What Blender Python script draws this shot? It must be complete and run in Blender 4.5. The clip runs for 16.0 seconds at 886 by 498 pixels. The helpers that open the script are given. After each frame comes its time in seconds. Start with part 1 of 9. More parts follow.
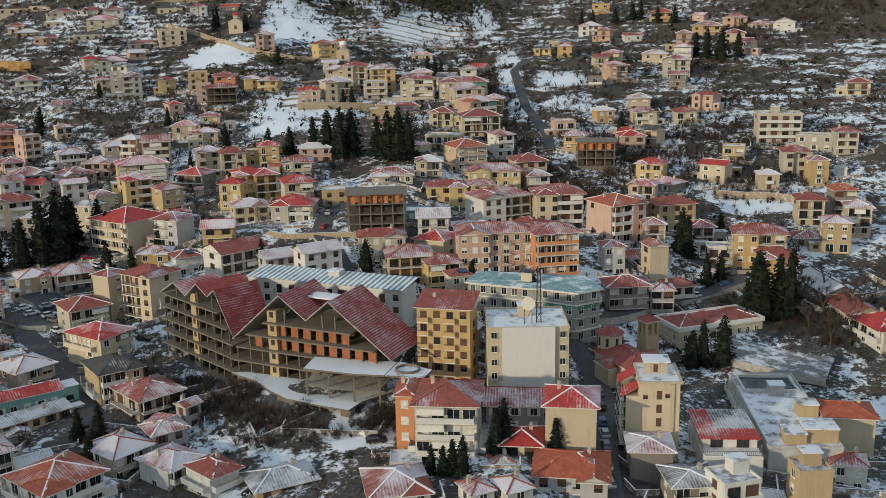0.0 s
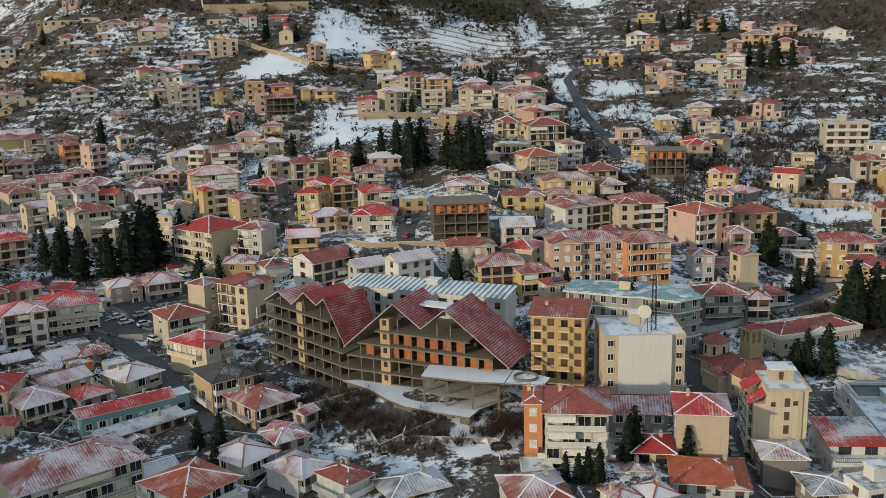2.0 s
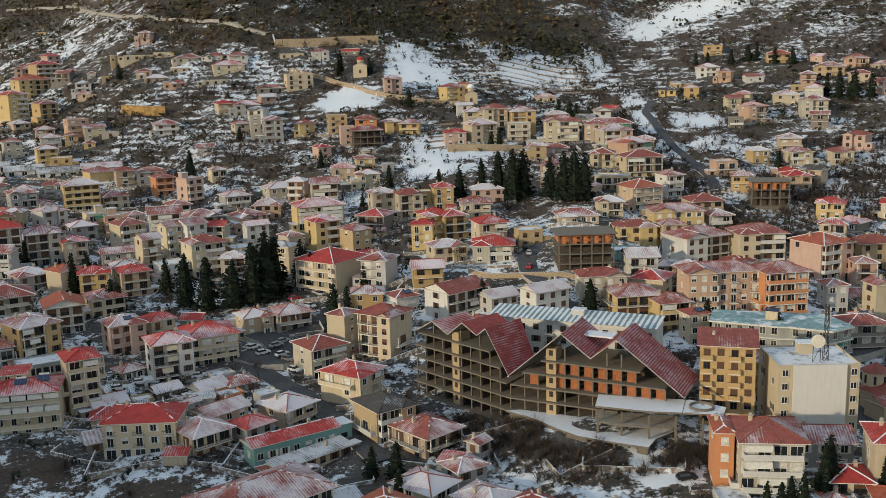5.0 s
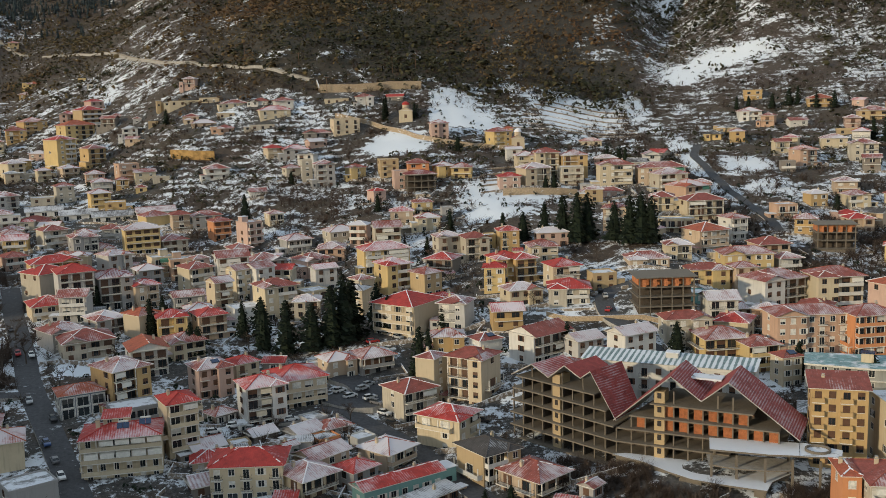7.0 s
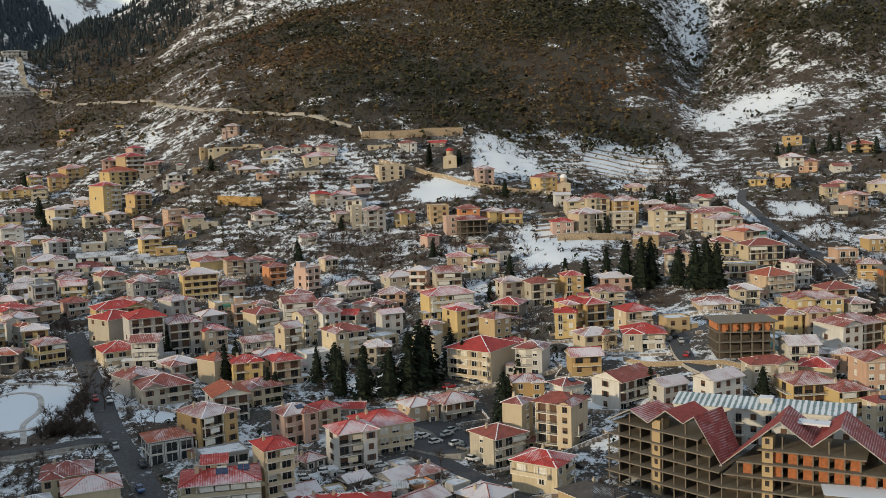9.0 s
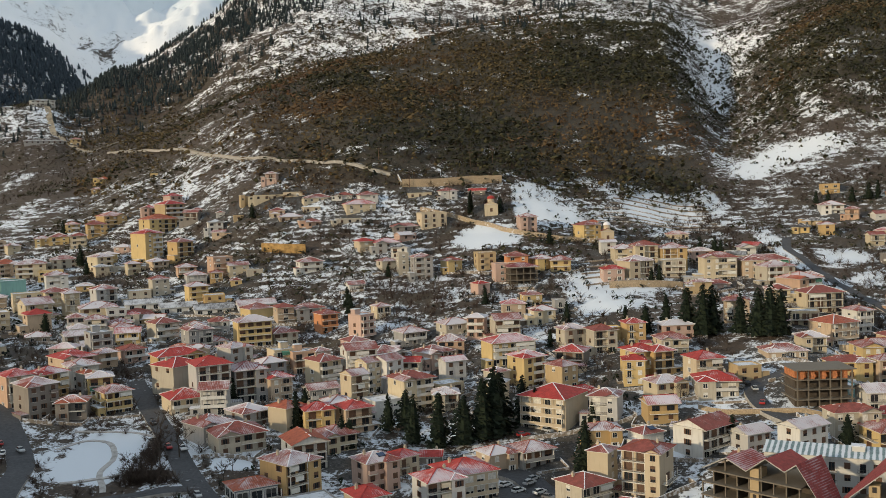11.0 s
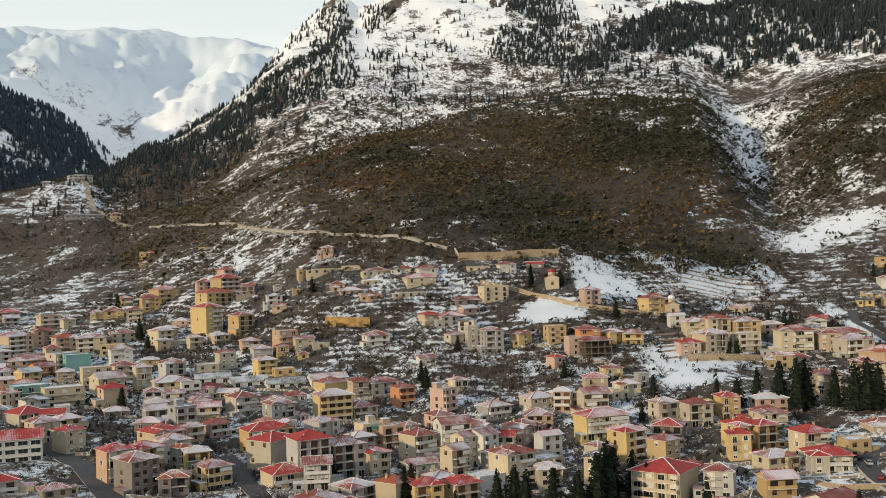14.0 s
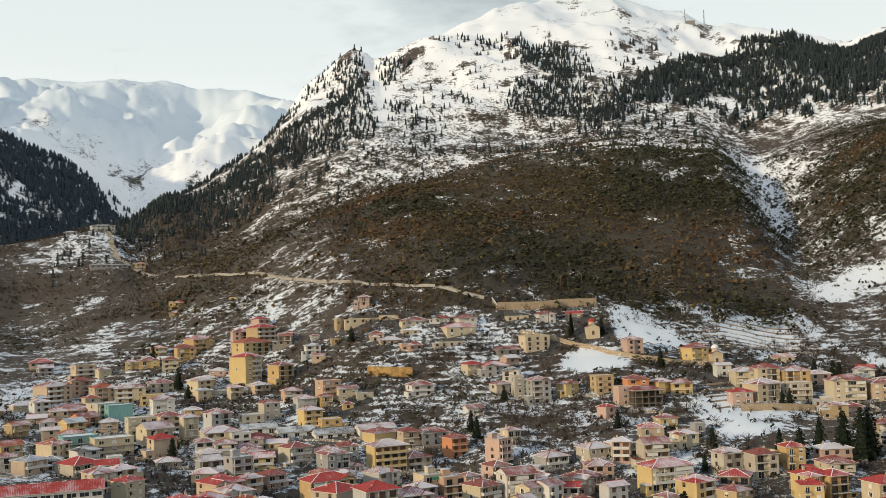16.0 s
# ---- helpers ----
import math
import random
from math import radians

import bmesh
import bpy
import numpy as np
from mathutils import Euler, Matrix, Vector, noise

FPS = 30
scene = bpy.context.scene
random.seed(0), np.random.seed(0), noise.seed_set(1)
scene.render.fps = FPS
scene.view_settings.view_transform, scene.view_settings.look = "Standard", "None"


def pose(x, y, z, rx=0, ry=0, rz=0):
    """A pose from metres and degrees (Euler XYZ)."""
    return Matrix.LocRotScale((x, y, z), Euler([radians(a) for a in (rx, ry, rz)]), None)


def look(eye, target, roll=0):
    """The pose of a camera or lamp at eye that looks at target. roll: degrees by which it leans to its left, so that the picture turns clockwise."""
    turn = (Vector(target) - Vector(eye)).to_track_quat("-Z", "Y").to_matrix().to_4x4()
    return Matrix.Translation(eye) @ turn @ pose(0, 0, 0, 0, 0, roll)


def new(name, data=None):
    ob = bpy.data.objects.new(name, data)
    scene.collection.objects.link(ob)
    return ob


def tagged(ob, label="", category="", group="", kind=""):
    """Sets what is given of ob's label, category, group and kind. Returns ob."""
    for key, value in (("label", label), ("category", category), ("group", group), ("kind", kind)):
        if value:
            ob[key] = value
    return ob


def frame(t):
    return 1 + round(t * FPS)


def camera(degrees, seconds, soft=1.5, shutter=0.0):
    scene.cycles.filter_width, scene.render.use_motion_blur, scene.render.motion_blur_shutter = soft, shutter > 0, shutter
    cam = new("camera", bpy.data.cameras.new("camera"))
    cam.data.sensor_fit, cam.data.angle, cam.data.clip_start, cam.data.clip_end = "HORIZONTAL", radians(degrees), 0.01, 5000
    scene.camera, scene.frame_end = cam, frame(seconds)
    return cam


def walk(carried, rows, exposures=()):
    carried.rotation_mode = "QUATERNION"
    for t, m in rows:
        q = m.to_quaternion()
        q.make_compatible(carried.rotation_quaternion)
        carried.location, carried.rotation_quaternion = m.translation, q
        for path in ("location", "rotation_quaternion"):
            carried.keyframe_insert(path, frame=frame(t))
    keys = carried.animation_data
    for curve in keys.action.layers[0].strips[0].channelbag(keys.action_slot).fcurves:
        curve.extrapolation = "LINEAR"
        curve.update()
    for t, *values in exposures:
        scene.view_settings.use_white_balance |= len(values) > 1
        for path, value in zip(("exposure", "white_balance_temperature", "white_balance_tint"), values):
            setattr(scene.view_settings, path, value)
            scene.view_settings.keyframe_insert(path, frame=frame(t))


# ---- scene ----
cam = camera(47.8, 16.0, soft=0.6)
METRES, EYE, TILT, LEAN, TURN = 187.0, 86.0, 0.0, 0.0, 0.0
ROWS = [
    (0.0, 0.0, 0.0, 0.0, -0.28, -13.54, 1.14),
    (0.5, -0.0309, -0.0022, 0.0009, -0.15, -13.55, 1.2),
    (1.0, -0.0617, -0.0045, 0.0021, -0.01, -13.5, 1.26),
    (1.5, -0.0926, -0.0066, 0.0031, 0.11, -13.25, 1.32),
    (2.0, -0.1238, -0.0089, 0.0043, 0.24, -13.01, 1.36),
    (2.5, -0.155, -0.0114, 0.0054, 0.36, -12.78, 1.38),
    (3.0, -0.1863, -0.0137, 0.0064, 0.48, -12.55, 1.43),
    (3.5, -0.2175, -0.016, 0.0077, 0.61, -12.31, 1.48),
    (4.0, -0.2488, -0.0178, 0.0084, 0.73, -12.04, 1.51),
    (6.5, -0.406, -0.0297, 0.0137, 1.16, -9.35, 1.69),
    (7.0, -0.4374, -0.0319, 0.0147, 1.22, -8.69, 1.71),
    (7.5, -0.4684, -0.034, 0.0154, 1.31, -8.03, 1.72),
    (8.0, -0.4993, -0.036, 0.0164, 1.38, -7.39, 1.74),
    (8.5, -0.5299, -0.0376, 0.0172, 1.46, -6.73, 1.77),
    (9.0, -0.5602, -0.0392, 0.0178, 1.53, -6.06, 1.78),
    (11.5, -0.7119, -0.0477, 0.0213, 1.77, -2.62, 1.78),
    (12.0, -0.7426, -0.0496, 0.022, 1.8, -1.92, 1.79),
    (12.5, -0.7736, -0.0516, 0.0227, 1.83, -1.22, 1.81),
    (13.0, -0.8046, -0.0539, 0.0235, 1.86, -0.51, 1.81),
    (13.5, -0.8364, -0.0564, 0.0243, 1.87, 0.22, 1.8),
    (14.0, -0.8684, -0.0587, 0.0251, 1.9, 0.92, 1.82),
    (14.5, -0.9003, -0.0613, 0.0257, 1.91, 1.64, 1.82),
    (15.0, -0.9324, -0.0638, 0.0264, 1.92, 2.35, 1.83),
    (15.5, -0.9648, -0.0665, 0.0271, 1.92, 3.06, 1.84),
    (16.0, -0.9972, -0.0689, 0.0277, 1.92, 3.78, 1.85),
]
walk(cam, [(t, pose(0, 0, EYE, TILT, LEAN, TURN) @ pose(METRES * x, METRES * y, METRES * z, 90 + pitch, roll, yaw)) for t, x, y, z, yaw, pitch, roll in ROWS],
     exposures=[(0.0, -0.58, 6150, 4.5), (8.0, -0.57, 6480, 6.5), (16.0, -0.45, 6750, 7.0)])

# ---- daylight ----
SUN_AZ, SUN_EL = 232.0, 13.5        # degrees from +y clockwise, and above the horizon
world = bpy.data.worlds.new("sky")
scene.world = world
world.use_nodes = True
wn, wl = world.node_tree.nodes, world.node_tree.links
sky = wn.new("ShaderNodeTexSky")
sky.sky_type, sky.sun_disc = "NISHITA", False
sky.sun_elevation, sky.sun_rotation = radians(SUN_EL), radians(SUN_AZ)
sky.dust_density, sky.air_density = 2.0, 1.0
wtc = wn.new("ShaderNodeTexCoord")
wmap = wn.new("ShaderNodeMapping")
wmap.inputs["Scale"].default_value = (1.6, 1.6, 5.0)
wcl = wn.new("ShaderNodeTexNoise")
wcl.inputs["Scale"].default_value, wcl.inputs["Detail"].default_value, wcl.inputs["Roughness"].default_value = 1.7, 6.0, 0.55
wrm = wn.new("ShaderNodeValToRGB")
wrm.color_ramp.elements[0].position, wrm.color_ramp.elements[1].position = 0.18, 0.46
wmx = wn.new("ShaderNodeMix")
wmx.data_type = "RGBA"
wsep = wn.new("ShaderNodeSeparateXYZ")
wl.new(wtc.outputs["Generated"], wsep.inputs[0])
wgr = wn.new("ShaderNodeValToRGB")          # hazy cloud: bright low down, greyer overhead
wgr.color_ramp.elements[0].position, wgr.color_ramp.elements[0].color = 0.0, (17.2, 17.9, 17.3, 1)
wgr.color_ramp.elements[1].position, wgr.color_ramp.elements[1].color = 0.7, (7.0, 8.2, 9.8, 1)
wgr.color_ramp.elements.new(0.24).color = (11.5, 12.4, 12.8, 1)
wl.new(wsep.outputs[2], wgr.inputs[0]); wl.new(wgr.outputs[0], wmx.inputs[7])
wl.new(wtc.outputs["Generated"], wmap.inputs[0]); wl.new(wmap.outputs[0], wcl.inputs["Vector"])
wl.new(wcl.outputs["Fac"], wrm.inputs[0]); wl.new(wrm.outputs[0], wmx.inputs[0])
wl.new(sky.outputs[0], wmx.inputs[6]); wl.new(wmx.outputs[2], wn["Background"].inputs[0])
wn["Background"].inputs[1].default_value = 0.098
sun = new("sun", bpy.data.lights.new("sun", "SUN"))
sun.data.energy, sun.data.angle, sun.data.color = 4.3, radians(1.2), (1.0, 0.81, 0.56)
sun.matrix_world = look((0, 0, 400), (-math.sin(radians(SUN_AZ)) * 400, -math.cos(radians(SUN_AZ)) * 400, 400 - math.tan(radians(SUN_EL)) * 400))


# ---- materials ----
def nodes_of(name):
    m = bpy.data.materials.new(name)
    m.use_nodes = True
    t = m.node_tree
    return m, t, t.nodes["Principled BSDF"]


def tex(t, scale, detail=5.0, rough=0.6, vec=None, kind="ShaderNodeTexNoise"):
    n = t.nodes.new(kind)
    n.inputs["Scale"].default_value = scale
    if kind == "ShaderNodeTexNoise":
        n.inputs["Detail"].default_value, n.inputs["Roughness"].default_value = detail, rough
    if vec is not None:
        t.links.new(vec, n.inputs["Vector"])
    return n.outputs["Fac"] if kind == "ShaderNodeTexNoise" else n.outputs[0]


def geo(t):
    return t.nodes.new("ShaderNodeNewGeometry").outputs["Position"]


def mapped(t, vec, scale):
    n = t.nodes.new("ShaderNodeMapping")
    n.inputs["Scale"].default_value = scale
    t.links.new(vec, n.inputs[0])
    return n.outputs[0]


def ramp(t, fac, lo, hi, a=0.0, b=1.0):
    n = t.nodes.new("ShaderNodeMapRange")
    for i, v in enumerate((lo, hi, a, b)):
        n.inputs[i + 1].default_value = v
    t.links.new(fac, n.inputs[0])
    return n.outputs[0]


def calc(t, op, a, b):
    n = t.nodes.new("ShaderNodeMath")
    n.operation = op
    for i, v in enumerate((a, b)):
        if isinstance(v, (int, float)):
            n.inputs[i].default_value = v
        else:
            t.links.new(v, n.inputs[i])
    return n.outputs[0]


def blend(t, fac, a, b):
    n = t.nodes.new("ShaderNodeMix")
    n.data_type = "RGBA"
    for i, v in ((0, fac), (6, a), (7, b)):
        if isinstance(v, (int, float)):
            n.inputs[i].default_value = v
        elif isinstance(v, tuple):
            n.inputs[i].default_value = (*v, 1)
        else:
            t.links.new(v, n.inputs[i])
    return n.outputs[2]


def dented(t, bsdf, height, strength, distance=0.05):
    n = t.nodes.new("ShaderNodeBump")
    n.inputs["Strength"].default_value, n.inputs["Distance"].default_value = strength, distance
    t.links.new(height, n.inputs["Height"])
    t.links.new(n.outputs[0], bsdf.inputs["Normal"])


def chance(t):
    return t.nodes.new("ShaderNodeObjectInfo").outputs["Random"]


def stucco(name, rgb, stain=0.35):
    """Painted render: blotches, rain streaks and grain."""
    m, t, b = nodes_of(name)
    p = geo(t)
    big = tex(t, 0.35, 4, 0.6, p)
    streak = tex(t, 1.0, 4, 0.6, mapped(t, p, (1.4, 1.4, 0.16)))
    c = blend(t, ramp(t, big, 0.35, 0.7, 0, stain), rgb, tuple(v * 0.72 for v in rgb))
    c = blend(t, ramp(t, streak, 0.52, 0.72, 0, stain * 1.3), c, tuple(v * 0.45 + 0.02 for v in rgb))
    c = blend(t, ramp(t, chance(t), 0, 1, 0, 0.6), c, tuple(v * 0.62 + 0.03 for v in rgb))
    t.links.new(c, b.inputs["Base Color"])
    b.inputs["Roughness"].default_value = 0.9
    dented(t, b, tex(t, 9, 4, 0.6, p), 0.25, 0.03)
    return m


def plain(name, rgb, rough=0.6, metal=0.0, vary=0.25, scale=1.5):
    m, t, b = nodes_of(name)
    c = blend(t, ramp(t, tex(t, scale, 5, 0.65, geo(t)), 0.3, 0.7, 0, 1), tuple(v * (1 - vary) for v in rgb), tuple(min(1, v * (1 + vary)) for v in rgb))
    t.links.new(c, b.inputs["Base Color"])
    b.inputs["Roughness"].default_value, b.inputs["Metallic"].default_value = rough, metal
    return m


def tiles(name, rgb, snow, rib=0.8, most=0.85, stripe=0.035):
    """Roof tiles in courses, with snow that lies in patches and in the troughs. snow: the part that is white."""
    m, t, b = nodes_of(name)
    uv = t.nodes.new("ShaderNodeUVMap").outputs[0]
    p = geo(t)
    sep = t.nodes.new("ShaderNodeSeparateXYZ")
    t.links.new(uv, sep.inputs[0])
    ribs = calc(t, "SINE", calc(t, "MULTIPLY", sep.outputs[0], 2 * math.pi / rib), 0.0)
    rows = calc(t, "SINE", calc(t, "MULTIPLY", sep.outputs[1], 2 * math.pi / 0.4), 0.0)
    tone = tex(t, 0.7, 5, 0.65, p)
    fine = tex(t, 6.0, 3, 0.6, p)
    c = blend(t, ramp(t, tone, 0.3, 0.7, 0, 1), tuple(v * 0.6 for v in rgb), tuple(v * 1.25 for v in rgb))
    c = blend(t, ramp(t, fine, 0.4, 0.75, 0, 0.5), c, tuple(v * 0.5 for v in rgb))
    patch = calc(t, "ADD", calc(t, "MULTIPLY", tex(t, 0.16, 3, 0.5, p), 0.7), calc(t, "MULTIPLY", tex(t, 1.3, 5, 0.65, p), 0.3))
    nx = t.nodes.new("ShaderNodeSeparateXYZ")
    t.links.new(t.nodes.new("ShaderNodeNewGeometry").outputs["True Normal"], nx.inputs[0])
    streak = tex(t, 1.0, 4, 0.6, mapped(t, uv, (2.6, 0.32, 1.0)))
    s = calc(t, "ADD", calc(t, "ADD", calc(t, "MULTIPLY", patch, 0.7), calc(t, "MULTIPLY", streak, 0.3)), calc(t, "MULTIPLY", ribs, stripe))
    s = calc(t, "ADD", s, calc(t, "MULTIPLY", nx.outputs[0], 0.15))
    s = calc(t, "ADD", s, calc(t, "MULTIPLY", fine, 0.16))
    s = calc(t, "ADD", s, calc(t, "MULTIPLY", calc(t, "SUBTRACT", chance(t), 0.5), 0.22))
    mid = 0.56 + 0.28 * (0.5 - snow)
    w = ramp(t, s, mid - 0.085, mid + 0.085, 0.0, most)
    c = blend(t, w, c, (0.74, 0.76, 0.80))
    t.links.new(c, b.inputs["Base Color"])
    b.inputs["Roughness"].default_value = 0.75
    h = calc(t, "ADD", calc(t, "MULTIPLY", ribs, 0.5), calc(t, "MULTIPLY", rows, 0.25))
    dented(t, b, h, 0.3, 0.05)
    return m


def snowy(name, rgb, snow, scale=0.5):
    """A flat or rough surface with lying snow in patches."""
    m, t, b = nodes_of(name)
    p = geo(t)
    tone = tex(t, scale * 3, 5, 0.65, p)
    s = calc(t, "ADD", tex(t, scale, 6, 0.65, p), calc(t, "MULTIPLY", calc(t, "SUBTRACT", chance(t), 0.5), 0.15))
    c = blend(t, ramp(t, tone, 0.3, 0.7), tuple(v * 0.6 for v in rgb), tuple(v * 1.3 for v in rgb))
    mid = 0.5 + 0.3 * (0.5 - snow)
    c = blend(t, ramp(t, s, mid - 0.06, mid + 0.06, 0, 0.92), c, (0.68, 0.70, 0.74))
    t.links.new(c, b.inputs["Base Color"])
    b.inputs["Roughness"].default_value = 0.85
    dented(t, b, s, 0.4, 0.2)
    return m


def glazing(name):
    m, t, b = nodes_of(name)
    b.inputs["Base Color"].default_value = (0.02, 0.025, 0.03, 1)
    b.inputs["Roughness"].default_value = 0.08
    b.inputs["Specular IOR Level"].default_value = 0.6
    return m


# ---- the lie of the land ----
HUB = (-94.0, -6.0)
SECTIONS = {}


def section(bearing, *pairs):
    """The height of the ground along a bearing from the hub: pairs of distance and height."""
    SECTIONS[bearing] = pairs


# unseen ridge behind the valley, added to keep the low sun off the lower town
section(-152, (0, -20), (300, 10), (655, 191), (950, 120), (1700, 200), (4900, 760))
section(-128, (0, -20), (280, 10), (600, 190), (900, 120), (1700, 200), (4900, 780))
section(-102, (0, -20), (300, 10), (666, 191), (950, 110), (1700, 200), (4900, 820))
section(-88, (0, -20), (300, 0), (783, 187), (1100, 110), (2200, 300), (4900, 900))
section(-75, (0, -20), (180, -10), (250, -4), (600, 50), (997, 181), (1300, 110), (2500, 400), (4900, 1000))
section(-30, (0, -20), (180, -10), (250, -3), (392, 18), (676, 42), (1000, 100), (1337, 190), (1800, 60), (2600, 560), (4400, 1110), (4900, 1050))
section(-24, (0, -20), (180, -10), (287, 6), (380, 15), (543, 33), (676, 52), (1115, 150), (1396, 220), (1850, 80), (2600, 400), (4400, 1130), (4900, 1050))
section(-20.5, (0, -20), (180, -10), (287, 7), (367, 16), (543, 33), (655, 55), (706, 72), (1100, 175), (1473, 308), (1950, 100), (2600, 260), (4400, 1150), (4900, 1050))
section(-14, (0, -20), (180, -11), (250, 1), (340, 12), (479, 24), (560, 48), (640, 85), (800, 140), (960, 187), (1100, 215), (1663, 450), (2200, 200), (4400, 1110), (4900, 1000))
section(-9, (0, -20), (180, -6), (220, -0.8), (238, 0.2), (269, 3), (400, 18), (525, 44), (590, 66), (708, 128), (1004, 221), (1150, 245), (1780, 565), (2400, 300), (4400, 1000), (4900, 900))
section(-1, (0, -20), (180, -7), (228, -2.6), (281, 3), (384, 24), (492, 44), (590, 70), (634, 92), (757, 130), (1081, 262), (1250, 290), (2040, 700), (2600, 400), (4900, 600))
section(4, (0, -20), (180, -6), (200, -4), (235, -1.5), (321, 16), (492, 47), (594, 64), (680, 96), (757, 122), (1083, 269), (1250, 300), (2200, 800), (2800, 500), (4900, 600))
section(9, (0, -20), (180, -6), (200, -4), (235, -0.5), (310, 17), (483, 42), (632, 64), (757, 105), (900, 180), (1074, 255), (1250, 290), (2228, 770), (2800, 500), (4900, 600))
section(12, (0, -20), (180, -6), (195, -4.6), (215, -2), (235, 0.3), (310, 19), (429, 37), (483, 43), (632, 64), (757, 98), (990, 164), (1250, 265), (2225, 710), (2800, 500), (4900, 600))
section(18, (0, -20), (180, -3), (207, 0), (235, 2), (370, 19), (430, 33), (632, 66), (760, 110), (900, 190), (1061, 251), (1250, 290), (2165, 605), (2800, 500), (4900, 900))
section(24, (0, -20), (180, -1), (207, 1.5), (235, 2.4), (335, 15), (446, 30), (632, 68), (760, 110), (1061, 240), (2150, 580), (2800, 480), (4900, 900))
section(31, (0, -20), (180, 3.5), (207, 4.2), (245, 1.5), (280, -1.2), (446, 28), (632, 66), (1000, 180), (2100, 550), (4900, 900))
section(40, (0, -20), (180, -1), (225, -3), (260, -5), (300, -1), (446, 25), (632, 60), (1000, 180), (2100, 550), (4900, 900))
section(75, (0, -20), (200, -10), (300, -4), (600, 40), (1300, 200), (2500, 500), (4900, 900))
FLAT = ((0, -20), (600, -20), (2000, 80), (4900, 700))


def lattice(ix, iy, seed):
    n = (ix * 374761393 + iy * 668265263 + seed * 1442695041) & 0xFFFFFFFF
    n = ((n ^ (n >> 13)) * 1274126177) & 0xFFFFFFFF
    return ((n ^ (n >> 16)) & 0xFFFF) / 65535.0


def rough(x, y, size, octaves, seed=0, gain=0.5):
    """Fractal value noise about nought, with its largest swell of the given size in metres."""
    total, amp = np.zeros_like(x), 1.0
    for k in range(octaves):
        u, v = x / size * 2.0 ** k + 37.7 * k, y / size * 2.0 ** k + 91.3 * k
        iu, iv = np.floor(u).astype(np.int64), np.floor(v).astype(np.int64)
        fu, fv = u - iu, v - iv
        fu, fv = fu * fu * (3 - 2 * fu), fv * fv * (3 - 2 * fv)
        a, b = lattice(iu, iv, seed + k), lattice(iu + 1, iv, seed + k)
        c, d = lattice(iu, iv + 1, seed + k), lattice(iu + 1, iv + 1, seed + k)
        total += amp * ((a * (1 - fu) + b * fu) * (1 - fv) + (c * (1 - fu) + d * fu) * fv - 0.5)
        amp *= gain
    return total


RADII = np.concatenate([np.arange(0, 1200, 4.0), np.arange(1200, 5400, 12.0)])


def eased(pairs):
    """A section sampled evenly and softened, so that it has no sharp breaks."""
    p = np.array(pairs, float)
    z = np.interp(RADII, p[:, 0], p[:, 1])
    soft = np.empty_like(z)
    for width, mask in ((9, RADII < 900), (25, RADII >= 900)):
        k = np.ones(width) / width
        soft[mask] = np.convolve(np.pad(z, width // 2, "edge"), k, "valid")[mask]
    return soft


BEARINGS = sorted(SECTIONS)
TABLE = np.array([eased(SECTIONS[b]) for b in BEARINGS])
TABLE = np.vstack([eased(FLAT), TABLE, eased(FLAT)])
BEARS = np.array([-180.0] + BEARINGS + [180.0])


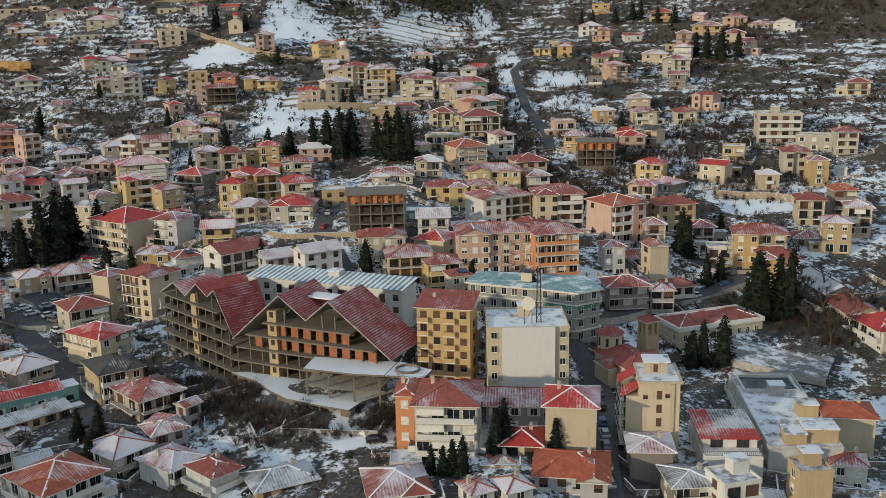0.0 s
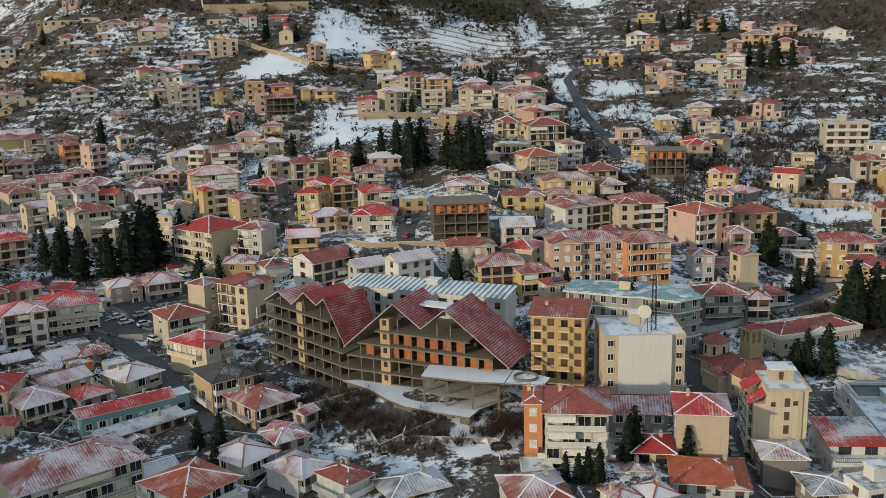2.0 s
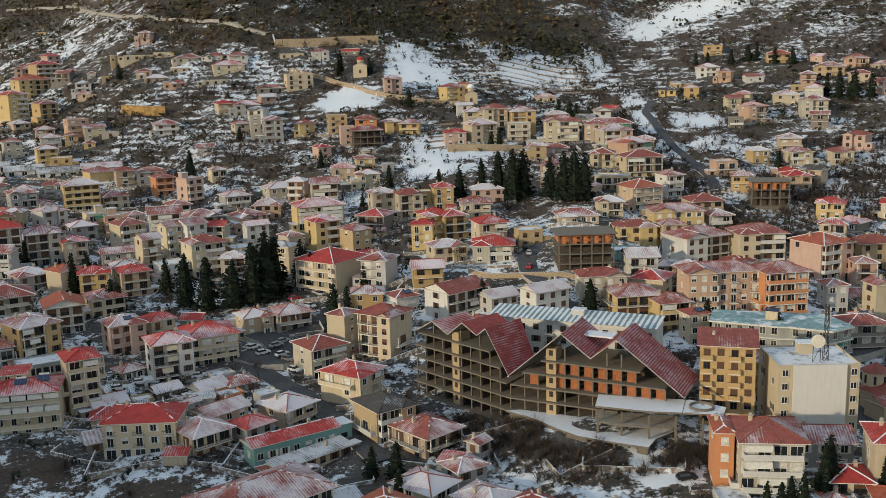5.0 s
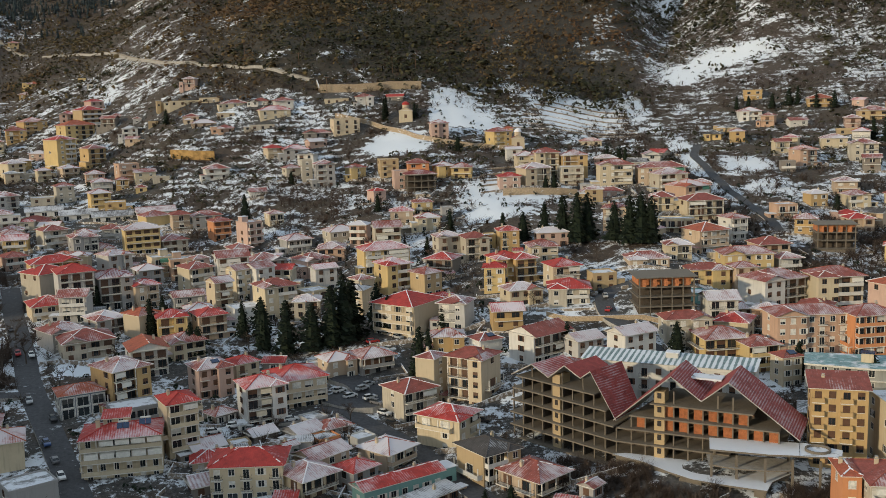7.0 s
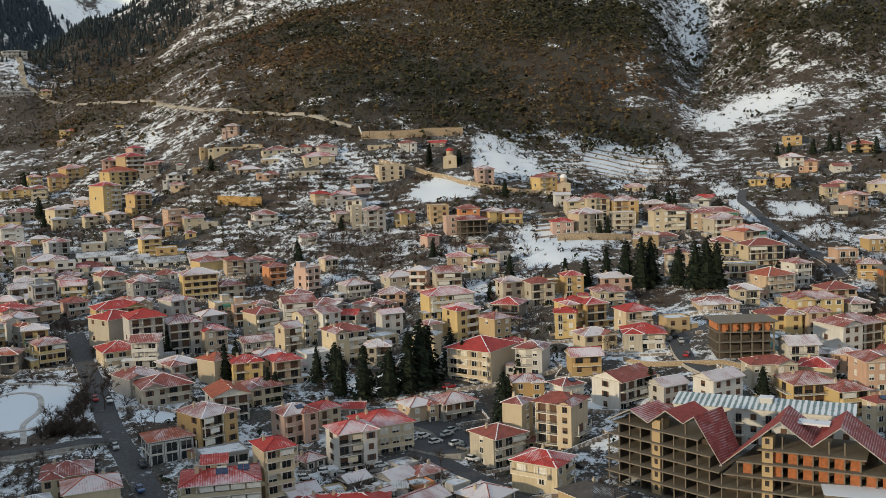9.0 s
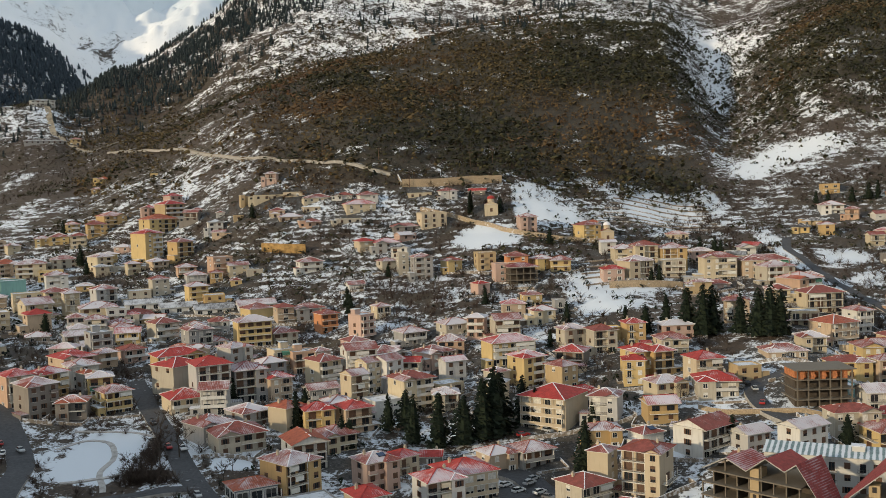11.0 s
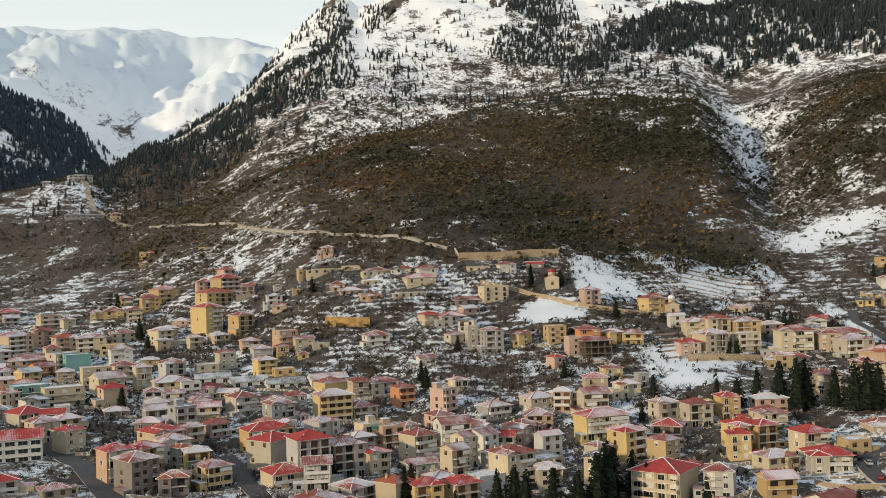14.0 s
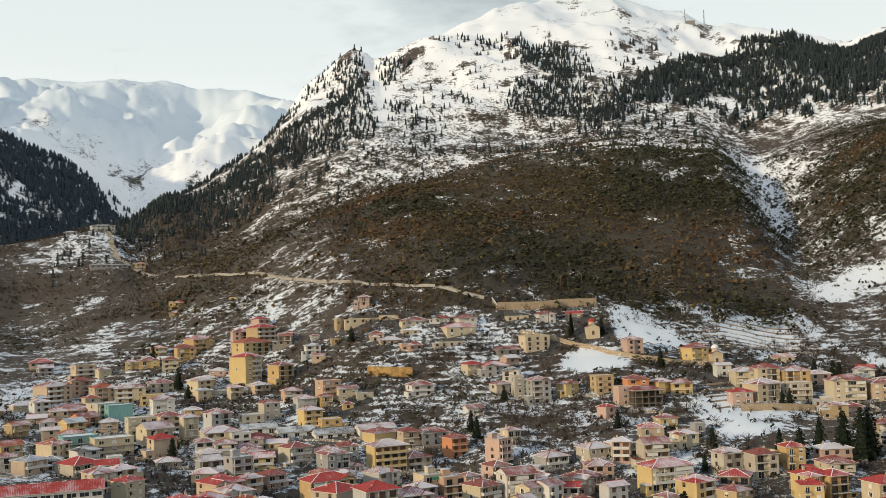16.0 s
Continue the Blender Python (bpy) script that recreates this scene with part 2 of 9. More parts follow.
def land(x, y, fine=True):
    """The height of the ground at x, y (arrays or numbers)."""
    x, y = np.atleast_1d(np.asarray(x, float)), np.atleast_1d(np.asarray(y, float))
    dx, dy = x - HUB[0], y - HUB[1]
    r, b = np.minimum(np.hypot(dx, dy), 5300), np.degrees(np.arctan2(dx, dy))
    i = np.clip(np.searchsorted(BEARS, b) - 1, 0, len(BEARS) - 2)
    f = (b - BEARS[i]) / (BEARS[i + 1] - BEARS[i])
    f = f * f * (3 - 2 * f) * 0.5 + f * 0.5
    j = np.clip(np.searchsorted(RADII, r) - 1, 0, len(RADII) - 2)
    g = (r - RADII[j]) / (RADII[j + 1] - RADII[j])
    z = (TABLE[i, j] * (1 - g) + TABLE[i, j + 1] * g) * (1 - f) + (TABLE[i + 1, j] * (1 - g) + TABLE[i + 1, j + 1] * g) * f
    far = np.clip((r - 560) / 900, 0, 1)
    ridge = np.abs(rough(x, y, 420, 4, 5))
    z = z + far * (rough(x, y, 260, 5, 11) * 24 - (ridge - 0.2) * 40 * np.clip((r - 900) / 900, 0, 1))
    big = np.clip((r - 2300) / 1500, 0, 1)
    # the far range: spurs that cross it slantwise and meet in gullies
    k = (x * 0.80 + y * 0.60) / 1050 + 0.7 * rough(x, y, 1500, 4, 23)
    q = (x * 0.85 - y * 0.53) / 760 + 0.7 * rough(x, y, 1300, 4, 29)
    k, q = 1 - 2 * np.abs(2 * (k - np.floor(k)) - 1), 1 - 2 * np.abs(2 * (q - np.floor(q)) - 1)
    z = z + big * np.clip((4500 - r) / 900, 0.22, 1) * (np.maximum(95 * k, 80 * q) - 40 + (0.2 - np.abs(rough(x, y, 380, 5, 37, 0.6))) * 190 + rough(x, y, 110, 4, 39, 0.6) * 34)
    z = z + 4.6 * np.exp(-((x + 33) / 24) ** 2 - ((y - 209) / 12) ** 2)      # the bank that the hotel stands on
    z = z + (0.16 - np.abs(rough(x, y, 210, 4, 63, 0.55))) * 46 * np.clip((r - 1250) / 350, 0, 1) * np.clip((2700 - r) / 300, 0, 1)
    crest = np.interp(b, (-30, -15, -12.7, -10, -8.7, -7, -5, -3, 0, 3, 5, 9, 11.5, 14, 15.5, 18.4, 20, 26, 40), (0, 0, 46, 40, 12, 28, 44, 55, 46, 40, 32, 4, 28, 48, 52, 30, 52, 50, 0))
    z = z + crest * np.clip((r - 1330) / 330, 0, 1) * np.clip((2900 - r) / 400, 0, 1)
    spur = np.interp(b, (-50, -30, -26, -24.5, -22.4, -20.3, -17, -14, -12), (26, 26, 24, 18, -10, -26, -26, -12, 0))
    z = z + spur * np.clip((r - 950) / 250, 0, 1) * np.clip((2000 - r) / 300, 0, 1)
    if fine:
        z = z + rough(x, y, 22, 3, 3) * np.clip((r - 150) / 150, 0, 1) * 1.6
    return z


def ground_at(x, y):
    return float(land(x, y)[0])


# ---- building blocks ----
class Shape:
    """Collects the faces of one mesh, each with a material slot and with texture places in metres."""

    def __init__(self):
        self.v, self.f, self.s, self.uv = [], [], [], []

    def face(self, pts, slot=0, uv=None):
        k = len(self.v)
        self.v.extend([tuple(p) for p in pts])
        self.f.append(tuple(range(k, k + len(pts))))
        self.s.append(slot)
        if uv is None:
            a = Vector(pts[0])
            e = (Vector(pts[1]) - a).normalized()
            n = e.cross(Vector(pts[-1]) - a).normalized()
            g = n.cross(e)
            uv = [((Vector(p) - a).dot(e), (Vector(p) - a).dot(g)) for p in pts]
        self.uv.extend(uv)

    def box(self, x0, y0, z0, x1, y1, z1, slot=0, turn=None):
        c = [(x0, y0, z0), (x1, y0, z0), (x1, y1, z0), (x0, y1, z0), (x0, y0, z1), (x1, y0, z1), (x1, y1, z1), (x0, y1, z1)]
        if turn is not None:
            c = [tuple(turn @ Vector(p)) for p in c]
        for q in ((0, 3, 2, 1), (4, 5, 6, 7), (0, 1, 5, 4), (1, 2, 6, 5), (2, 3, 7, 6), (3, 0, 4, 7)):
            self.face([c[i] for i in q], slot)

    def bar(self, a, b, w, h, slot=0):
        """A beam of width w and height h from a to b."""
        a, b = Vector(a), Vector(b)
        d = b - a
        m = Matrix.Translation(a) @ d.to_track_quat("X", "Z").to_matrix().to_4x4()
        self.box(0, -w / 2, -h / 2, d.length, w / 2, h / 2, slot, m)

    def tube(self, a, b, ra, rb, n=6, slot=0, cap=True):
        a, b = Vector(a), Vector(b)
        q = (b - a).to_track_quat("Z", "Y").to_matrix()
        ring = [[p + q @ Vector((r * math.cos(2 * math.pi * i / n), r * math.sin(2 * math.pi * i / n), 0)) for i in range(n)] for p, r in ((a, ra), (b, rb))]
        for i in range(n):
            j = (i + 1) % n
            self.face([ring[0][i], ring[0][j], ring[1][j], ring[1][i]], slot)
        if cap:
            self.face(ring[1], slot)
            self.face(ring[0][::-1], slot)

    def prism(self, pts, z0, z1, slot=0, top=None):
        """An upright prism over the outline pts (counter-clockwise)."""
        n = len(pts)
        self.face([(x, y, z1) for x, y in pts], slot if top is None else top)
        self.face([(x, y, z0) for x, y in pts][::-1], slot)
        for i in range(n):
            a, b = pts[i], pts[(i + 1) % n]
            self.face([(*a, z0), (*b, z0), (*b, z1), (*a, z1)], slot)

    def mesh(self, name, mats, smooth=False):
        me = bpy.data.meshes.new(name)
        me.from_pydata(self.v, [], self.f)
        for m in mats:
            me.materials.append(m)
        me.polygons.foreach_set("material_index", self.s)
        lay = me.uv_layers.new(name="UVMap")
        lay.data.foreach_set("uv", [c for p in self.uv for c in p])
        if smooth:
            me.polygons.foreach_set("use_smooth", [True] * len(self.f))
        return me


def piece(name, me, parent, at=(0, 0, 0), turn=0.0, label=""):
    """A mesh as a part of a thing, at its place in the thing's own frame."""
    ob = new(name, me)
    ob.parent = parent
    ob.location = at
    ob.rotation_euler = (0, 0, radians(turn))
    if label:
        tagged(ob, label)
    return ob


def thing(name, x, y, z, turn, label, category, group="", kind=""):
    ob = new(name)
    ob.empty_display_size = 0.3
    ob.matrix_basis = pose(x, y, z, 0, 0, turn)
    return tagged(ob, label, category, group, kind)


def capped(name, rgb):
    """Ridge tiles, on many roofs under a line of snow."""
    m, t, b = nodes_of(name)
    p = geo(t)
    c = blend(t, ramp(t, tex(t, 2.0, 5, 0.65, p), 0.3, 0.7), tuple(v * 0.65 for v in rgb), tuple(v * 1.3 for v in rgb))
    s = calc(t, "ADD", tex(t, 0.5, 4, 0.6, p), calc(t, "MULTIPLY", calc(t, "SUBTRACT", chance(t), 0.5), 0.7))
    t.links.new(blend(t, ramp(t, s, 0.5, 0.56, 0, 0.92), c, (0.78, 0.79, 0.82)), b.inputs["Base Color"])
    b.inputs["Roughness"].default_value = 0.85
    return m


WALLS_RGB = dict(
    cream=(0.57, 0.48, 0.335), yellow=(0.60, 0.44, 0.20), white=(0.64, 0.62, 0.58), beige=(0.56, 0.46, 0.325), grey=(0.34, 0.33, 0.32),
    orange=(0.62, 0.26, 0.11), pink=(0.55, 0.38, 0.31), stone=(0.24, 0.21, 0.18), ochre=(0.46, 0.34, 0.19), teal=(0.20, 0.38, 0.36))


def blended(p, q, share):
    return tuple(u + (v - u) * share for u, v in zip(p, q))


WALLS = {k: stucco("render_" + k, c) for k, c in WALLS_RGB.items()}
for k, tint, share in (("cream", (0.44, 0.41, 0.36), 0.6), ("yellow", (0.48, 0.30, 0.13), 0.6), ("white", (0.42, 0.41, 0.40), 0.7), ("beige", (0.50, 0.36, 0.26), 0.6), ("pink", (0.52, 0.33, 0.20), 0.6)):
    WALLS["faded_" + k] = stucco("faded_render_" + k, blended(WALLS_RGB[k], tint, share), 0.45)
WALLS["concrete"] = stucco("raw_concrete", (0.185, 0.155, 0.118), 0.6)
TILES = {}
for k, c in dict(tile=(0.255, 0.064, 0.048), red=(0.39, 0.036, 0.028), orange=(0.36, 0.088, 0.042), dark=(0.06, 0.052, 0.048), wine=(0.22, 0.040, 0.033)).items():
    for s, (part_white, most) in enumerate(((-0.10, 0.60), (0.19, 0.62), (0.52, 0.70))):
        TILES[k, s] = tiles("roof_%s_snow_%d" % (k, s), c, part_white, 0.95 if k == "wine" else 0.58, most)
CAPS = {k: capped("ridge_" + k, c) for k, c in dict(tile=(0.27, 0.075, 0.05), red=(0.36, 0.035, 0.028), orange=(0.40, 0.11, 0.055), dark=(0.08, 0.07, 0.065), wine=(0.2, 0.035, 0.033)).items()}
FLATROOF = snowy("flat_roof_snow", (0.22, 0.22, 0.22), 0.72, 0.35)
SNOW = snowy("lying_snow", (0.45, 0.45, 0.45), 1.25, 0.4)
GLASS = glazing("window_glass")
PANEL = plain("solar_glass", (0.02, 0.04, 0.09), 0.15)
FRAME = plain("white_frame", (0.62, 0.60, 0.56), 0.5)
WOOD = plain("brown_wood", (0.10, 0.05, 0.028), 0.6)
SHUT = {"brown": WOOD, "white": plain("white_shutter", (0.60, 0.58, 0.53), 0.6), "green": plain("green_shutter", (0.06, 0.16, 0.11), 0.6), "dark": plain("dark_shutter", (0.05, 0.05, 0.05), 0.5)}
CONCRETE = plain("grey_concrete", (0.34, 0.32, 0.29), 0.9, 0, 0.3, 0.8)
SLAB = plain("pale_slab", (0.62, 0.59, 0.53), 0.9, 0, 0.2, 1.2)
AWNING = {k: plain("awning_" + k, c, 0.9, 0, 0.12) for k, c in dict(white=(0.66, 0.64, 0.58), cream=(0.60, 0.52, 0.38), green=(0.08, 0.22, 0.15)).items()}
IRON = plain("dark_iron", (0.06, 0.055, 0.05), 0.5, 0.6)
DARK = plain("inside_shade", (0.035, 0.03, 0.028), 0.9)
TEALMETAL = snowy("teal_sheet_metal", (0.19, 0.31, 0.32), 0.22, 0.25)
STONE = snowy("stone_wall", (0.22, 0.18, 0.14), 0.15, 0.9)
ASPHALT = snowy("wet_asphalt", (0.060, 0.061, 0.066), -0.25, 0.35)

SHARED = {}
BUILT = []


def shared(key, make):
    if key not in SHARED:
        SHARED[key] = make()
    return SHARED[key]


def window_mesh(w, h, shut, kind):
    """A window: frame, mullion, pane set back, sill, and its shutters (open ones beside it, a roller box above, or none)."""
    def make():
        s = Shape()
        t = 0.09
        for x0, z0, x1, z1 in ((-w / 2, 0, -w / 2 + t, h), (w / 2 - t, 0, w / 2, h), (-w / 2 + t, 0, w / 2 - t, t), (-w / 2 + t, h - t, w / 2 - t, h), (-0.035, t, 0.035, h - t)):
            s.box(x0, -0.07, z0, x1, 0.05, z1, 0)
        s.face([(-w / 2 + t, -0.01, t), (w / 2 - t, -0.01, t), (w / 2 - t, -0.01, h - t), (-w / 2 + t, -0.01, h - t)], 1)
        if kind == "open":
            for k in (-1, 1):
                s.box(k * (w / 2 + 0.27) - 0.25, -0.09, 0, k * (w / 2 + 0.27) + 0.25, -0.03, h, 2)
        elif kind == "half":
            s.box(-w / 2 + t, -0.05, h * 0.45, w / 2 - t, -0.02, h - t, 2)
        elif kind == "shut":
            s.box(-w / 2 + t, -0.055, t, w / 2 - t, -0.02, h - t, 2)
        s.box(-w / 2 - 0.1, -0.16, -0.07, w / 2 + 0.1, 0.02, -0.002, 3)
        return s.mesh("window", [FRAME if shut != "brown" else WOOD, GLASS, SHUT[shut], SLAB])
    return shared(("window", w, h, shut, kind), make)


def balcony_mesh(length, deep, rail, wallkey, posts=False):
    """A slab with a parapet or a barred railing on three sides, and slim posts up to the floor above."""
    def make():
        s = Shape()
        a, b = -length / 2, length / 2
        s.box(a, -deep, -0.22, b, 0.0, 0, 0)
        if posts:
            n = max(1, round(length / 4.2))
            for i in range(n + 1):
                x = a + 0.13 + (length - 0.26) * i / n
                s.box(x - 0.11, -deep + 0.13, 0.003, x + 0.11, -deep + 0.35, 2.74, 0)
        if rail == "solid":
            s.box(a, -deep, 0.002, b, -deep + 0.12, 0.95, 1)
            s.box(a, -deep + 0.122, 0.002, a + 0.12, 0, 0.95, 1)
            s.box(b - 0.12, -deep + 0.122, 0.002, b, 0, 0.95, 1)
        else:
            for z in (0.12, 0.92):
                s.box(a, -deep + 0.02, z, b, -deep + 0.07, z + 0.06, 2)
                s.box(a, -deep + 0.072, z, a + 0.05, 0, z + 0.06, 2)
                s.box(b - 0.05, -deep + 0.072, z, b, 0, z + 0.06, 2)
            n = max(3, int(length / 0.35))
            for i in range(n + 1):
                x = a + 0.03 + (length - 0.06) * i / n
                s.box(x - 0.02, -deep + 0.03, 0.18, x + 0.02, -deep + 0.06, 0.92, 2)
        return s.mesh("balcony", [SLAB, WALLS[wallkey], IRON])
    return shared(("balcony", length, deep, rail, wallkey, posts), make)


def awning_mesh(length, colour):
    """A cloth awning let down over a balcony: sloping top, hanging front, a roller tube."""
    def make():
        s = Shape()
        s.box(-length / 2, -0.06, -1.15, length / 2, -0.03, 0.0, 0)
        s.face([(-length / 2, -0.06, 0), (length / 2, -0.06, 0), (length / 2, 1.3, 0.35), (-length / 2, 1.3, 0.35)], 0)
        s.tube((-length / 2, -0.05, -1.17), (length / 2, -0.05, -1.17), 0.05, 0.05, 6, 1)
        return s.mesh("awning", [AWNING[colour], FRAME])
    return shared(("awning", length, colour), make)


def chimney_mesh(h):
    def make():
        s = Shape()
        s.box(-0.35, -0.3, -0.6, 0.35, 0.3, h, 0)
        s.box(-0.43, -0.38, h, 0.43, 0.38, h + 0.12, 1)
        s.box(-0.22, -0.2, h + 0.12, 0.22, 0.2, h + 0.4, 0)
        s.box(-0.32, -0.3, h + 0.4, 0.32, 0.3, h + 0.48, 1)
        return s.mesh("chimney", [WALLS["beige"], CONCRETE])
    return shared(("chimney", h), make)


def roof_shape(w, d, kind, pitch, over):
    """The faces of a tiled roof with its eaves at height 0, and the lines of its ridges."""
    s, a, b = Shape(), w / 2 + over, d / 2 + over
    tan = math.tan(radians(pitch))
    th = 0.15
    caps = []
    eaves = [(-a, -b, 0), (a, -b, 0), (a, b, 0), (-a, b, 0)]
    if kind == "hip":
        if a >= b:
            r = [(-(a - b), 0, b * tan), (a - b, 0, b * tan)]
            s.face([eaves[0], eaves[1], r[1], r[0]]); s.face([eaves[2], eaves[3], r[0], r[1]])
            s.face([eaves[1], eaves[2], r[1]]); s.face([eaves[3], eaves[0], r[0]])
            caps = [(r[0], r[1])] * (a > b + 0.1) + [(eaves[0], r[0]), (eaves[1], r[1]), (eaves[2], r[1]), (eaves[3], r[0])]
        else:
            r = [(0, -(b - a), a * tan), (0, b - a, a * tan)]
            s.face([eaves[0], eaves[1], r[0]]); s.face([eaves[2], eaves[3], r[1]])
            s.face([eaves[1], eaves[2], r[1], r[0]]); s.face([eaves[3], eaves[0], r[0], r[1]])
            caps = [(r[0], r[1]), (eaves[0], r[0]), (eaves[1], r[0]), (eaves[2], r[1]), (eaves[3], r[1])]
    elif kind == "gable":
        r = [(-a, 0, b * tan), (a, 0, b * tan)]
        s.face([eaves[0], eaves[1], r[1], r[0]]); s.face([eaves[2], eaves[3], r[0], r[1]])
        s.face([(a - over, -b + over, 0), (a - over, b - over, 0), (a - over, 0, b * tan - 0.1)], 1)
        s.face([(-a + over, b - over, 0), (-a + over, -b + over, 0), (-a + over, 0, b * tan - 0.1)], 1)
        caps = [(r[0], r[1])]
    elif kind == "gable_front":
        r = [(0, -b, a * tan), (0, b, a * tan)]
        s.face([eaves[1], eaves[2], r[1], r[0]]); s.face([eaves[3], eaves[0], r[0], r[1]])
        s.face([(-a + over, -b + over, 0), (a - over, -b + over, 0), (0, -b + over, a * tan - 0.1)], 1)
        s.face([(a - over, b - over, 0), (-a + over, b - over, 0), (0, b - over, a * tan - 0.1)], 1)
        caps = [(r[0], r[1])]
    elif kind == "shed":
        top = [(-a, b, 2 * b * tan), (a, b, 2 * b * tan)]
        s.face([eaves[0], eaves[1], top[1], top[0]])
        s.face([(-a + over, b - over, 0), (-a + over, -b + over, 0), (-a + over, b - over, 2 * b * tan - 0.3)], 1)
        s.face([(a - over, -b + over, 0), (a - over, b - over, 0), (a - over, b - over, 2 * b * tan - 0.3)], 1)
        s.face([(a - over, b - over, 0), (-a + over, b - over, 0), (-a + over, b - over, 2 * b * tan - 0.3), (a - over, b - over, 2 * b * tan - 0.3)], 1)
    # eaves board and soffit
    s.box(-a, -b, -th, a, b, -0.004, 2)
    return s, caps


def roof_parts(house, w, d, z, kind, tile, snow, wall, pitch=20.0, over=0.9, at=(0, 0)):
    s, caps = roof_shape(w, d, kind, pitch, over)
    roof = piece("roof", s.mesh("roof", [TILES[tile, snow], WALLS[wall], SLAB]), house, (*at, z))
    if caps:
        c = Shape()
        for p, q in caps:
            c.bar((p[0], p[1], p[2] + 0.05), (q[0], q[1], q[2] + 0.05), 0.27, 0.14)
        piece("ridge_cap", c.mesh("ridge_cap", [CAPS[tile]]), roof)
    return roof


WORDS = {1: "one", 2: "two", 3: "three", 4: "four", 5: "five", 6: "six", 7: "seven", 8: "eight"}
NAMED = dict(cream="cream", yellow="yellow", white="white", beige="beige", grey="grey", orange="orange", pink="pink", stone="stone-coloured", ochre="ochre", teal="teal", concrete="unfinished concrete")
RED = dict(tile="red tiled", red="bright red", orange="orange tiled", dark="dark", wine="wine-red")


def house(x, y, z, turn, w, d, floors, wall="cream", roof="hip", tile="tile", snow=1, look_of="b", detail=1, shut="brown", storey=3.0, pitch=20.0, sides=True, base=None):
    """A rendered house or block of flats. look_of: b balconies across the front, s single balconies, w windows alone, g glazed shop below, n blank front."""
    rnd = random.Random(int(x * 131 + y * 17))
    name = "apartment_building" if floors >= 4 else "house" if floors * w > 7 else "shed"
    top = "flat snowy roof" if roof == "flat" else ("", "snow-dusted ", "snow-covered ")[snow] + "%s %s roof" % (RED[tile], roof.split("_")[0])
    h = thing(name, x, y, z, turn, "%s-storey %s %s with %s" % (WORDS[floors], NAMED[wall], "flats" if floors >= 4 else "house" if name == "house" else "outbuilding", top), "building" if floors >= 4 else "house" if name == "house" else "shed", "houses of the town")
    H = floors * storey
    lot = int(abs(x * 7.3 + y * 3.1) * 10)
    if "faded_" + wall in WALLS and lot % 5 < 2:
        wall = "faded_" + wall
    if shut == "brown" and lot % 7 < 3:
        shut = "white"
    if look_of == "w" and floors >= 2 and w > 6.5 and rnd.random() < 0.55:
        look_of = "b"
    posts, shade = rnd.random() < 0.45, rnd.choice(("white", "white", "cream", "green", "", "", "", "", "")) if detail and floors > 2 else ""
    s = Shape()
    s.box(-w / 2, -d / 2, -5.0, w / 2, d / 2, H, 0)
    piece("wall", s.mesh("wall", [WALLS[wall]]), h)
    BUILT.append((x, y, 0.5 * math.hypot(w, d)))
    if roof == "flat":
        s = Shape()
        s.box(-w / 2, -d / 2, H + 0.004, w / 2, d / 2, H + 0.14, 0)
        for q in ((-w / 2 - 0.1, -d / 2 - 0.1, w / 2 + 0.1, -d / 2 + 0.12), (-w / 2 - 0.1, d / 2 - 0.12, w / 2 + 0.1, d / 2 + 0.1), (-w / 2 - 0.1, -d / 2 + 0.12, -w / 2 + 0.12, d / 2 - 0.12), (w / 2 - 0.12, -d / 2 + 0.12, w / 2 + 0.1, d / 2 - 0.12)):
            s.box(q[0], q[1], H - 0.1, q[2], q[3], H + 0.55, 1)
        piece("roof", s.mesh("roof", [FLATROOF, WALLS[wall]]), h)
        if floors >= 3 and detail:
            s = Shape()
            s.box(-1.6, -1.4, 0, 1.6, 1.4, 2.4, 0); s.box(-1.8, -1.6, 2.4, 1.8, 1.6, 2.6, 1)
            piece("stair_head", s.mesh("stair_head", [WALLS[wall], FLATROOF]), h, (w * rnd.uniform(-0.25, 0.25), d * 0.2, H + 0.14))
    else:
        deep = 1.1 if look_of == "b" else 0.0      # the roof reaches out over the balconies
        r = roof_parts(h, w, d + deep, H + 0.2, roof, tile, snow, wall, pitch, 0.7 if w > 7 else 0.5, (0, -deep / 2))
        if detail:
            piece("chimney", chimney_mesh(1.0), r, (w * rnd.choice((-0.26, 0.24)), d * 0.12, min(w, d) / 2 * math.tan(radians(pitch)) * 0.62))
    bay = None
    if roof == "hip" and w > 8.5 and look_of != "n" and rnd.random() < 0.6:
        sgn, bw, out_by = rnd.choice((-1, 1)), round(w * rnd.uniform(0.36, 0.46), 1), 1.6
        bc = sgn * (w / 2 - bw / 2)
        bay = (bc - bw / 2, bc + bw / 2, out_by)
        s = Shape()
        s.box(bc - bw / 2, -d / 2 - out_by, -5.0, bc + bw / 2, -d / 2 - 0.01, H, 0)
        piece("bay", s.mesh("bay", [WALLS[wall]]), h)
        bd = out_by + d * 0.45
        roof_parts(h, bw, bd, H + 0.23, rnd.choice(("hip", "gable_front")), tile, snow, wall, pitch, 0.7, (bc, -d / 2 - out_by + bd / 2))
    if detail > 1 and roof == "hip" and rnd.random() < 0.22:
        s = Shape()
        a = radians(pitch)
        q = Matrix.Rotation(a, 4, "X")
        s.box(-1.1, -0.9, 0.12, 1.1, 0.9, 0.22, 0, q)
        s.box(-1.2, -1.0, 0.04, 1.2, 1.0, 0.12, 1, q)
        if w >= d:
            piece("solar_panel", s.mesh("solar_panel", [PANEL, IRON]), h, (w * 0.1, -d * 0.25, H + 0.2 + (d / 2 + 0.75 - d * 0.25) * math.tan(a)), 0)
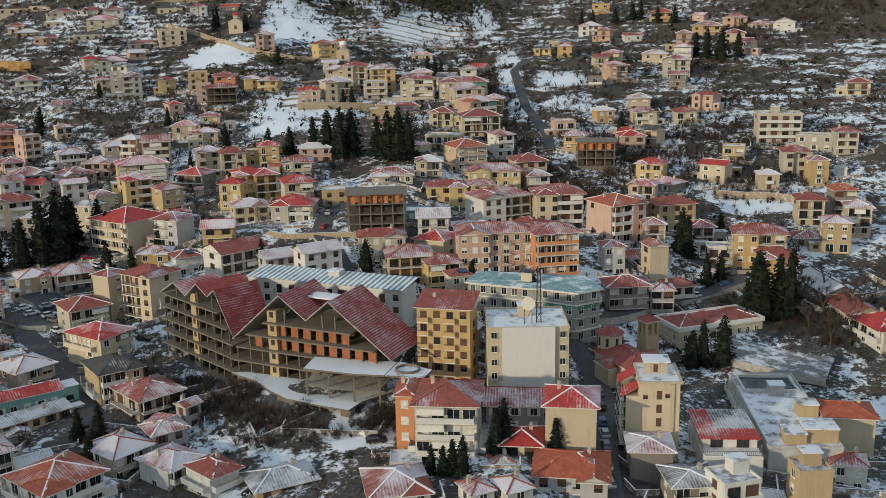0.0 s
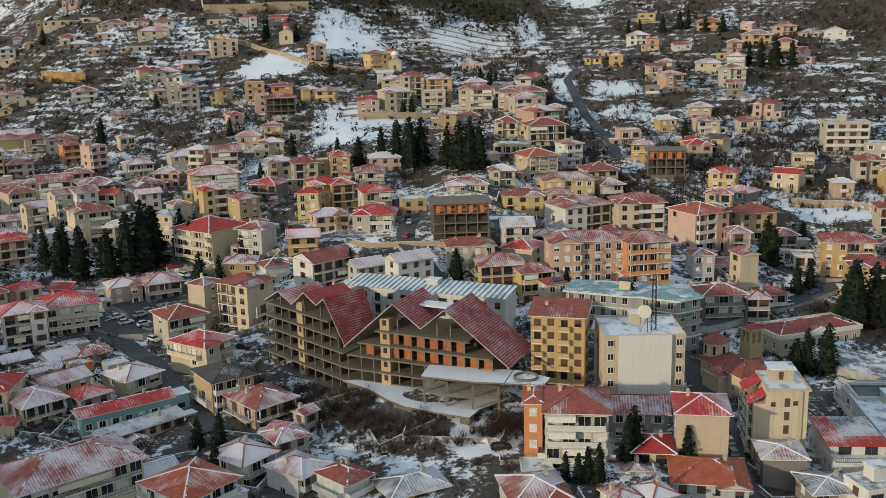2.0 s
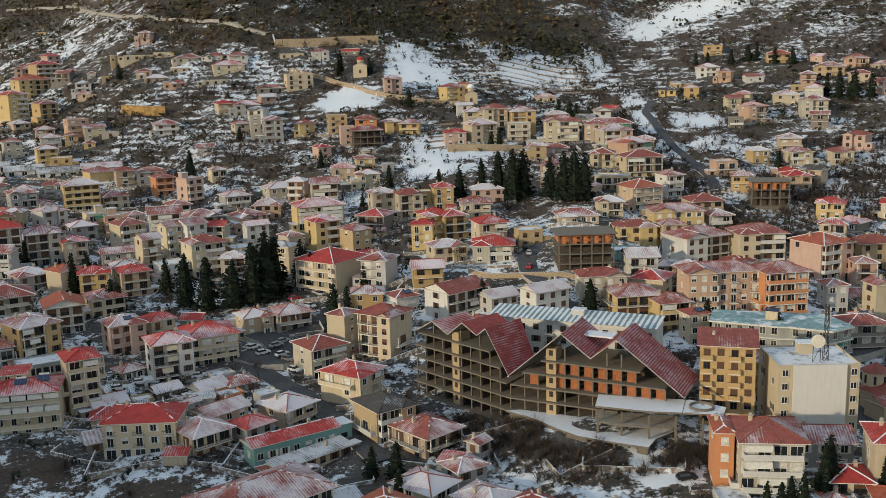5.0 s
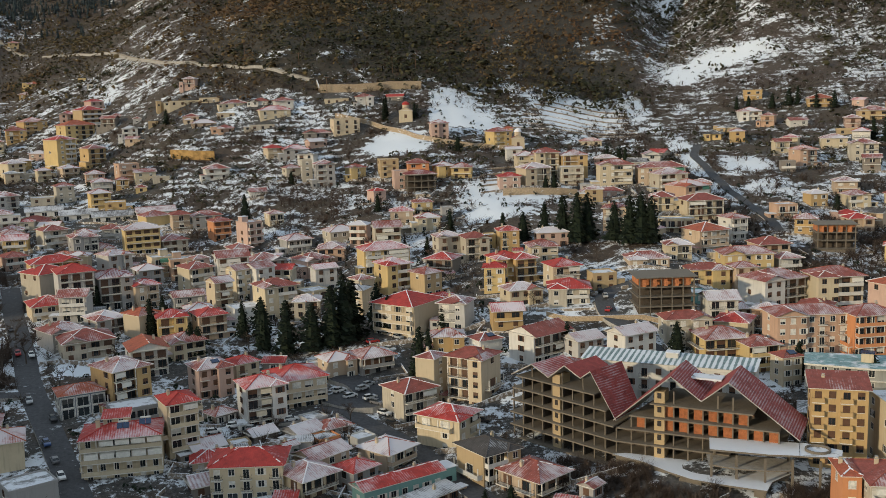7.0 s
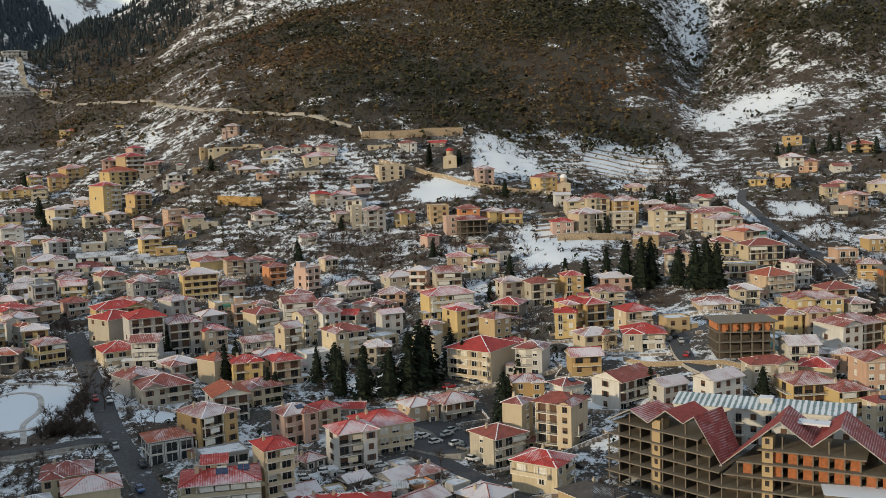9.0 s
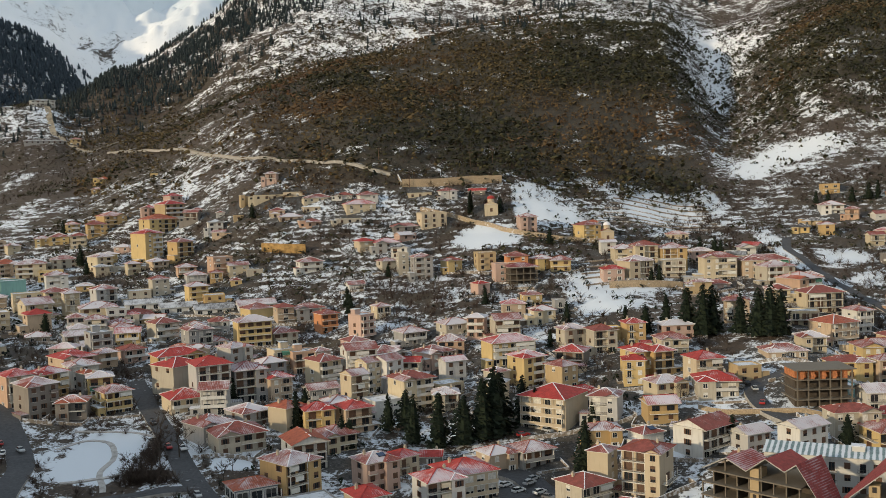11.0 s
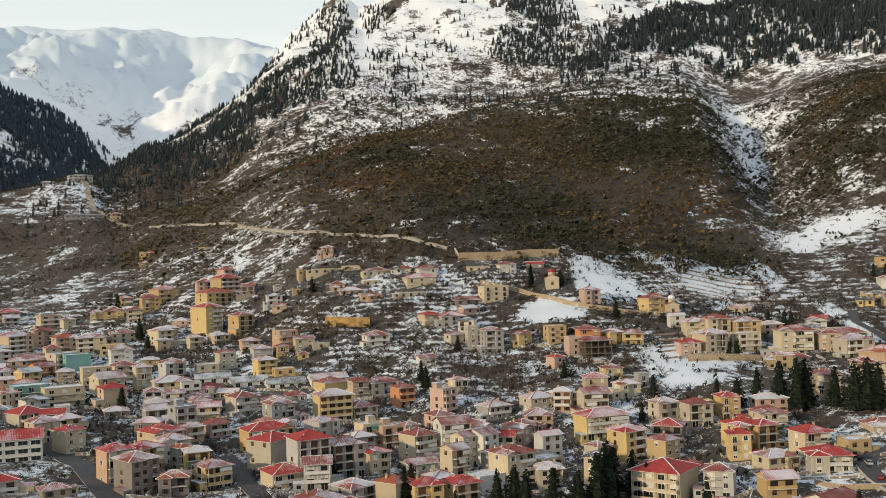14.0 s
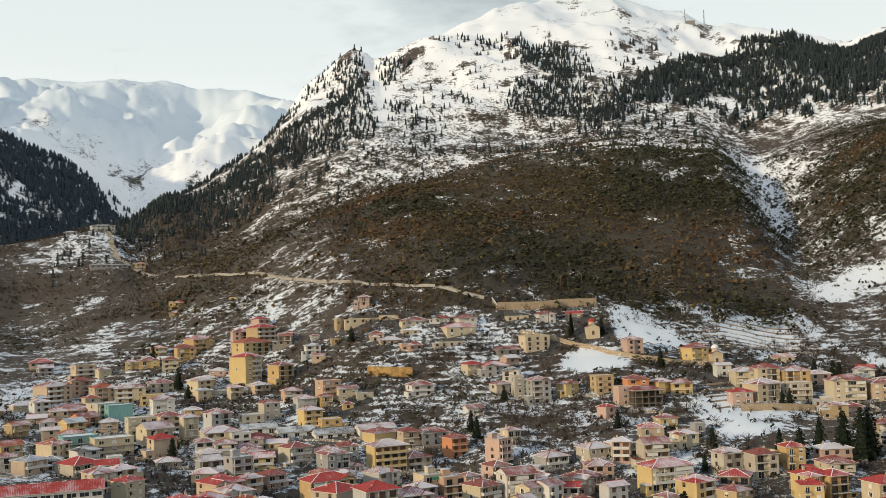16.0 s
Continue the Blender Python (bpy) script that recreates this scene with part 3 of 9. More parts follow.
    # openings, wall by wall: length, middle, outward turn
    shop = detail and floors >= 3 and look_of in "bsw" and rnd.random() < 0.35
    runs = [("front", w, (0, -d / 2), 0), ("right", d, (w / 2, 0), 90), ("left", d, (-w / 2, 0), -90)]
    for which, run, (mx, my), a in runs:
        if which != "front" and not sides:
            continue
        if which != "front":
            face = radians(turn + a)
            if all(math.sin(face) * (vx - x) - math.cos(face) * (vy - y) < 0 for vx, vy in ((0, 0), (-187, -13))):
                continue        # turned to the mountain
        gap = 3.0 if detail > 1 else 3.5 if detail else 4.6
        n = max(1, int(run / gap))
        if which in ("right", "left", "back"):
            n = max(1, int(run / (gap * 1.8))) if detail else 1
        if which == "front" and look_of == "n":
            continue
        ca, sa = math.cos(radians(a)), math.sin(radians(a))
        def put(me, nm, u, zz, out=0.0):
            piece(nm, me, h, (mx + ca * u + sa * out, my + sa * u - ca * out, zz), a)
        for k in range(floors):
            zz = k * storey
            balc = k > 0 and look_of in "bsg" and (which == "front" or (which != "back" and detail > 1 and look_of == "b" and rnd.random() < 0.35))
            if k == 0 and (look_of == "g" or shop) and which == "front":
                for i in range(n):
                    u = (i + 0.5) / n * run - run / 2
                    put(window_mesh(2.4, 2.5, "dark", "none"), "shop_window", u, zz + 0.1, bay[2] if bay and bay[0] < u < bay[1] else 0)
                continue
            for i in range(n):
                u = (i + 0.5) / n * run - run / 2
                out = bay[2] if which == "front" and bay and bay[0] < u < bay[1] else 0.0
                if balc and not out and (look_of != "s" or i % 2 == 0 or n == 1):
                    put(window_mesh(1.5 if look_of == "s" else 2.5 if detail else 2.2, 2.3, shut, rnd.choice(("none", "none", "half", "shut"))), "balcony_door", u, zz + 0.12)
                elif which == "front" or rnd.random() < (0.8 if detail > 1 else 0.46):
                    put(window_mesh(1.5, 1.65, shut, rnd.choice(("open", "half", "none", "shut")) if gap < 4 else rnd.choice(("half", "none"))), "window", u, zz + 0.9, out)
            if balc:
                solid = "solid" if int(abs(x) * 3) % 5 < 3 else "bars"
                front = "white" if lot % 3 == 0 else wall
                if look_of == "s":
                    for i in range(0, n, 2):
                        put(balcony_mesh(round(min(2.6, run / n * 0.95), 1), 1.0, solid, front), "balcony", (i + 0.5) / n * run - run / 2, zz + 0.1)
                else:
                    lo, hi = (-run * 0.46, run * 0.46)
                    if which == "front" and bay:
                        lo, hi = (bay[1] + 0.05, hi) if bay[0] < 0 else (lo, bay[0] - 0.05)
                    put(balcony_mesh(round(hi - lo, 1), 1.5, solid, front, posts), "balcony", (lo + hi) / 2, zz + 0.1)
                    if shade and which == "front" and hi - lo > 4 and rnd.random() < 0.6:
                        put(awning_mesh(round((hi - lo) * 0.46, 1), shade), "awning", lo + (hi - lo) * rnd.choice((0.25, 0.5, 0.75)), zz + storey - 0.5, 1.52)
    if w > 7 and lot % 9 < (4 if detail < 2 else 3):
        # a low annex at one side
        k, aw, ad, ah = (-1, 1)[lot % 2], 2.6 + lot % 4 * 0.5, d * (0.5 + lot % 3 * 0.13), (2.6, 2.9, 4.2)[lot % 3]
        u0, u1, v0 = k * w / 2, k * (w / 2 + aw), -d / 2 + (0.4 if lot % 4 else -0.8)
        u0, u1 = min(u0, u1), max(u0, u1)
        s = Shape()
        s.box(u0 + (0.01 if k > 0 else 0), v0, -4.0, u1 - (0.01 if k < 0 else 0), v0 + ad, ah, 0)
        s.box(u0 - (0.25 if k < 0 else -0.01), v0 - 0.3, ah, u1 + (0.25 if k > 0 else -0.01), v0 + ad + 0.2, ah + 0.16, 1)
        s.box(u0 + aw * 0.3, v0 - 0.05, 0.9, u0 + aw * 0.7, v0 - 0.005, 2.1, 2)
        piece("annex", s.mesh("annex", [WALLS[wall], (FLATROOF, TILES[tile, 1], FLATROOF)[lot % 3], GLASS]), h)
    return h


# ---- ground ----
def ground_mesh():
    fine = np.arange(-41, 41.01, 0.15)
    b = np.radians(np.concatenate([np.arange(-180, -41, 3.5), fine, np.arange(44, 180, 3.5)]))
    r = np.concatenate([[2, 30, 60, 90, 120], 140 * np.exp(np.arange(0, math.log(4950 / 140), 0.0095))])
    rr, bb = np.meshgrid(r, b)
    x, y = HUB[0] + rr * np.sin(bb), HUB[1] + rr * np.cos(bb)
    z = land(x.ravel(), y.ravel()).reshape(x.shape)
    nb, nr = x.shape
    co = np.stack([x, y, z], -1).reshape(-1, 3)
    i, j = np.meshgrid(np.arange(nb), np.arange(nr - 1), indexing="ij")
    i2 = (i + 1) % nb
    f = np.stack([i * nr + j, i * nr + j + 1, i2 * nr + j + 1, i2 * nr + j], -1).reshape(-1, 4)
    me = bpy.data.meshes.new("ground")
    me.vertices.add(len(co)); me.vertices.foreach_set("co", co.ravel())
    me.loops.add(f.size); me.loops.foreach_set("vertex_index", f.ravel().astype(np.int32))
    me.polygons.add(len(f)); me.polygons.foreach_set("loop_start", np.arange(0, f.size, 4, dtype=np.int32))
    me.update(calc_edges=True)
    me.polygons.foreach_set("use_smooth", np.ones(len(f), bool))
    X, Y = co[:, 0], co[:, 1]
    for name, val in (("snow", snow_cover(X, Y, co[:, 2])), ("scrub", scrub_cover(X, Y, co[:, 2])), ("yard", yard_cover(X, Y))):
        at = me.attributes.new(name, "FLOAT", "POINT")
        at.data.foreach_set("value", np.clip(val, 0, 1).astype(np.float32))
    return me


def polar(x, y):
    return np.hypot(x - HUB[0], y - HUB[1]), np.degrees(np.arctan2(x - HUB[0], y - HUB[1]))


def bump_of(v, lo, a, b, hi):
    return np.clip((v - lo) / (a - lo), 0, 1) * np.clip((hi - v) / (hi - b), 0, 1)


def scrub_cover(x, y, z):
    """How densely brown and evergreen bushes cover the ground: all of the round hill, thinning out around it."""
    r, b = polar(x, y)
    foot = 650 + 60 * np.clip(np.abs(b) / 10, 0, 1)
    hill = bump_of(b, -17, -9, 8.5, 11.5) * bump_of(r, 630, 690, 1030, 1130)
    east = bump_of(b, 13, 15, 30, 40) * bump_of(r, 800, 900, 1100, 1250)
    return np.maximum(np.maximum(hill, east * 0.85), 0.25 * bump_of(r, 700, 900, 1150, 1400))


def yard_cover(x, y):
    """Gardens, yards and paved corners round the houses."""
    near = np.zeros_like(x)
    r, b = polar(x, y)
    idx = np.nonzero((r < 720) & (np.abs(b) < 45))[0]
    for px, py, pr in BUILT:
        d = np.hypot(x[idx] - px, y[idx] - py)
        near[idx] = np.maximum(near[idx], np.clip((pr + 8 - d) / 6, 0, 1))
    return np.maximum(near, np.exp(-((x - 88) / 19) ** 4 - ((y - 233) / 15) ** 4))


def snow_cover(x, y, z):
    """The share of the ground that is white."""
    r, b = polar(x, y)
    s = np.interp(r, (0, 330, 450, 640, 720, 1050, 1150), (0.45, 0.45, 0.435, 0.42, 0.38, 0.44, 0.54))
    s = s + (0.20 * np.clip((z - 290) / 260, 0, 1) + 0.14 * np.clip((z - 520) / 110, 0, 1)) * np.clip((r - 1050) / 150, 0, 1)
    s = s + 0.3 * np.exp(-((b - 11.8) / 0.55) ** 2) * bump_of(r, 930, 1000, 1230, 1290) - 0.02 * bump_of(b, 3, 6, 20, 26) * bump_of(r, 1080, 1130, 1400, 1480) + 0.4 * np.exp(-((b + 8.6) / 0.45) ** 2) * bump_of(r, 1330, 1400, 1600, 1650)
    s = s + 0.03 * np.clip((-17 - b) / 4, 0, 1) * bump_of(r, 520, 580, 760, 860) + 0.02 * np.clip((-15 - b) / 4, 0, 1) * bump_of(r, 640, 720, 1000, 1100) - 0.12 * np.clip((-18 - b) / 3, 0, 1) * bump_of(r, 1000, 1100, 1350, 1450) - 0.03 * bump_of(b, -18, -15, -8, -6) * bump_of(r, 700, 800, 1050, 1150) + 0.22 * rough(x, y, 150, 3, 77) * np.clip((r - 380) / 200, 0, 1)
    s = s - 0.17 * scrub_cover(x, y, z)
    s = np.maximum(s, 0.92 * np.clip((r - 2900) / 500, 0, 1)) - 0.24 * np.clip(5.0 * rough(x * 1.3, y * 0.5, 120, 6, 95, 0.70) - 0.45, 0, 1) * np.clip((r - 2600) / 500, 0, 1)
    rock = np.clip(5.0 * rough(x * 1.2, y * 0.7, 48, 5, 91, 0.72) - 0.55, 0, 1)
    s = s - 0.3 * rock * np.clip((r - 1450) / 150, 0, 1) * np.clip((2500 - r) / 150, 0, 1)
    s = s - 0.15 * np.clip(4.5 * rough(x, y * 0.8, 20, 4, 93, 0.7) - 0.3, 0, 1) * np.clip((r - 1200) / 250, 0, 1) * np.clip((2500 - r) / 150, 0, 1) * np.clip(1.15 - (z - 350) / 450, 0.35, 1)
    s = s + 0.15 * np.clip(5 * rough(x, y, 26, 4, 103, 0.65) - 0.5, 0, 1) * scrub_cover(x, y, z)
    s = np.maximum(s, 0.445 * np.clip((-14 - b) / 5, 0, 1) * bump_of(r, 500, 560, 850, 950))
    for cx, cy, wx, wy, much in ((0, 636, 46, 38, 0.92), (-82, 612, 26, 40, 0.84), (-62, 434, 26, 13, 0.78), (-121, 560, 24, 24, 0.92), (100, 730, 50, 34, 0.85), (90, 395, 9, 22, 0.85), (112, 330, 22, 9, 0.8), (-17, 192, 10, 9, 0.85), (-52, 217, 9, 5, 0.56), (-38, 203, 9, 4, 0.56), (-60, 468, 32, 28, 0.86), (60, 480, 16, 60, 0.7), (-330, 700, 70, 60, 0.50), (-246, 297, 13, 23, 1.0), (-203, 287, 7, 5, 0.95), (-200, 300, 5, 4, 0.9), (-485, 745, 60, 70, 0.45), (-560, 870, 60, 50, 0.44)):
        patch = np.exp(-np.abs((x - cx) / wx) ** 4 - np.abs((y - cy) / wy) ** 4)
        s = np.maximum(s, patch * (much - 0.08 + 0.45 * rough(x, y, 24, 4, 97)))
    bed = np.interp(y, (340, 357, 404, 502, 573, 650), (48, 38, 28, 27, 29, 20))
    s = np.where((y > 335) & (y < 660), s - 0.2 * np.exp(-((x - bed + 4) / 4.0) ** 2), s)
    s = np.where((y > 440) & (y < 700), np.maximum(s, (0.58 + 0.35 * rough(x, y, 16, 2, 99)) * np.exp(-((x - bed - 9) / 9.0) ** 4)), s)
    s = s + 0.02 * bump_of(x, 40, 60, 180, 230) * bump_of(y, 370, 400, 620, 680)
    s = s - 0.11 * np.exp(-((x - 96) / 14) ** 4 - ((y - 246) / 14) ** 4) 
    return s


def ground_material():
    m, t, b = nodes_of("snowy_earth")
    p = geo(t)
    cover, scrub, yard = [t.nodes.new("ShaderNodeAttribute") for _ in range(3)]
    cover.attribute_name, scrub.attribute_name, yard.attribute_name = "snow", "scrub", "yard"
    a, c = tex(t, 0.045, 6, 0.6, p), tex(t, 0.9, 7, 0.72, p)
    mid, tone = tex(t, 0.22, 6, 0.66, p), tex(t, 0.02, 6, 0.6, p)
    earth = blend(t, ramp(t, c, 0.35, 0.65), (0.020, 0.015, 0.012), (0.085, 0.060, 0.042))
    earth = blend(t, ramp(t, mid, 0.42, 0.62), earth, blend(t, ramp(t, tone, 0.4, 0.6), (0.066, 0.044, 0.032), (0.064, 0.051, 0.029)))
    earth = blend(t, ramp(t, scrub.outputs["Fac"], 0.2, 0.7), earth, blend(t, ramp(t, c, 0.4, 0.6), (0.022, 0.020, 0.012), (0.062, 0.044, 0.026)))
    paved = blend(t, ramp(t, c, 0.4, 0.6), (0.032, 0.033, 0.034), (0.095, 0.092, 0.086))
    earth = blend(t, ramp(t, yard.outputs["Fac"], 0.2, 0.9, 0, 0.8), earth, paved)
    n = calc(t, "ADD", calc(t, "ADD", calc(t, "MULTIPLY", a, 0.35), calc(t, "MULTIPLY", mid, 0.37)), calc(t, "MULTIPLY", c, 0.28))
    up = t.nodes.new("ShaderNodeSeparateXYZ")
    t.links.new(p, up.inputs[0])
    wave = calc(t, "SINE", calc(t, "ADD", calc(t, "MULTIPLY", up.outputs[2], 2.3), calc(t, "MULTIPLY", tex(t, 0.02, 3, 0.5, p), 14.0)), 0.0)
    n = calc(t, "ADD", n, calc(t, "MULTIPLY", wave, calc(t, "MULTIPLY", ramp(t, up.outputs[2], 20, 45, 0.0, 0.022), ramp(t, up.outputs[2], 75, 110, 1.0, 0.0))))      # terraced plots on the slope
    edge = ramp(t, cover.outputs["Fac"], 0, 1, 0.72, 0.28)
    w = ramp(t, calc(t, "SUBTRACT", n, edge), -0.016, 0.02)
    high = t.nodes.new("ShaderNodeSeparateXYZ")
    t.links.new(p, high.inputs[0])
    white = blend(t, ramp(t, high.outputs[2], 80, 260), (0.66, 0.70, 0.75), (0.84, 0.84, 0.85))     # thin below with the town's shade painted in, sunlit white above
    # distance haze painted in: high snow turns greyer and bluer
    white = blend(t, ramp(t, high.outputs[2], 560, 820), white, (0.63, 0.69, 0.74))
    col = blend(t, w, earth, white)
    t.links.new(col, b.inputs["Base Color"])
    b.inputs["Roughness"].default_value = 0.9
    dented(t, b, n, 0.6, 1.2)
    return m


# ---- the houses of the town ----
house(-269.9, 637.4, 87.0, 22, 13.5, 9.7, 1, "ochre", "flat", "tile", 1, "w", 0)
house(-226.2, 622.1, 85.1, 24, 15.7, 11.3, 1, "cream", "hip", "tile", 1, "w", 0)
house(-194.0, 615.2, 82.8, 17, 11.4, 11.6, 2, "white", "hip", "tile", 1, "w", 0)
house(-198.0, 605.9, 77.4, 18, 18.3, 13.1, 2, "cream", "hip", "red", 1, "s", 0)
house(-228.8, 609.9, 79.1, 20, 10.3, 10.6, 1, "beige", "flat", "tile", 1, "w", 0)
house(-225.4, 592.4, 70.7, 20, 9.5, 9.7, 1, "pink", "hip", "tile", 1, "w", 0)
house(-203.5, 593.6, 71.8, 18, 14.2, 10.2, 1, "cream", "flat", "tile", 1, "w", 0)
house(-240.1, 599.6, 74.0, 21, 14.3, 10.3, 1, "beige", "hip", "tile", 2, "w", 0)
house(-169.1, 583.1, 66.6, 16, 15.5, 9.3, 1, "stone", "hip", "tile", 1, "w", 0)
house(-152.8, 586.7, 68.0, 19, 15.4, 11.1, 3, "beige", "flat", "tile", 1, "s", 0)
house(-143.9, 618.5, 83.7, 13, 10.1, 10.3, 2, "white", "hip", "tile", 1, "w", 0)
house(-162.0, 622.6, 85.8, 14, 14.8, 10.7, 1, "cream", "flat", "tile", 1, "w", 0)
house(-97.1, 572.3, 64.4, 9, 10.0, 10.2, 3, "pink", "hip", "tile", 1, "s", 0)
house(-190.6, 557.0, 56.8, 28, 8.4, 8.6, 2, "beige", "hip", "red", 0, "w", 0)
house(-177.7, 555.0, 55.8, 17, 14.2, 11.9, 2, "grey", "hip", "red", 1, "s", 0)
house(-219.1, 540.1, 47.4, 22, 13.0, 11.0, 2, "white", "hip", "tile", 2, "w", 0)
house(-175.5, 527.5, 47.3, 28, 8.0, 8.2, 2, "cream", "hip", "tile", 2, "w", 0)
house(-166.1, 519.9, 45.5, 17, 5.3, 6.4, 4, "cream", "flat", "tile", 1, "w", 0)
house(-155.8, 512.7, 43.9, 16, 9.6, 9.8, 4, "grey", "hip", "tile", 1, "w", 0)
house(-140.2, 518.3, 47.2, 25, 8.6, 8.8, 2, "yellow", "hip", "tile", 1, "s", 0)
house(-122.5, 514.2, 48.0, 13, 9.6, 9.8, 3, "ochre", "flat", "tile", 1, "s", 0)
house(-115.1, 492.6, 43.5, 13, 6.9, 8.3, 3, "pink", "flat", "tile", 1, "w", 0)
house(-93.7, 506.1, 47.7, 20, 9.1, 9.3, 2, "yellow", "hip", "tile", 2, "s", 0)
house(-190.1, 506.6, 40.0, 20, 8.2, 8.4, 1, "white", "gable", "tile", 2, "w", 0)
house(-125.5, 474.7, 38.6, 34, 6.7, 6.8, 2, "pink", "hip", "red", 0, "w", 1)
house(-210.5, 479.3, 28.6, 23, 14.3, 10.3, 2, "grey", "hip", "tile", 2, "w", 0)
house(-172.7, 458.7, 30.9, 30, 7.0, 7.2, 2, "beige", "hip", "tile", 2, "w", 1)
house(-111.2, 437.4, 32.8, 4, 10.1, 8.5, 2, "beige", "hip", "red", 1, "s", 1)
house(-102.5, 447.8, 35.5, 12, 8.2, 8.4, 2, "yellow", "hip", "tile", 1, "s", 1)
house(-99.3, 423.8, 31.3, 12, 9.9, 8.3, 2, "cream", "hip", "tile", 2, "s", 1)
house(-91.1, 434.3, 34.0, 11, 4.7, 5.7, 2, "grey", "flat", "tile", 1, "s", 1)
house(-63.8, 564.2, 59.1, 31, 10.6, 10.2, 3, "yellow", "hip", "tile", 1, "w", 0)
house(-9.6, 578.2, 57.5, 0, 11.8, 8.5, 1, "beige", "hip", "orange", 1, "w", 0)
house(-51.7, 507.0, 48.7, 5, 10.3, 10.5, 3, "cream", "hip", "tile", 2, "b", 0)
house(-41.5, 502.8, 47.2, 4, 11.8, 11.3, 4, "cream", "hip", "tile", 1, "b", 0)
house(-28.1, 500.1, 45.7, 3, 12.6, 10.6, 4, "yellow", "hip", "tile", 2, "b", 0)
house(-30.8, 486.1, 43.6, 3, 11.5, 9.6, 3, "cream", "flat", "tile", 1, "b", 0)
house(-10.5, 477.7, 41.9, 1, 15.9, 11.4, 4, "cream", "hip", "tile", 2, "b", 1)
house(-61.6, 475.0, 43.8, 7, 10.0, 8.0, 2, "pink", "hip", "red", 0, "w", 1)
house(-49.4, 482.1, 44.1, 20, 13.5, 11.3, 3, "beige", "hip", "tile", 1, "b", 0)
house(-22.2, 476.0, 41.7, 2, 10.8, 8.0, 1, "white", "flat", "tile", 1, "w", 1)
house(-26.3, 462.6, 39.8, 3, 5.0, 6.0, 1, "white", "hip", "tile", 2, "w", 1)
house(-16.1, 462.5, 39.7, 1, 13.5, 8.1, 1, "pink", "hip", "tile", 1, "w", 1)
house(15.0, 521.1, 49.5, -2, 8.4, 8.6, 2, "white", "gable_front", "tile", 2, "w", 0)
house(11.3, 477.0, 43.2, -2, 22.5, 10.8, 3, "beige", "hip", "tile", 1, "w", 1)
house(12.0, 462.4, 41.2, 13, 13.4, 11.3, 3, "cream", "hip", "tile", 1, "b", 1)
house(15.3, 437.9, 37.7, 27, 13.5, 13.0, 3, "pink", "hip", "orange", 1, "b", 1)
house(16.0, 413.7, 34.0, 7, 15.8, 11.4, 3, "cream", "hip", "tile", 1, "b", 1)
house(23.4, 391.6, 28.8, 21, 7.2, 8.6, 3, "white", "hip", "tile", 1, "b", 1)
house(1.6, 393.6, 31.6, -11, 14.0, 8.4, 2, "cream", "flat", "tile", 1, "b", 1)
house(-8.9, 520.6, 48.3, 0, 10.6, 8.0, 2, "pink", "hip", "tile", 2, "w", 0)
house(51.1, 416.0, 33.6, 7, 8.7, 8.3, 2, "pink", "flat", "tile", 1, "b", 1)
house(68.1, 563.2, 58.7, -7, 3.0, 3.6, 2, "stone", "gable_front", "tile", 2, "w", 0)
house(90.7, 610.6, 68.1, -9, 13.6, 11.4, 2, "white", "hip", "tile", 2, "b", 0)
house(102.4, 645.7, 80.4, -10, 10.9, 11.1, 2, "yellow", "flat", "tile", 1, "w", 0)
house(134.0, 614.5, 74.7, -13, 14.6, 12.3, 2, "yellow", "hip", "orange", 1, "w", 0)
house(152.0, 578.7, 67.4, -15, 16.3, 11.7, 2, "ochre", "hip", "tile", 1, "b", 0)
house(169.9, 585.9, 71.6, -17, 13.4, 11.2, 2, "pink", "hip", "tile", 1, "w", 0)
house(181.8, 578.1, 70.7, -18, 12.6, 10.6, 1, "cream", "hip", "tile", 2, "w", 0)
house(192.2, 568.3, 68.8, -19, 11.5, 11.7, 2, "white", "gable_front", "tile", 2, "w", 0)
house(136.5, 567.5, 63.9, -14, 8.2, 8.3, 2, "pink", "hip", "tile", 1, "w", 0)
house(129.2, 555.1, 61.0, -14, 11.3, 8.1, 1, "ochre", "flat", "tile", 1, "w", 0)
house(112.4, 529.3, 54.8, -13, 12.7, 10.7, 2, "cream", "hip", "tile", 2, "w", 0)
house(117.9, 503.5, 50.1, -14, 13.2, 11.1, 3, "cream", "hip", "tile", 1, "b", 0)
house(86.3, 498.9, 48.2, 10, 9.6, 10.4, 3, "pink", "hip", "orange", 1, "b", 0)
house(75.0, 486.6, 46.3, -9, 6.8, 6.5, 2, "stone", "flat", "tile", 1, "w", 0)
house(160.9, 555.9, 63.7, -17, 11.8, 9.9, 2, "beige", "hip", "tile", 1, "w", 0)
house(70.4, 433.3, 36.0, 10, 7.7, 7.4, 2, "yellow", "hip", "tile", 2, "w", 1)
house(87.4, 433.0, 35.2, 3, 9.2, 8.8, 2, "cream", "hip", "tile", 2, "w", 1)
house(104.7, 430.0, 35.1, -4, 8.7, 8.4, 2, "beige", "hip", "tile", 1, "w", 1)
house(77.4, 415.3, 32.0, -11, 7.9, 7.1, 1, "pink", "hip", "red", 0, "w", 1)
house(135.0, 399.9, 30.6, -9, 17.1, 10.3, 4, "cream", "flat", "tile", 1, "b", 1)
house(186.5, 449.3, 44.4, -23, 10.4, 8.7, 2, "cream", "hip", "tile", 1, "b", 1)
house(153.8, 379.3, 28.7, -8, 8.3, 8.0, 3, "cream", "hip", "tile", 1, "b", 1)
house(76.3, 401.3, 29.0, 3, 9.3, 8.9, 2, "beige", "hip", "red", 0, "w", 1)
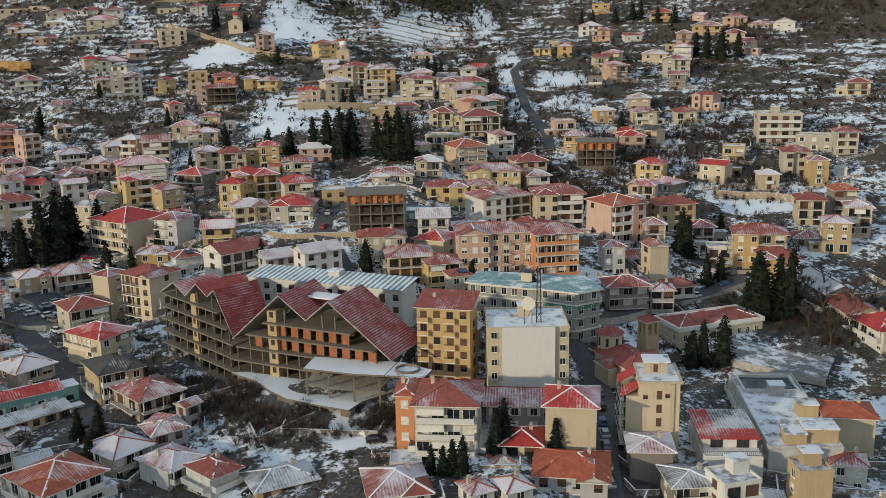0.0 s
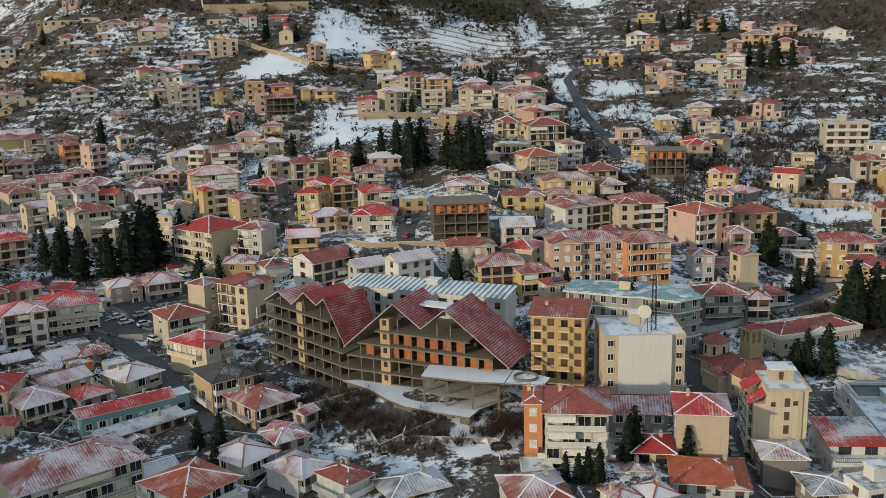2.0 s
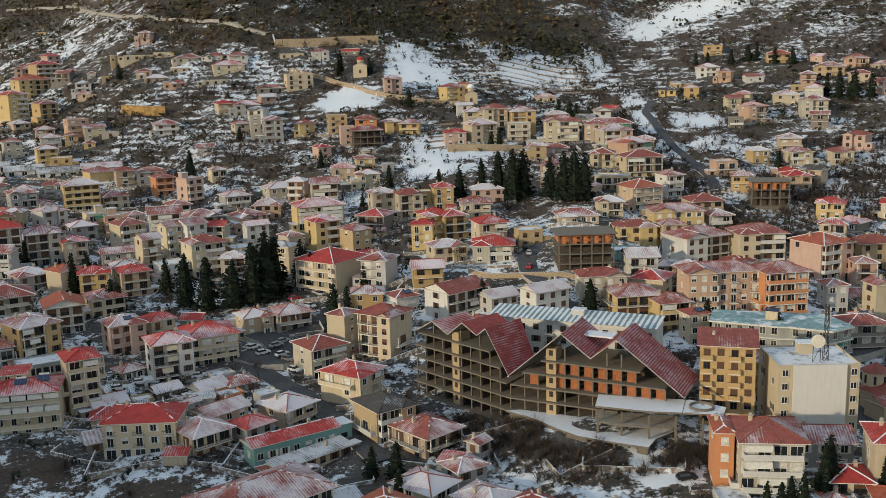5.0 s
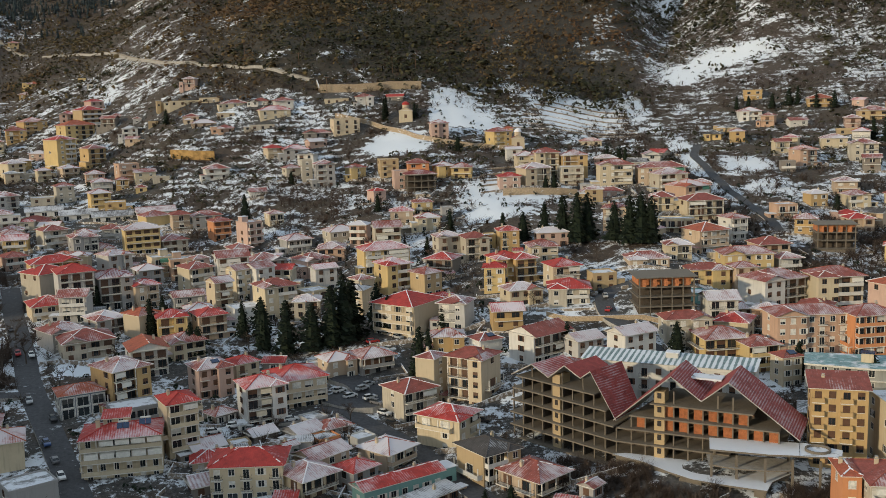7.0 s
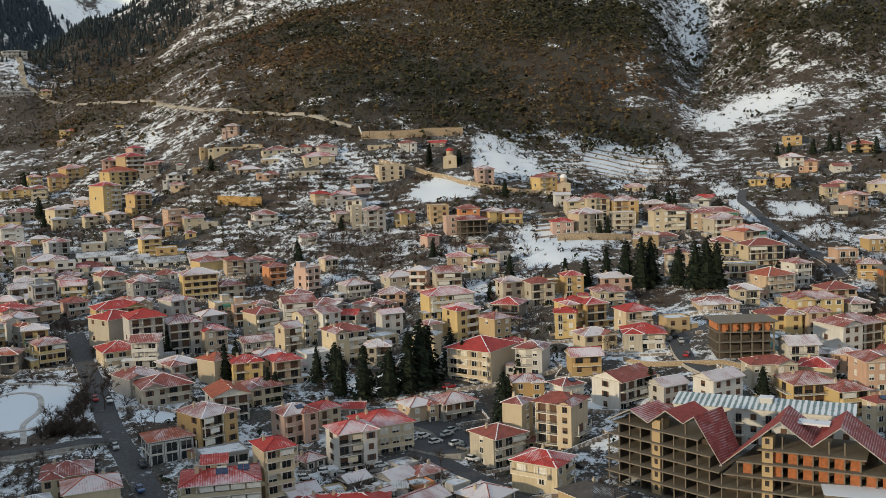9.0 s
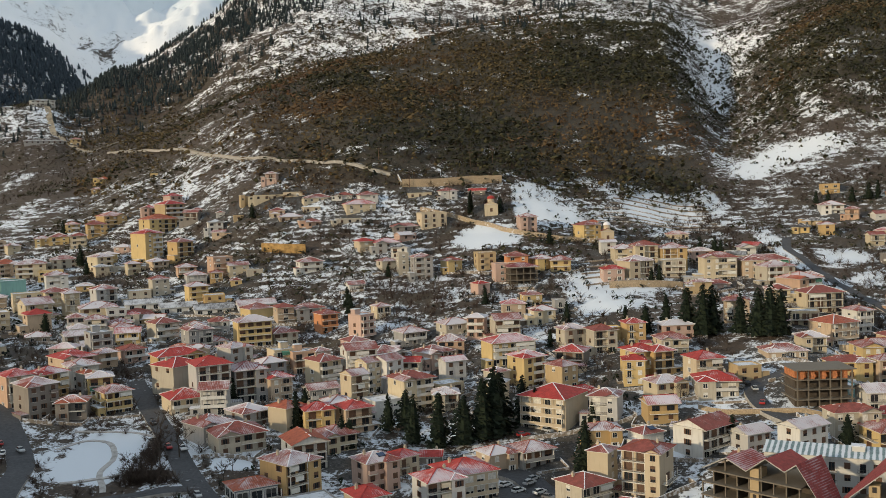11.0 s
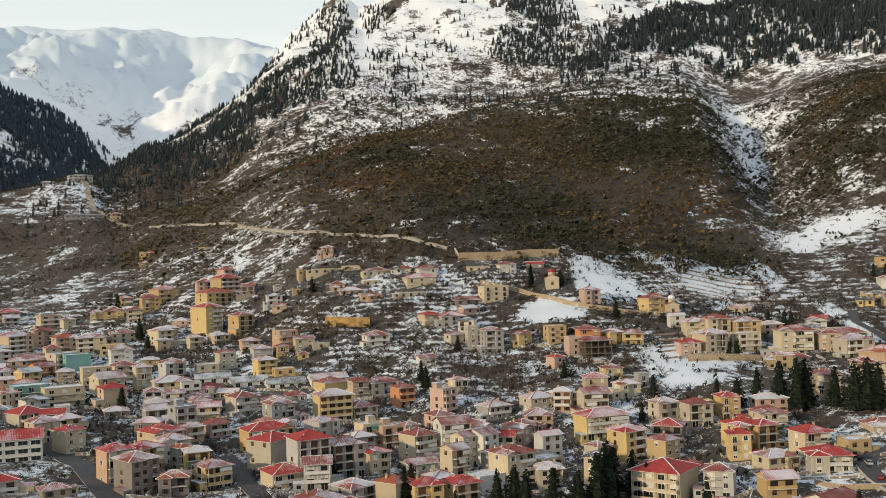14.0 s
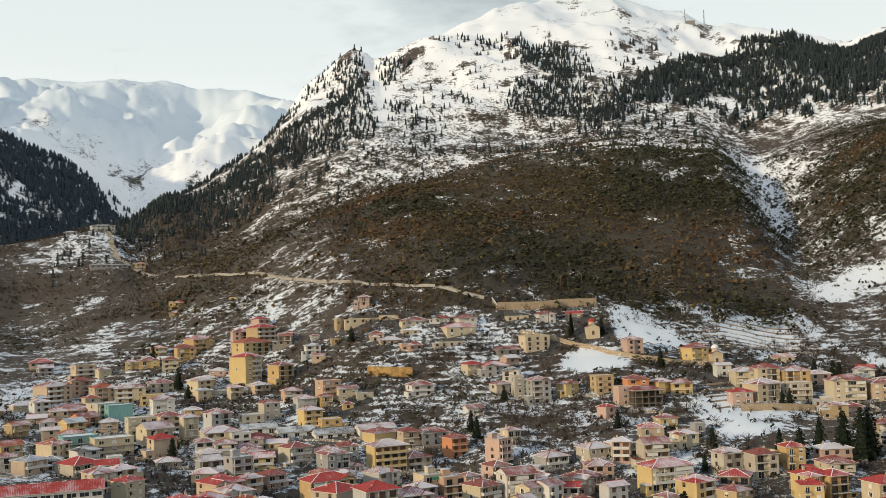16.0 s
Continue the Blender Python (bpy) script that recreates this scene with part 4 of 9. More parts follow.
house(112.5, 381.6, 26.4, -17, 8.3, 8.0, 2, "ochre", "flat", "tile", 1, "w", 1)
house(107.3, 365.1, 23.5, -17, 7.0, 6.3, 1, "yellow", "flat", "tile", 1, "w", 1)
house(115.5, 350.0, 20.9, -4, 6.9, 6.6, 2, "beige", "hip", "tile", 2, "s", 1)
house(129.3, 363.1, 23.9, -10, 9.3, 9.0, 3, "cream", "hip", "tile", 1, "s", 1)
house(133.0, 350.7, 22.4, -2, 6.7, 6.4, 3, "yellow", "hip", "tile", 1, "s", 1)
house(145.2, 386.8, 29.4, -21, 13.7, 8.2, 2, "cream", "flat", "tile", 1, "w", 1)
house(144.0, 356.2, 24.3, -23, 4.3, 4.4, 1, "white", "flat", "tile", 1, "w", 1)
house(130.5, 321.1, 17.3, -3, 7.3, 7.0, 3, "stone", "hip", "orange", 0, "b", 1)
house(118.2, 316.1, 15.4, -11, 8.5, 8.2, 3, "beige", "hip", "tile", 1, "w", 1)
house(129.5, 305.3, 14.8, -14, 7.5, 7.2, 3, "beige", "hip", "tile", 1, "b", 1)
house(119.0, 295.2, 12.3, -13, 8.0, 8.0, 3, "ochre", "hip", "tile", 2, "w", 2)
house(-198.8, 458.3, 25.2, 33, 8.3, 9.0, 3, "orange", "hip", "tile", 0, "w", 1)
house(-179.0, 432.8, 24.1, 47, 7.9, 8.5, 4, "pink", "flat", "tile", 1, "b", 1)
house(-137.5, 424.8, 26.4, 27, 12.7, 10.7, 2, "cream", "hip", "tile", 2, "w", 1)
house(-127.0, 423.6, 28.1, 26, 8.6, 8.3, 2, "cream", "hip", "tile", 2, "w", 1)
house(-156.8, 422.1, 23.7, 30, 11.2, 9.4, 2, "grey", "hip", "tile", 2, "b", 1)
house(-138.8, 405.4, 22.1, 3, 10.9, 10.5, 2, "pink", "hip", "tile", 1, "w", 1)
house(-115.5, 382.7, 21.6, 21, 18.5, 11.1, 3, "yellow", "hip", "red", 1, "b", 1)
house(-110.1, 355.2, 17.0, 31, 9.9, 9.5, 4, "yellow", "hip", "red", 1, "b", 1)
house(-97.5, 350.5, 17.1, 40, 7.9, 8.6, 3, "ochre", "hip", "tile", 1, "w", 1)
house(-90.5, 386.2, 25.2, 17, 9.4, 8.0, 3, "cream", "hip", "tile", 1, "s", 1)
house(-79.5, 379.8, 25.4, 16, 9.0, 8.0, 3, "cream", "hip", "tile", 1, "b", 1)
house(-73.6, 388.1, 27.7, 10, 4.7, 5.6, 2, "yellow", "flat", "tile", 1, "w", 1)
house(-66.3, 383.6, 27.2, 9, 7.7, 7.9, 3, "yellow", "hip", "red", 1, "s", 1)
house(-166.7, 400.2, 18.6, 32, 14.4, 12.1, 2, "grey", "hip", "tile", 2, "w", 1)
house(-145.8, 395.1, 19.1, 39, 12.4, 11.9, 2, "pink", "hip", "tile", 2, "w", 1)
house(-166.4, 378.8, 15.7, 43, 10.3, 9.9, 3, "white", "gable", "tile", 2, "w", 1)
house(-154.4, 355.5, 12.9, 38, 13.3, 11.1, 3, "grey", "hip", "tile", 2, "b", 1)
house(-139.7, 354.6, 13.7, 36, 10.2, 8.6, 2, "cream", "flat", "tile", 1, "w", 1)
house(-155.1, 385.1, 16.8, 21, 6.4, 6.5, 1, "white", "hip", "tile", 2, "w", 1)
house(-121.0, 350.8, 15.3, 38, 6.5, 7.0, 3, "cream", "hip", "tile", 2, "n", 1)
house(-102.6, 321.4, 9.8, -33, 16.8, 16.0, 4, "beige", "hip", "red", 0, "b", 1, sides=False)
house(-72.7, 343.1, 19.7, -4, 7.4, 7.1, 3, "yellow", "hip", "red", 0, "s", 1)
house(-69.0, 353.1, 21.5, 20, 10.3, 9.9, 3, "yellow", "hip", "red", 1, "b", 1)
house(-62.7, 350.6, 21.6, 19, 8.0, 8.0, 3, "yellow", "hip", "red", 1, "b", 1)
house(-64.6, 328.8, 17.6, 20, 11.1, 9.3, 2, "cream", "hip", "tile", 2, "w", 1)
house(-48.5, 325.2, 18.7, -3, 13.4, 11.2, 2, "cream", "hip", "red", 0, "w", 1)
house(-89.1, 301.3, 8.7, 5, 9.6, 8.0, 2, "yellow", "hip", "tile", 2, "w", 1)
house(-77.4, 292.1, 9.5, 29, 7.6, 7.3, 2, "white", "hip", "tile", 1, "s", 2)
house(-53.9, 372.7, 25.5, 7, 10.8, 10.3, 2, "beige", "hip", "tile", 2, "w", 1)
house(-48.9, 388.3, 28.4, 6, 12.3, 8.0, 2, "pink", "hip", "tile", 2, "w", 1)
house(-49.6, 338.8, 20.7, 17, 9.9, 9.5, 3, "beige", "hip", "red", 1, "b", 1)
house(-36.3, 333.8, 21.3, 10, 8.2, 8.0, 2, "ochre", "flat", "tile", 1, "w", 1)
house(-17.5, 353.5, 26.0, 2, 14.5, 10.4, 1, "beige", "hip", "tile", 2, "w", 1)
house(1.4, 342.8, 20.3, 4, 13.6, 8.2, 2, "yellow", "hip", "tile", 1, "s", 1)
house(-4.4, 363.1, 26.2, -0, 9.3, 8.0, 2, "cream", "hip", "tile", 2, "w", 1)
house(9.1, 377.8, 26.4, 23, 12.6, 12.1, 3, "beige", "hip", "orange", 0, "b", 1)
house(19.0, 357.5, 20.2, 1, 18.2, 10.9, 3, "yellow", "hip", "tile", 1, "w", 1)
house(32.6, 374.1, 24.0, 9, 12.4, 10.4, 2, "beige", "hip", "tile", 1, "w", 1)
house(34.1, 358.3, 21.0, 9, 8.4, 8.0, 2, "white", "hip", "tile", 2, "w", 1)
house(18.3, 322.2, 14.6, 24, 18.0, 11.9, 4, "white", "hip", "tile", 1, "b", 1)
house(37.3, 319.4, 15.6, 4, 15.5, 11.2, 4, "cream", "hip", "tile", 1, "b", 1)
house(-18.1, 287.0, 12.8, 7, 13.3, 8.0, 3, "cream", "hip", "tile", 1, "w", 2)
house(-1.9, 291.8, 10.6, -26, 9.8, 10.6, 3, "cream", "hip", "red", 0, "n", 2)
house(14.5, 278.0, 9.5, 4, 21.0, 10.1, 5, "pink", "hip", "tile", 1, "s", 2)
house(30.9, 274.8, 9.8, 10, 12.8, 9.2, 5, "orange", "hip", "tile", 1, "b", 2)
house(-9.9, 278.6, 9.3, 9, 12.8, 10.7, 3, "yellow", "hip", "tile", 1, "b", 2)
house(-0.8, 273.0, 8.2, 14, 9.1, 8.7, 3, "yellow", "hip", "tile", 1, "b", 2)
house(7.1, 317.9, 14.5, -2, 7.2, 7.0, 1, "cream", "hip", "tile", 2, "w", 1)
house(-7.8, 323.7, 18.6, 0, 8.6, 8.0, 1, "teal", "flat", "tile", 1, "w", 1)
house(54.3, 309.0, 14.0, 27, 12.1, 13.0, 4, "pink", "hip", "orange", 0, "b", 1)
house(62.5, 318.5, 16.0, -2, 6.0, 5.7, 3, "pink", "hip", "tile", 1, "w", 1)
house(64.7, 300.3, 11.9, -3, 6.7, 6.4, 3, "pink", "hip", "tile", 1, "b", 1)
house(74.4, 317.9, 14.5, 11, 12.6, 9.1, 3, "ochre", "hip", "tile", 0, "w", 1)
house(81.1, 307.6, 12.2, -1, 7.3, 7.0, 2, "grey", "hip", "tile", 1, "w", 1)
house(78.5, 301.7, 11.1, -6, 7.3, 6.5, 1, "white", "flat", "tile", 1, "w", 1)
house(93.1, 287.1, 8.5, -11, 14.7, 8.8, 4, "yellow", "hip", "tile", 1, "b", 2)
house(82.9, 292.5, 8.9, -7, 6.7, 6.4, 2, "white", "flat", "tile", 1, "w", 2)
house(95.1, 276.6, 6.9, -8, 10.5, 10.1, 3, "yellow", "hip", "tile", 1, "w", 2)
house(112.4, 300.5, 12.5, -11, 8.3, 8.0, 1, "cream", "hip", "tile", 2, "w", 1)
house(49.0, 281.9, 9.4, 4, 6.3, 6.8, 3, "white", "hip", "tile", 1, "w", 2)
house(59.0, 290.2, 10.0, 2, 8.6, 8.0, 1, "white", "gable", "tile", 1, "w", 2)
house(60.9, 279.0, 6.9, 12, 5.5, 6.6, 4, "cream", "gable_front", "tile", 1, "n", 2)
house(58.4, 258.9, 2.9, -2, 6.2, 5.9, 3, "grey", "hip", "tile", 2, "b", 2)
house(65.5, 269.3, 4.0, 10, 6.8, 6.5, 2, "white", "hip", "tile", 1, "w", 2)
house(52.8, 270.0, 5.9, -0, 5.1, 4.9, 2, "pink", "hip", "tile", 2, "w", 2)
house(4.0, 260.9, 7.3, 18, 6.0, 5.8, 3, "beige", "hip", "tile", 1, "w", 2)
house(49.1, 260.8, 4.0, 3, 11.3, 8.0, 3, "stone", "hip", "tile", 1, "b", 2)
house(-123.1, 289.9, 5.0, 32, 8.7, 8.3, 2, "beige", "hip", "tile", 2, "w", 2)
house(-112.4, 292.8, 5.3, 28, 10.7, 9.0, 2, "grey", "hip", "tile", 2, "b", 2)
house(-130.7, 292.1, 5.7, 23, 3.0, 3.6, 1, "white", "flat", "tile", 1, "w", 1)
house(-99.6, 264.6, 0.0, 38, 10.9, 10.5, 3, "cream", "hip", "tile", 1, "b", 2)
house(-88.6, 244.1, -1.2, 57, 10.6, 11.6, 3, "cream", "hip", "red", 0, "b", 2, storey=2.98)
house(-78.8, 223.8, -3.0, 36, 9.9, 10.7, 3, "ochre", "hip", "dark", 0, "b", 2, storey=2.97)
house(-119.2, 250.3, 0.1, 34, 7.5, 6.7, 1, "grey", "hip", "tile", 2, "w", 2, storey=2.97)
house(-68.3, 215.4, -3.1, 44, 10.8, 11.7, 2, "beige", "hip", "tile", 1, "b", 2, storey=2.96)
house(-56.2, 204.1, -2.4, 49, 3.9, 3.7, 2, "grey", "gable", "tile", 2, "w", 2, storey=2.95)
house(-68.1, 191.1, -5.8, 52, 9.1, 9.8, 2, "cream", "hip", "tile", 2, "b", 2, storey=2.91)
house(-55.6, 185.4, -6.3, 53, 8.3, 9.0, 2, "white", "hip", "tile", 2, "b", 2, storey=2.91)
house(-59.5, 196.5, -4.5, 35, 7.3, 6.6, 2, "grey", "hip", "tile", 2, "w", 2, storey=2.93)
house(-45.5, 178.5, -4.9, 47, 6.7, 8.0, 2, "white", "hip", "tile", 1, "b", 2, storey=2.87)
house(-32.0, 176.2, -3.5, 26, 11.9, 8.6, 1, "yellow", "hip", "dark", 2, "w", 2, storey=2.86)
house(-75.1, 175.9, -7.3, 51, 12.8, 12.3, 3, "white", "hip", "orange", 0, "b", 2, storey=2.87)
house(-85.7, 190.8, -5.9, 37, 6.9, 6.2, 1, "stone", "gable", "dark", 2, "w", 2, storey=2.90)
house(-99.1, 205.3, -5.4, 39, 10.0, 7.8, 1, "grey", "hip", "tile", 2, "w", 2, storey=2.93)
house(-9.4, 164.9, -1.7, 11, 10.4, 10.0, 2, "white", "hip", "tile", 1, "w", 2, storey=2.79)
house(-7.9, 176.8, -0.4, 1, 5.9, 5.3, 1, "white", "flat", "tile", 1, "w", 2, storey=2.84)
house(14.4, 178.3, 0.4, -6, 7.4, 7.3, 2, "cream", "hip", "red", 0, "w", 2, storey=2.75)
house(10.0, 172.8, 0.7, 15, 3.7, 3.9, 1, "white", "hip", "tile", 2, "w", 2, storey=2.74)
house(4.9, 158.1, 0.2, 26, 4.3, 5.2, 2, "white", "hip", "tile", 2, "w", 2, storey=2.71)
house(11.2, 158.8, 0.3, 24, 4.9, 5.9, 2, "white", "hip", "tile", 2, "w", 2, storey=2.69)
house(22.6, 167.3, -0.4, -9, 12.8, 10.8, 2, "white", "hip", "orange", 0, "s", 2, storey=2.71)
house(38.4, 175.4, -0.5, -5, 7.8, 8.0, 2, "stone", "hip", "tile", 2, "n", 2, storey=2.80, pitch=12)
house(50.0, 160.8, -3.0, 15, 7.0, 6.8, 3, "white", "flat", "tile", 1, "w", 2, storey=2.80)
house(64.1, 162.3, -5.4, 2, 5.9, 5.7, 4, "ochre", "flat", "tile", 1, "n", 2, storey=2.89)
house(82.8, 192.7, -5.5, -10, 9.7, 8.2, 3, "cream", "hip", "orange", 0, "n", 2)
house(77.0, 176.9, -5.7, -15, 6.3, 6.1, 2, "white", "hip", "tile", 2, "w", 2, storey=2.94)
house(70.8, 184.5, -5.5, 8, 5.1, 4.9, 2, "beige", "gable", "tile", 2, "w", 2, storey=2.94)
house(110.5, 238.0, 1.5, -80, 13.0, 10.0, 2, "white", "hip", "red", 1, "b", 2)
house(114.0, 225.5, 0.5, -78, 11.0, 10.0, 3, "yellow", "hip", "orange", 1, "b", 2)
house(108.2, 271.8, 4.6, -86, 20.5, 9.5, 1, "stone", "gable", "dark", 2, "w", 2, storey=3.5, pitch=22)
house(109.0, 254.2, 3.0, -86, 14.0, 9.0, 1, "cream", "gable", "tile", 1, "g", 2, storey=3.5, pitch=22)
house(43.4, 165.2, -2.2, 4, 8.2, 7.2, 2, "stone", "hip", "dark", 1, "w", 2, storey=2.85, pitch=12)
house(-151.1, 286.5, 5.5, 39, 7.5, 7.2, 2, "beige", "hip", "red", 1, "s", 2)
house(-142.7, 294.9, 6.0, -3, 6.7, 6.4, 1, "stone", "gable", "red", 0, "w", 1)
house(-132.4, 270.9, 2.4, 27, 14.3, 13.7, 3, "beige", "hip", "red", 0, "g", 2)
house(-139.5, 256.5, 1.4, 29, 10.7, 9.0, 4, "white", "hip", "red", 1, "b", 2)
house(-126.8, 246.9, -0.0, 47, 7.9, 7.9, 1, "grey", "gable", "tile", 2, "w", 2, storey=2.97)
house(-120.5, 242.8, -0.7, 37, 6.2, 5.6, 1, "orange", "flat", "tile", 1, "n", 2, storey=2.96)
house(-125.1, 254.4, 0.9, 37, 6.0, 5.4, 1, "white", "flat", "tile", 1, "n", 2, storey=2.98)
house(-110.8, 242.9, -0.9, 40, 5.4, 4.9, 1, "white", "flat", "tile", 1, "n", 2, storey=2.96)
house(-119.0, 227.3, -2.0, 47, 11.1, 7.8, 2, "beige", "gable", "tile", 1, "w", 2, storey=2.93)
house(-103.7, 232.9, -2.8, 51, 9.9, 9.6, 2, "beige", "hip", "tile", 2, "w", 2, storey=2.95)
house(-109.8, 220.3, -3.1, 46, 7.5, 7.2, 2, "grey", "hip", "red", 0, "w", 2, storey=2.93)
house(-121.5, 217.1, -2.6, 44, 10.0, 10.9, 2, "cream", "hip", "tile", 1, "b", 2, storey=2.91)
house(-99.9, 180.3, -8.2, 41, 24.5, 14.7, 4, "cream", "hip", "tile", 1, "b", 2, storey=2.89)
house(-128.5, 236.1, -0.3, 44, 3.4, 3.2, 1, "white", "gable", "tile", 2, "n", 2, storey=2.95)
house(-137.6, 244.7, 0.3, 40, 6.9, 6.2, 1, "stone", "gable", "tile", 2, "n", 2, storey=2.97)
house(-134.7, 218.9, -3.0, 3, 16.8, 12.1, 3, "cream", "hip", "red", 1, "s", 2, storey=2.93)
house(-147.9, 231.7, -1.4, 16, 8.4, 8.0, 1, "cream", "hip", "red", 0, "w", 2)
house(-144.9, 220.9, -3.0, 30, 10.3, 8.0, 1, "stone", "gable", "wine", 2, "w", 2, storey=2.98)
house(-308.2, 520.4, 35.6, 23, 11.6, 11.8, 2, "cream", "flat", "tile", 1, "w", 0)
house(-301.5, 505.7, 33.2, 23, 17.8, 10.7, 1, "white", "gable", "dark", 2, "g", 0)
house(-281.1, 499.4, 31.7, 22, 18.1, 10.9, 1, "white", "gable", "dark", 2, "g", 0)
house(-260.6, 491.3, 31.3, 20, 19.1, 11.5, 1, "white", "gable", "dark", 2, "g", 0)
house(-239.7, 493.9, 32.7, 23, 18.5, 11.1, 1, "white", "gable", "tile", 2, "w", 0)
house(-236.2, 480.1, 29.1, 38, 12.1, 11.6, 2, "yellow", "hip", "tile", 0, "n", 0)
house(-221.4, 472.8, 27.1, 26, 8.2, 8.0, 3, "beige", "hip", "tile", 1, "b", 0)
house(-275.7, 515.2, 34.9, 30, 10.2, 9.8, 3, "yellow", "hip", "tile", 2, "b", 0)
house(-263.8, 504.7, 33.7, 20, 10.4, 10.6, 2, "yellow", "flat", "tile", 1, "s", 0)
house(-297.3, 484.6, 30.5, 24, 13.5, 11.4, 1, "cream", "hip", "tile", 1, "w", 0)
house(-301.9, 467.3, 29.1, 25, 9.2, 8.8, 3, "white", "flat", "tile", 1, "b", 0)
house(-270.4, 439.3, 25.4, 41, 10.9, 10.4, 3, "cream", "hip", "tile", 1, "b", 1)
house(-291.4, 444.4, 26.3, 35, 9.0, 8.0, 2, "grey", "hip", "tile", 2, "w", 1)
house(-251.2, 426.0, 23.7, 33, 11.0, 10.6, 3, "grey", "hip", "tile", 2, "b", 1)
house(-249.0, 456.0, 26.2, 20, 8.9, 8.0, 2, "white", "hip", "tile", 1, "w", 1)
house(-228.6, 435.6, 22.5, 26, 15.2, 10.9, 4, "yellow", "hip", "tile", 1, "b", 1)
house(-246.1, 430.9, 23.8, 31, 10.3, 9.9, 1, "pink", "hip", "tile", 2, "w", 1)
house(-217.3, 443.3, 22.1, 32, 11.2, 10.7, 2, "cream", "hip", "tile", 1, "w", 1)
house(-273.8, 405.8, 21.7, 40, 8.8, 8.4, 2, "pink", "hip", "tile", 1, "w", 1)
house(-228.0, 397.2, 19.7, 50, 9.8, 9.5, 3, "white", "hip", "tile", 2, "w", 1)
house(-211.0, 387.7, 17.8, 33, 9.8, 9.5, 2, "grey", "hip", "tile", 2, "w", 1)
house(-208.0, 396.5, 18.2, 32, 9.5, 9.1, 3, "beige", "flat", "tile", 1, "b", 1)
house(-199.4, 394.7, 17.5, 26, 9.9, 9.5, 3, "pink", "flat", "tile", 1, "b", 1)
house(-192.0, 395.4, 17.4, 35, 6.4, 6.2, 3, "pink", "hip", "tile", 1, "w", 1)
house(-180.8, 418.1, 21.0, 33, 8.4, 9.1, 2, "pink", "hip", "tile", 1, "w", 1)
house(-240.5, 360.5, 16.2, 54, 13.5, 13.0, 4, "cream", "hip", "red", 0, "n", 1)
house(-224.7, 347.0, 15.6, 30, 12.4, 11.9, 5, "white", "hip", "red", 1, "b", 1)
house(-212.8, 353.3, 15.4, 28, 11.6, 11.1, 4, "grey", "hip", "wine", 1, "b", 1)
house(-202.1, 354.4, 14.7, 33, 8.9, 8.5, 3, "beige", "hip", "red", 1, "b", 1)
house(-247.7, 384.4, 19.4, 33, 18.5, 11.1, 3, "yellow", "hip", "red", 0, "w", 1)
house(-232.6, 341.5, 14.1, 32, 13.1, 12.6, 2, "beige", "hip", "red", 0, "b", 1)
house(-187.1, 370.5, 15.0, 41, 9.7, 10.5, 4, "cream", "hip", "tile", 1, "b", 1)
house(-173.7, 374.1, 15.3, 22, 11.9, 10.0, 5, "white", "gable", "tile", 1, "b", 1)
house(-169.2, 366.1, 14.4, 43, 7.0, 7.6, 4, "cream", "gable", "tile", 1, "s", 1)
house(-172.7, 349.1, 12.9, 39, 6.9, 7.4, 4, "beige", "gable", "tile", 1, "b", 1)
house(-162.3, 369.2, 14.5, 47, 8.5, 9.2, 4, "white", "gable", "tile", 1, "s", 1)
house(-152.0, 346.4, 11.7, 33, 12.7, 10.7, 4, "cream", "hip", "tile", 1, "b", 1)
house(-185.2, 351.6, 13.6, 26, 10.9, 8.0, 2, "grey", "gable", "tile", 2, "s", 1)
house(-177.2, 336.2, 11.9, 26, 9.0, 8.6, 2, "beige", "hip", "tile", 2, "w", 1)
house(-169.7, 321.5, 10.1, 30, 9.3, 8.9, 3, "beige", "hip", "red", 0, "b", 1)
house(-161.7, 339.2, 11.4, 33, 10.2, 9.8, 2, "white", "flat", "tile", 1, "w", 1)
house(-192.0, 319.6, 11.1, 54, 8.1, 8.8, 3, "beige", "hip", "orange", 0, "n", 1)
house(-181.6, 318.2, 10.5, 22, 9.4, 8.0, 3, "yellow", "hip", "red", 0, "b", 1)
house(-206.0, 323.5, 12.3, 43, 10.5, 10.0, 2, "grey", "hip", "tile", 2, "b", 1)
house(-216.4, 312.0, 11.1, 46, 11.8, 11.3, 2, "grey", "hip", "tile", 2, "w", 1)
house(-205.1, 303.3, 10.1, 30, 15.5, 13.0, 2, "cream", "hip", "tile", 1, "b", 1)
house(-181.1, 289.4, 7.2, 27, 10.8, 11.6, 3, "white", "gable_front", "orange", 0, "b", 1)
house(-181.4, 266.0, 4.6, 48, 11.0, 11.9, 4, "yellow", "hip", "tile", 1, "b", 2)
house(-173.8, 305.0, 8.4, 31, 10.6, 10.2, 2, "cream", "hip", "tile", 1, "w", 1)
house(-158.4, 275.8, 4.4, 35, 9.8, 9.5, 3, "pink", "hip", "tile", 1, "s", 2)
house(-157.0, 238.5, -0.2, 32, 7.8, 8.4, 5, "cream", "hip", "red", 1, "b", 2)
house(-173.8, 253.3, 2.7, 30, 12.1, 8.7, 2, "grey", "flat", "tile", 1, "w", 2)
house(-201.0, 230.5, -1.2, 24, 13.0, 11.0, 3, "cream", "hip", "orange", 1, "n", 2)
house(-212.0, 243.0, 1.6, 20, 12.0, 11.0, 2, "cream", "hip", "tile", 1, "w", 2)
house(-151.1, 257.1, 2.0, 45, 6.6, 6.3, 1, "stone", "hip", "tile", 2, "w", 2)
house(-150.8, 238.4, -0.6, 36, 8.1, 8.0, 1, "stone", "gable", "tile", 2, "w", 2)
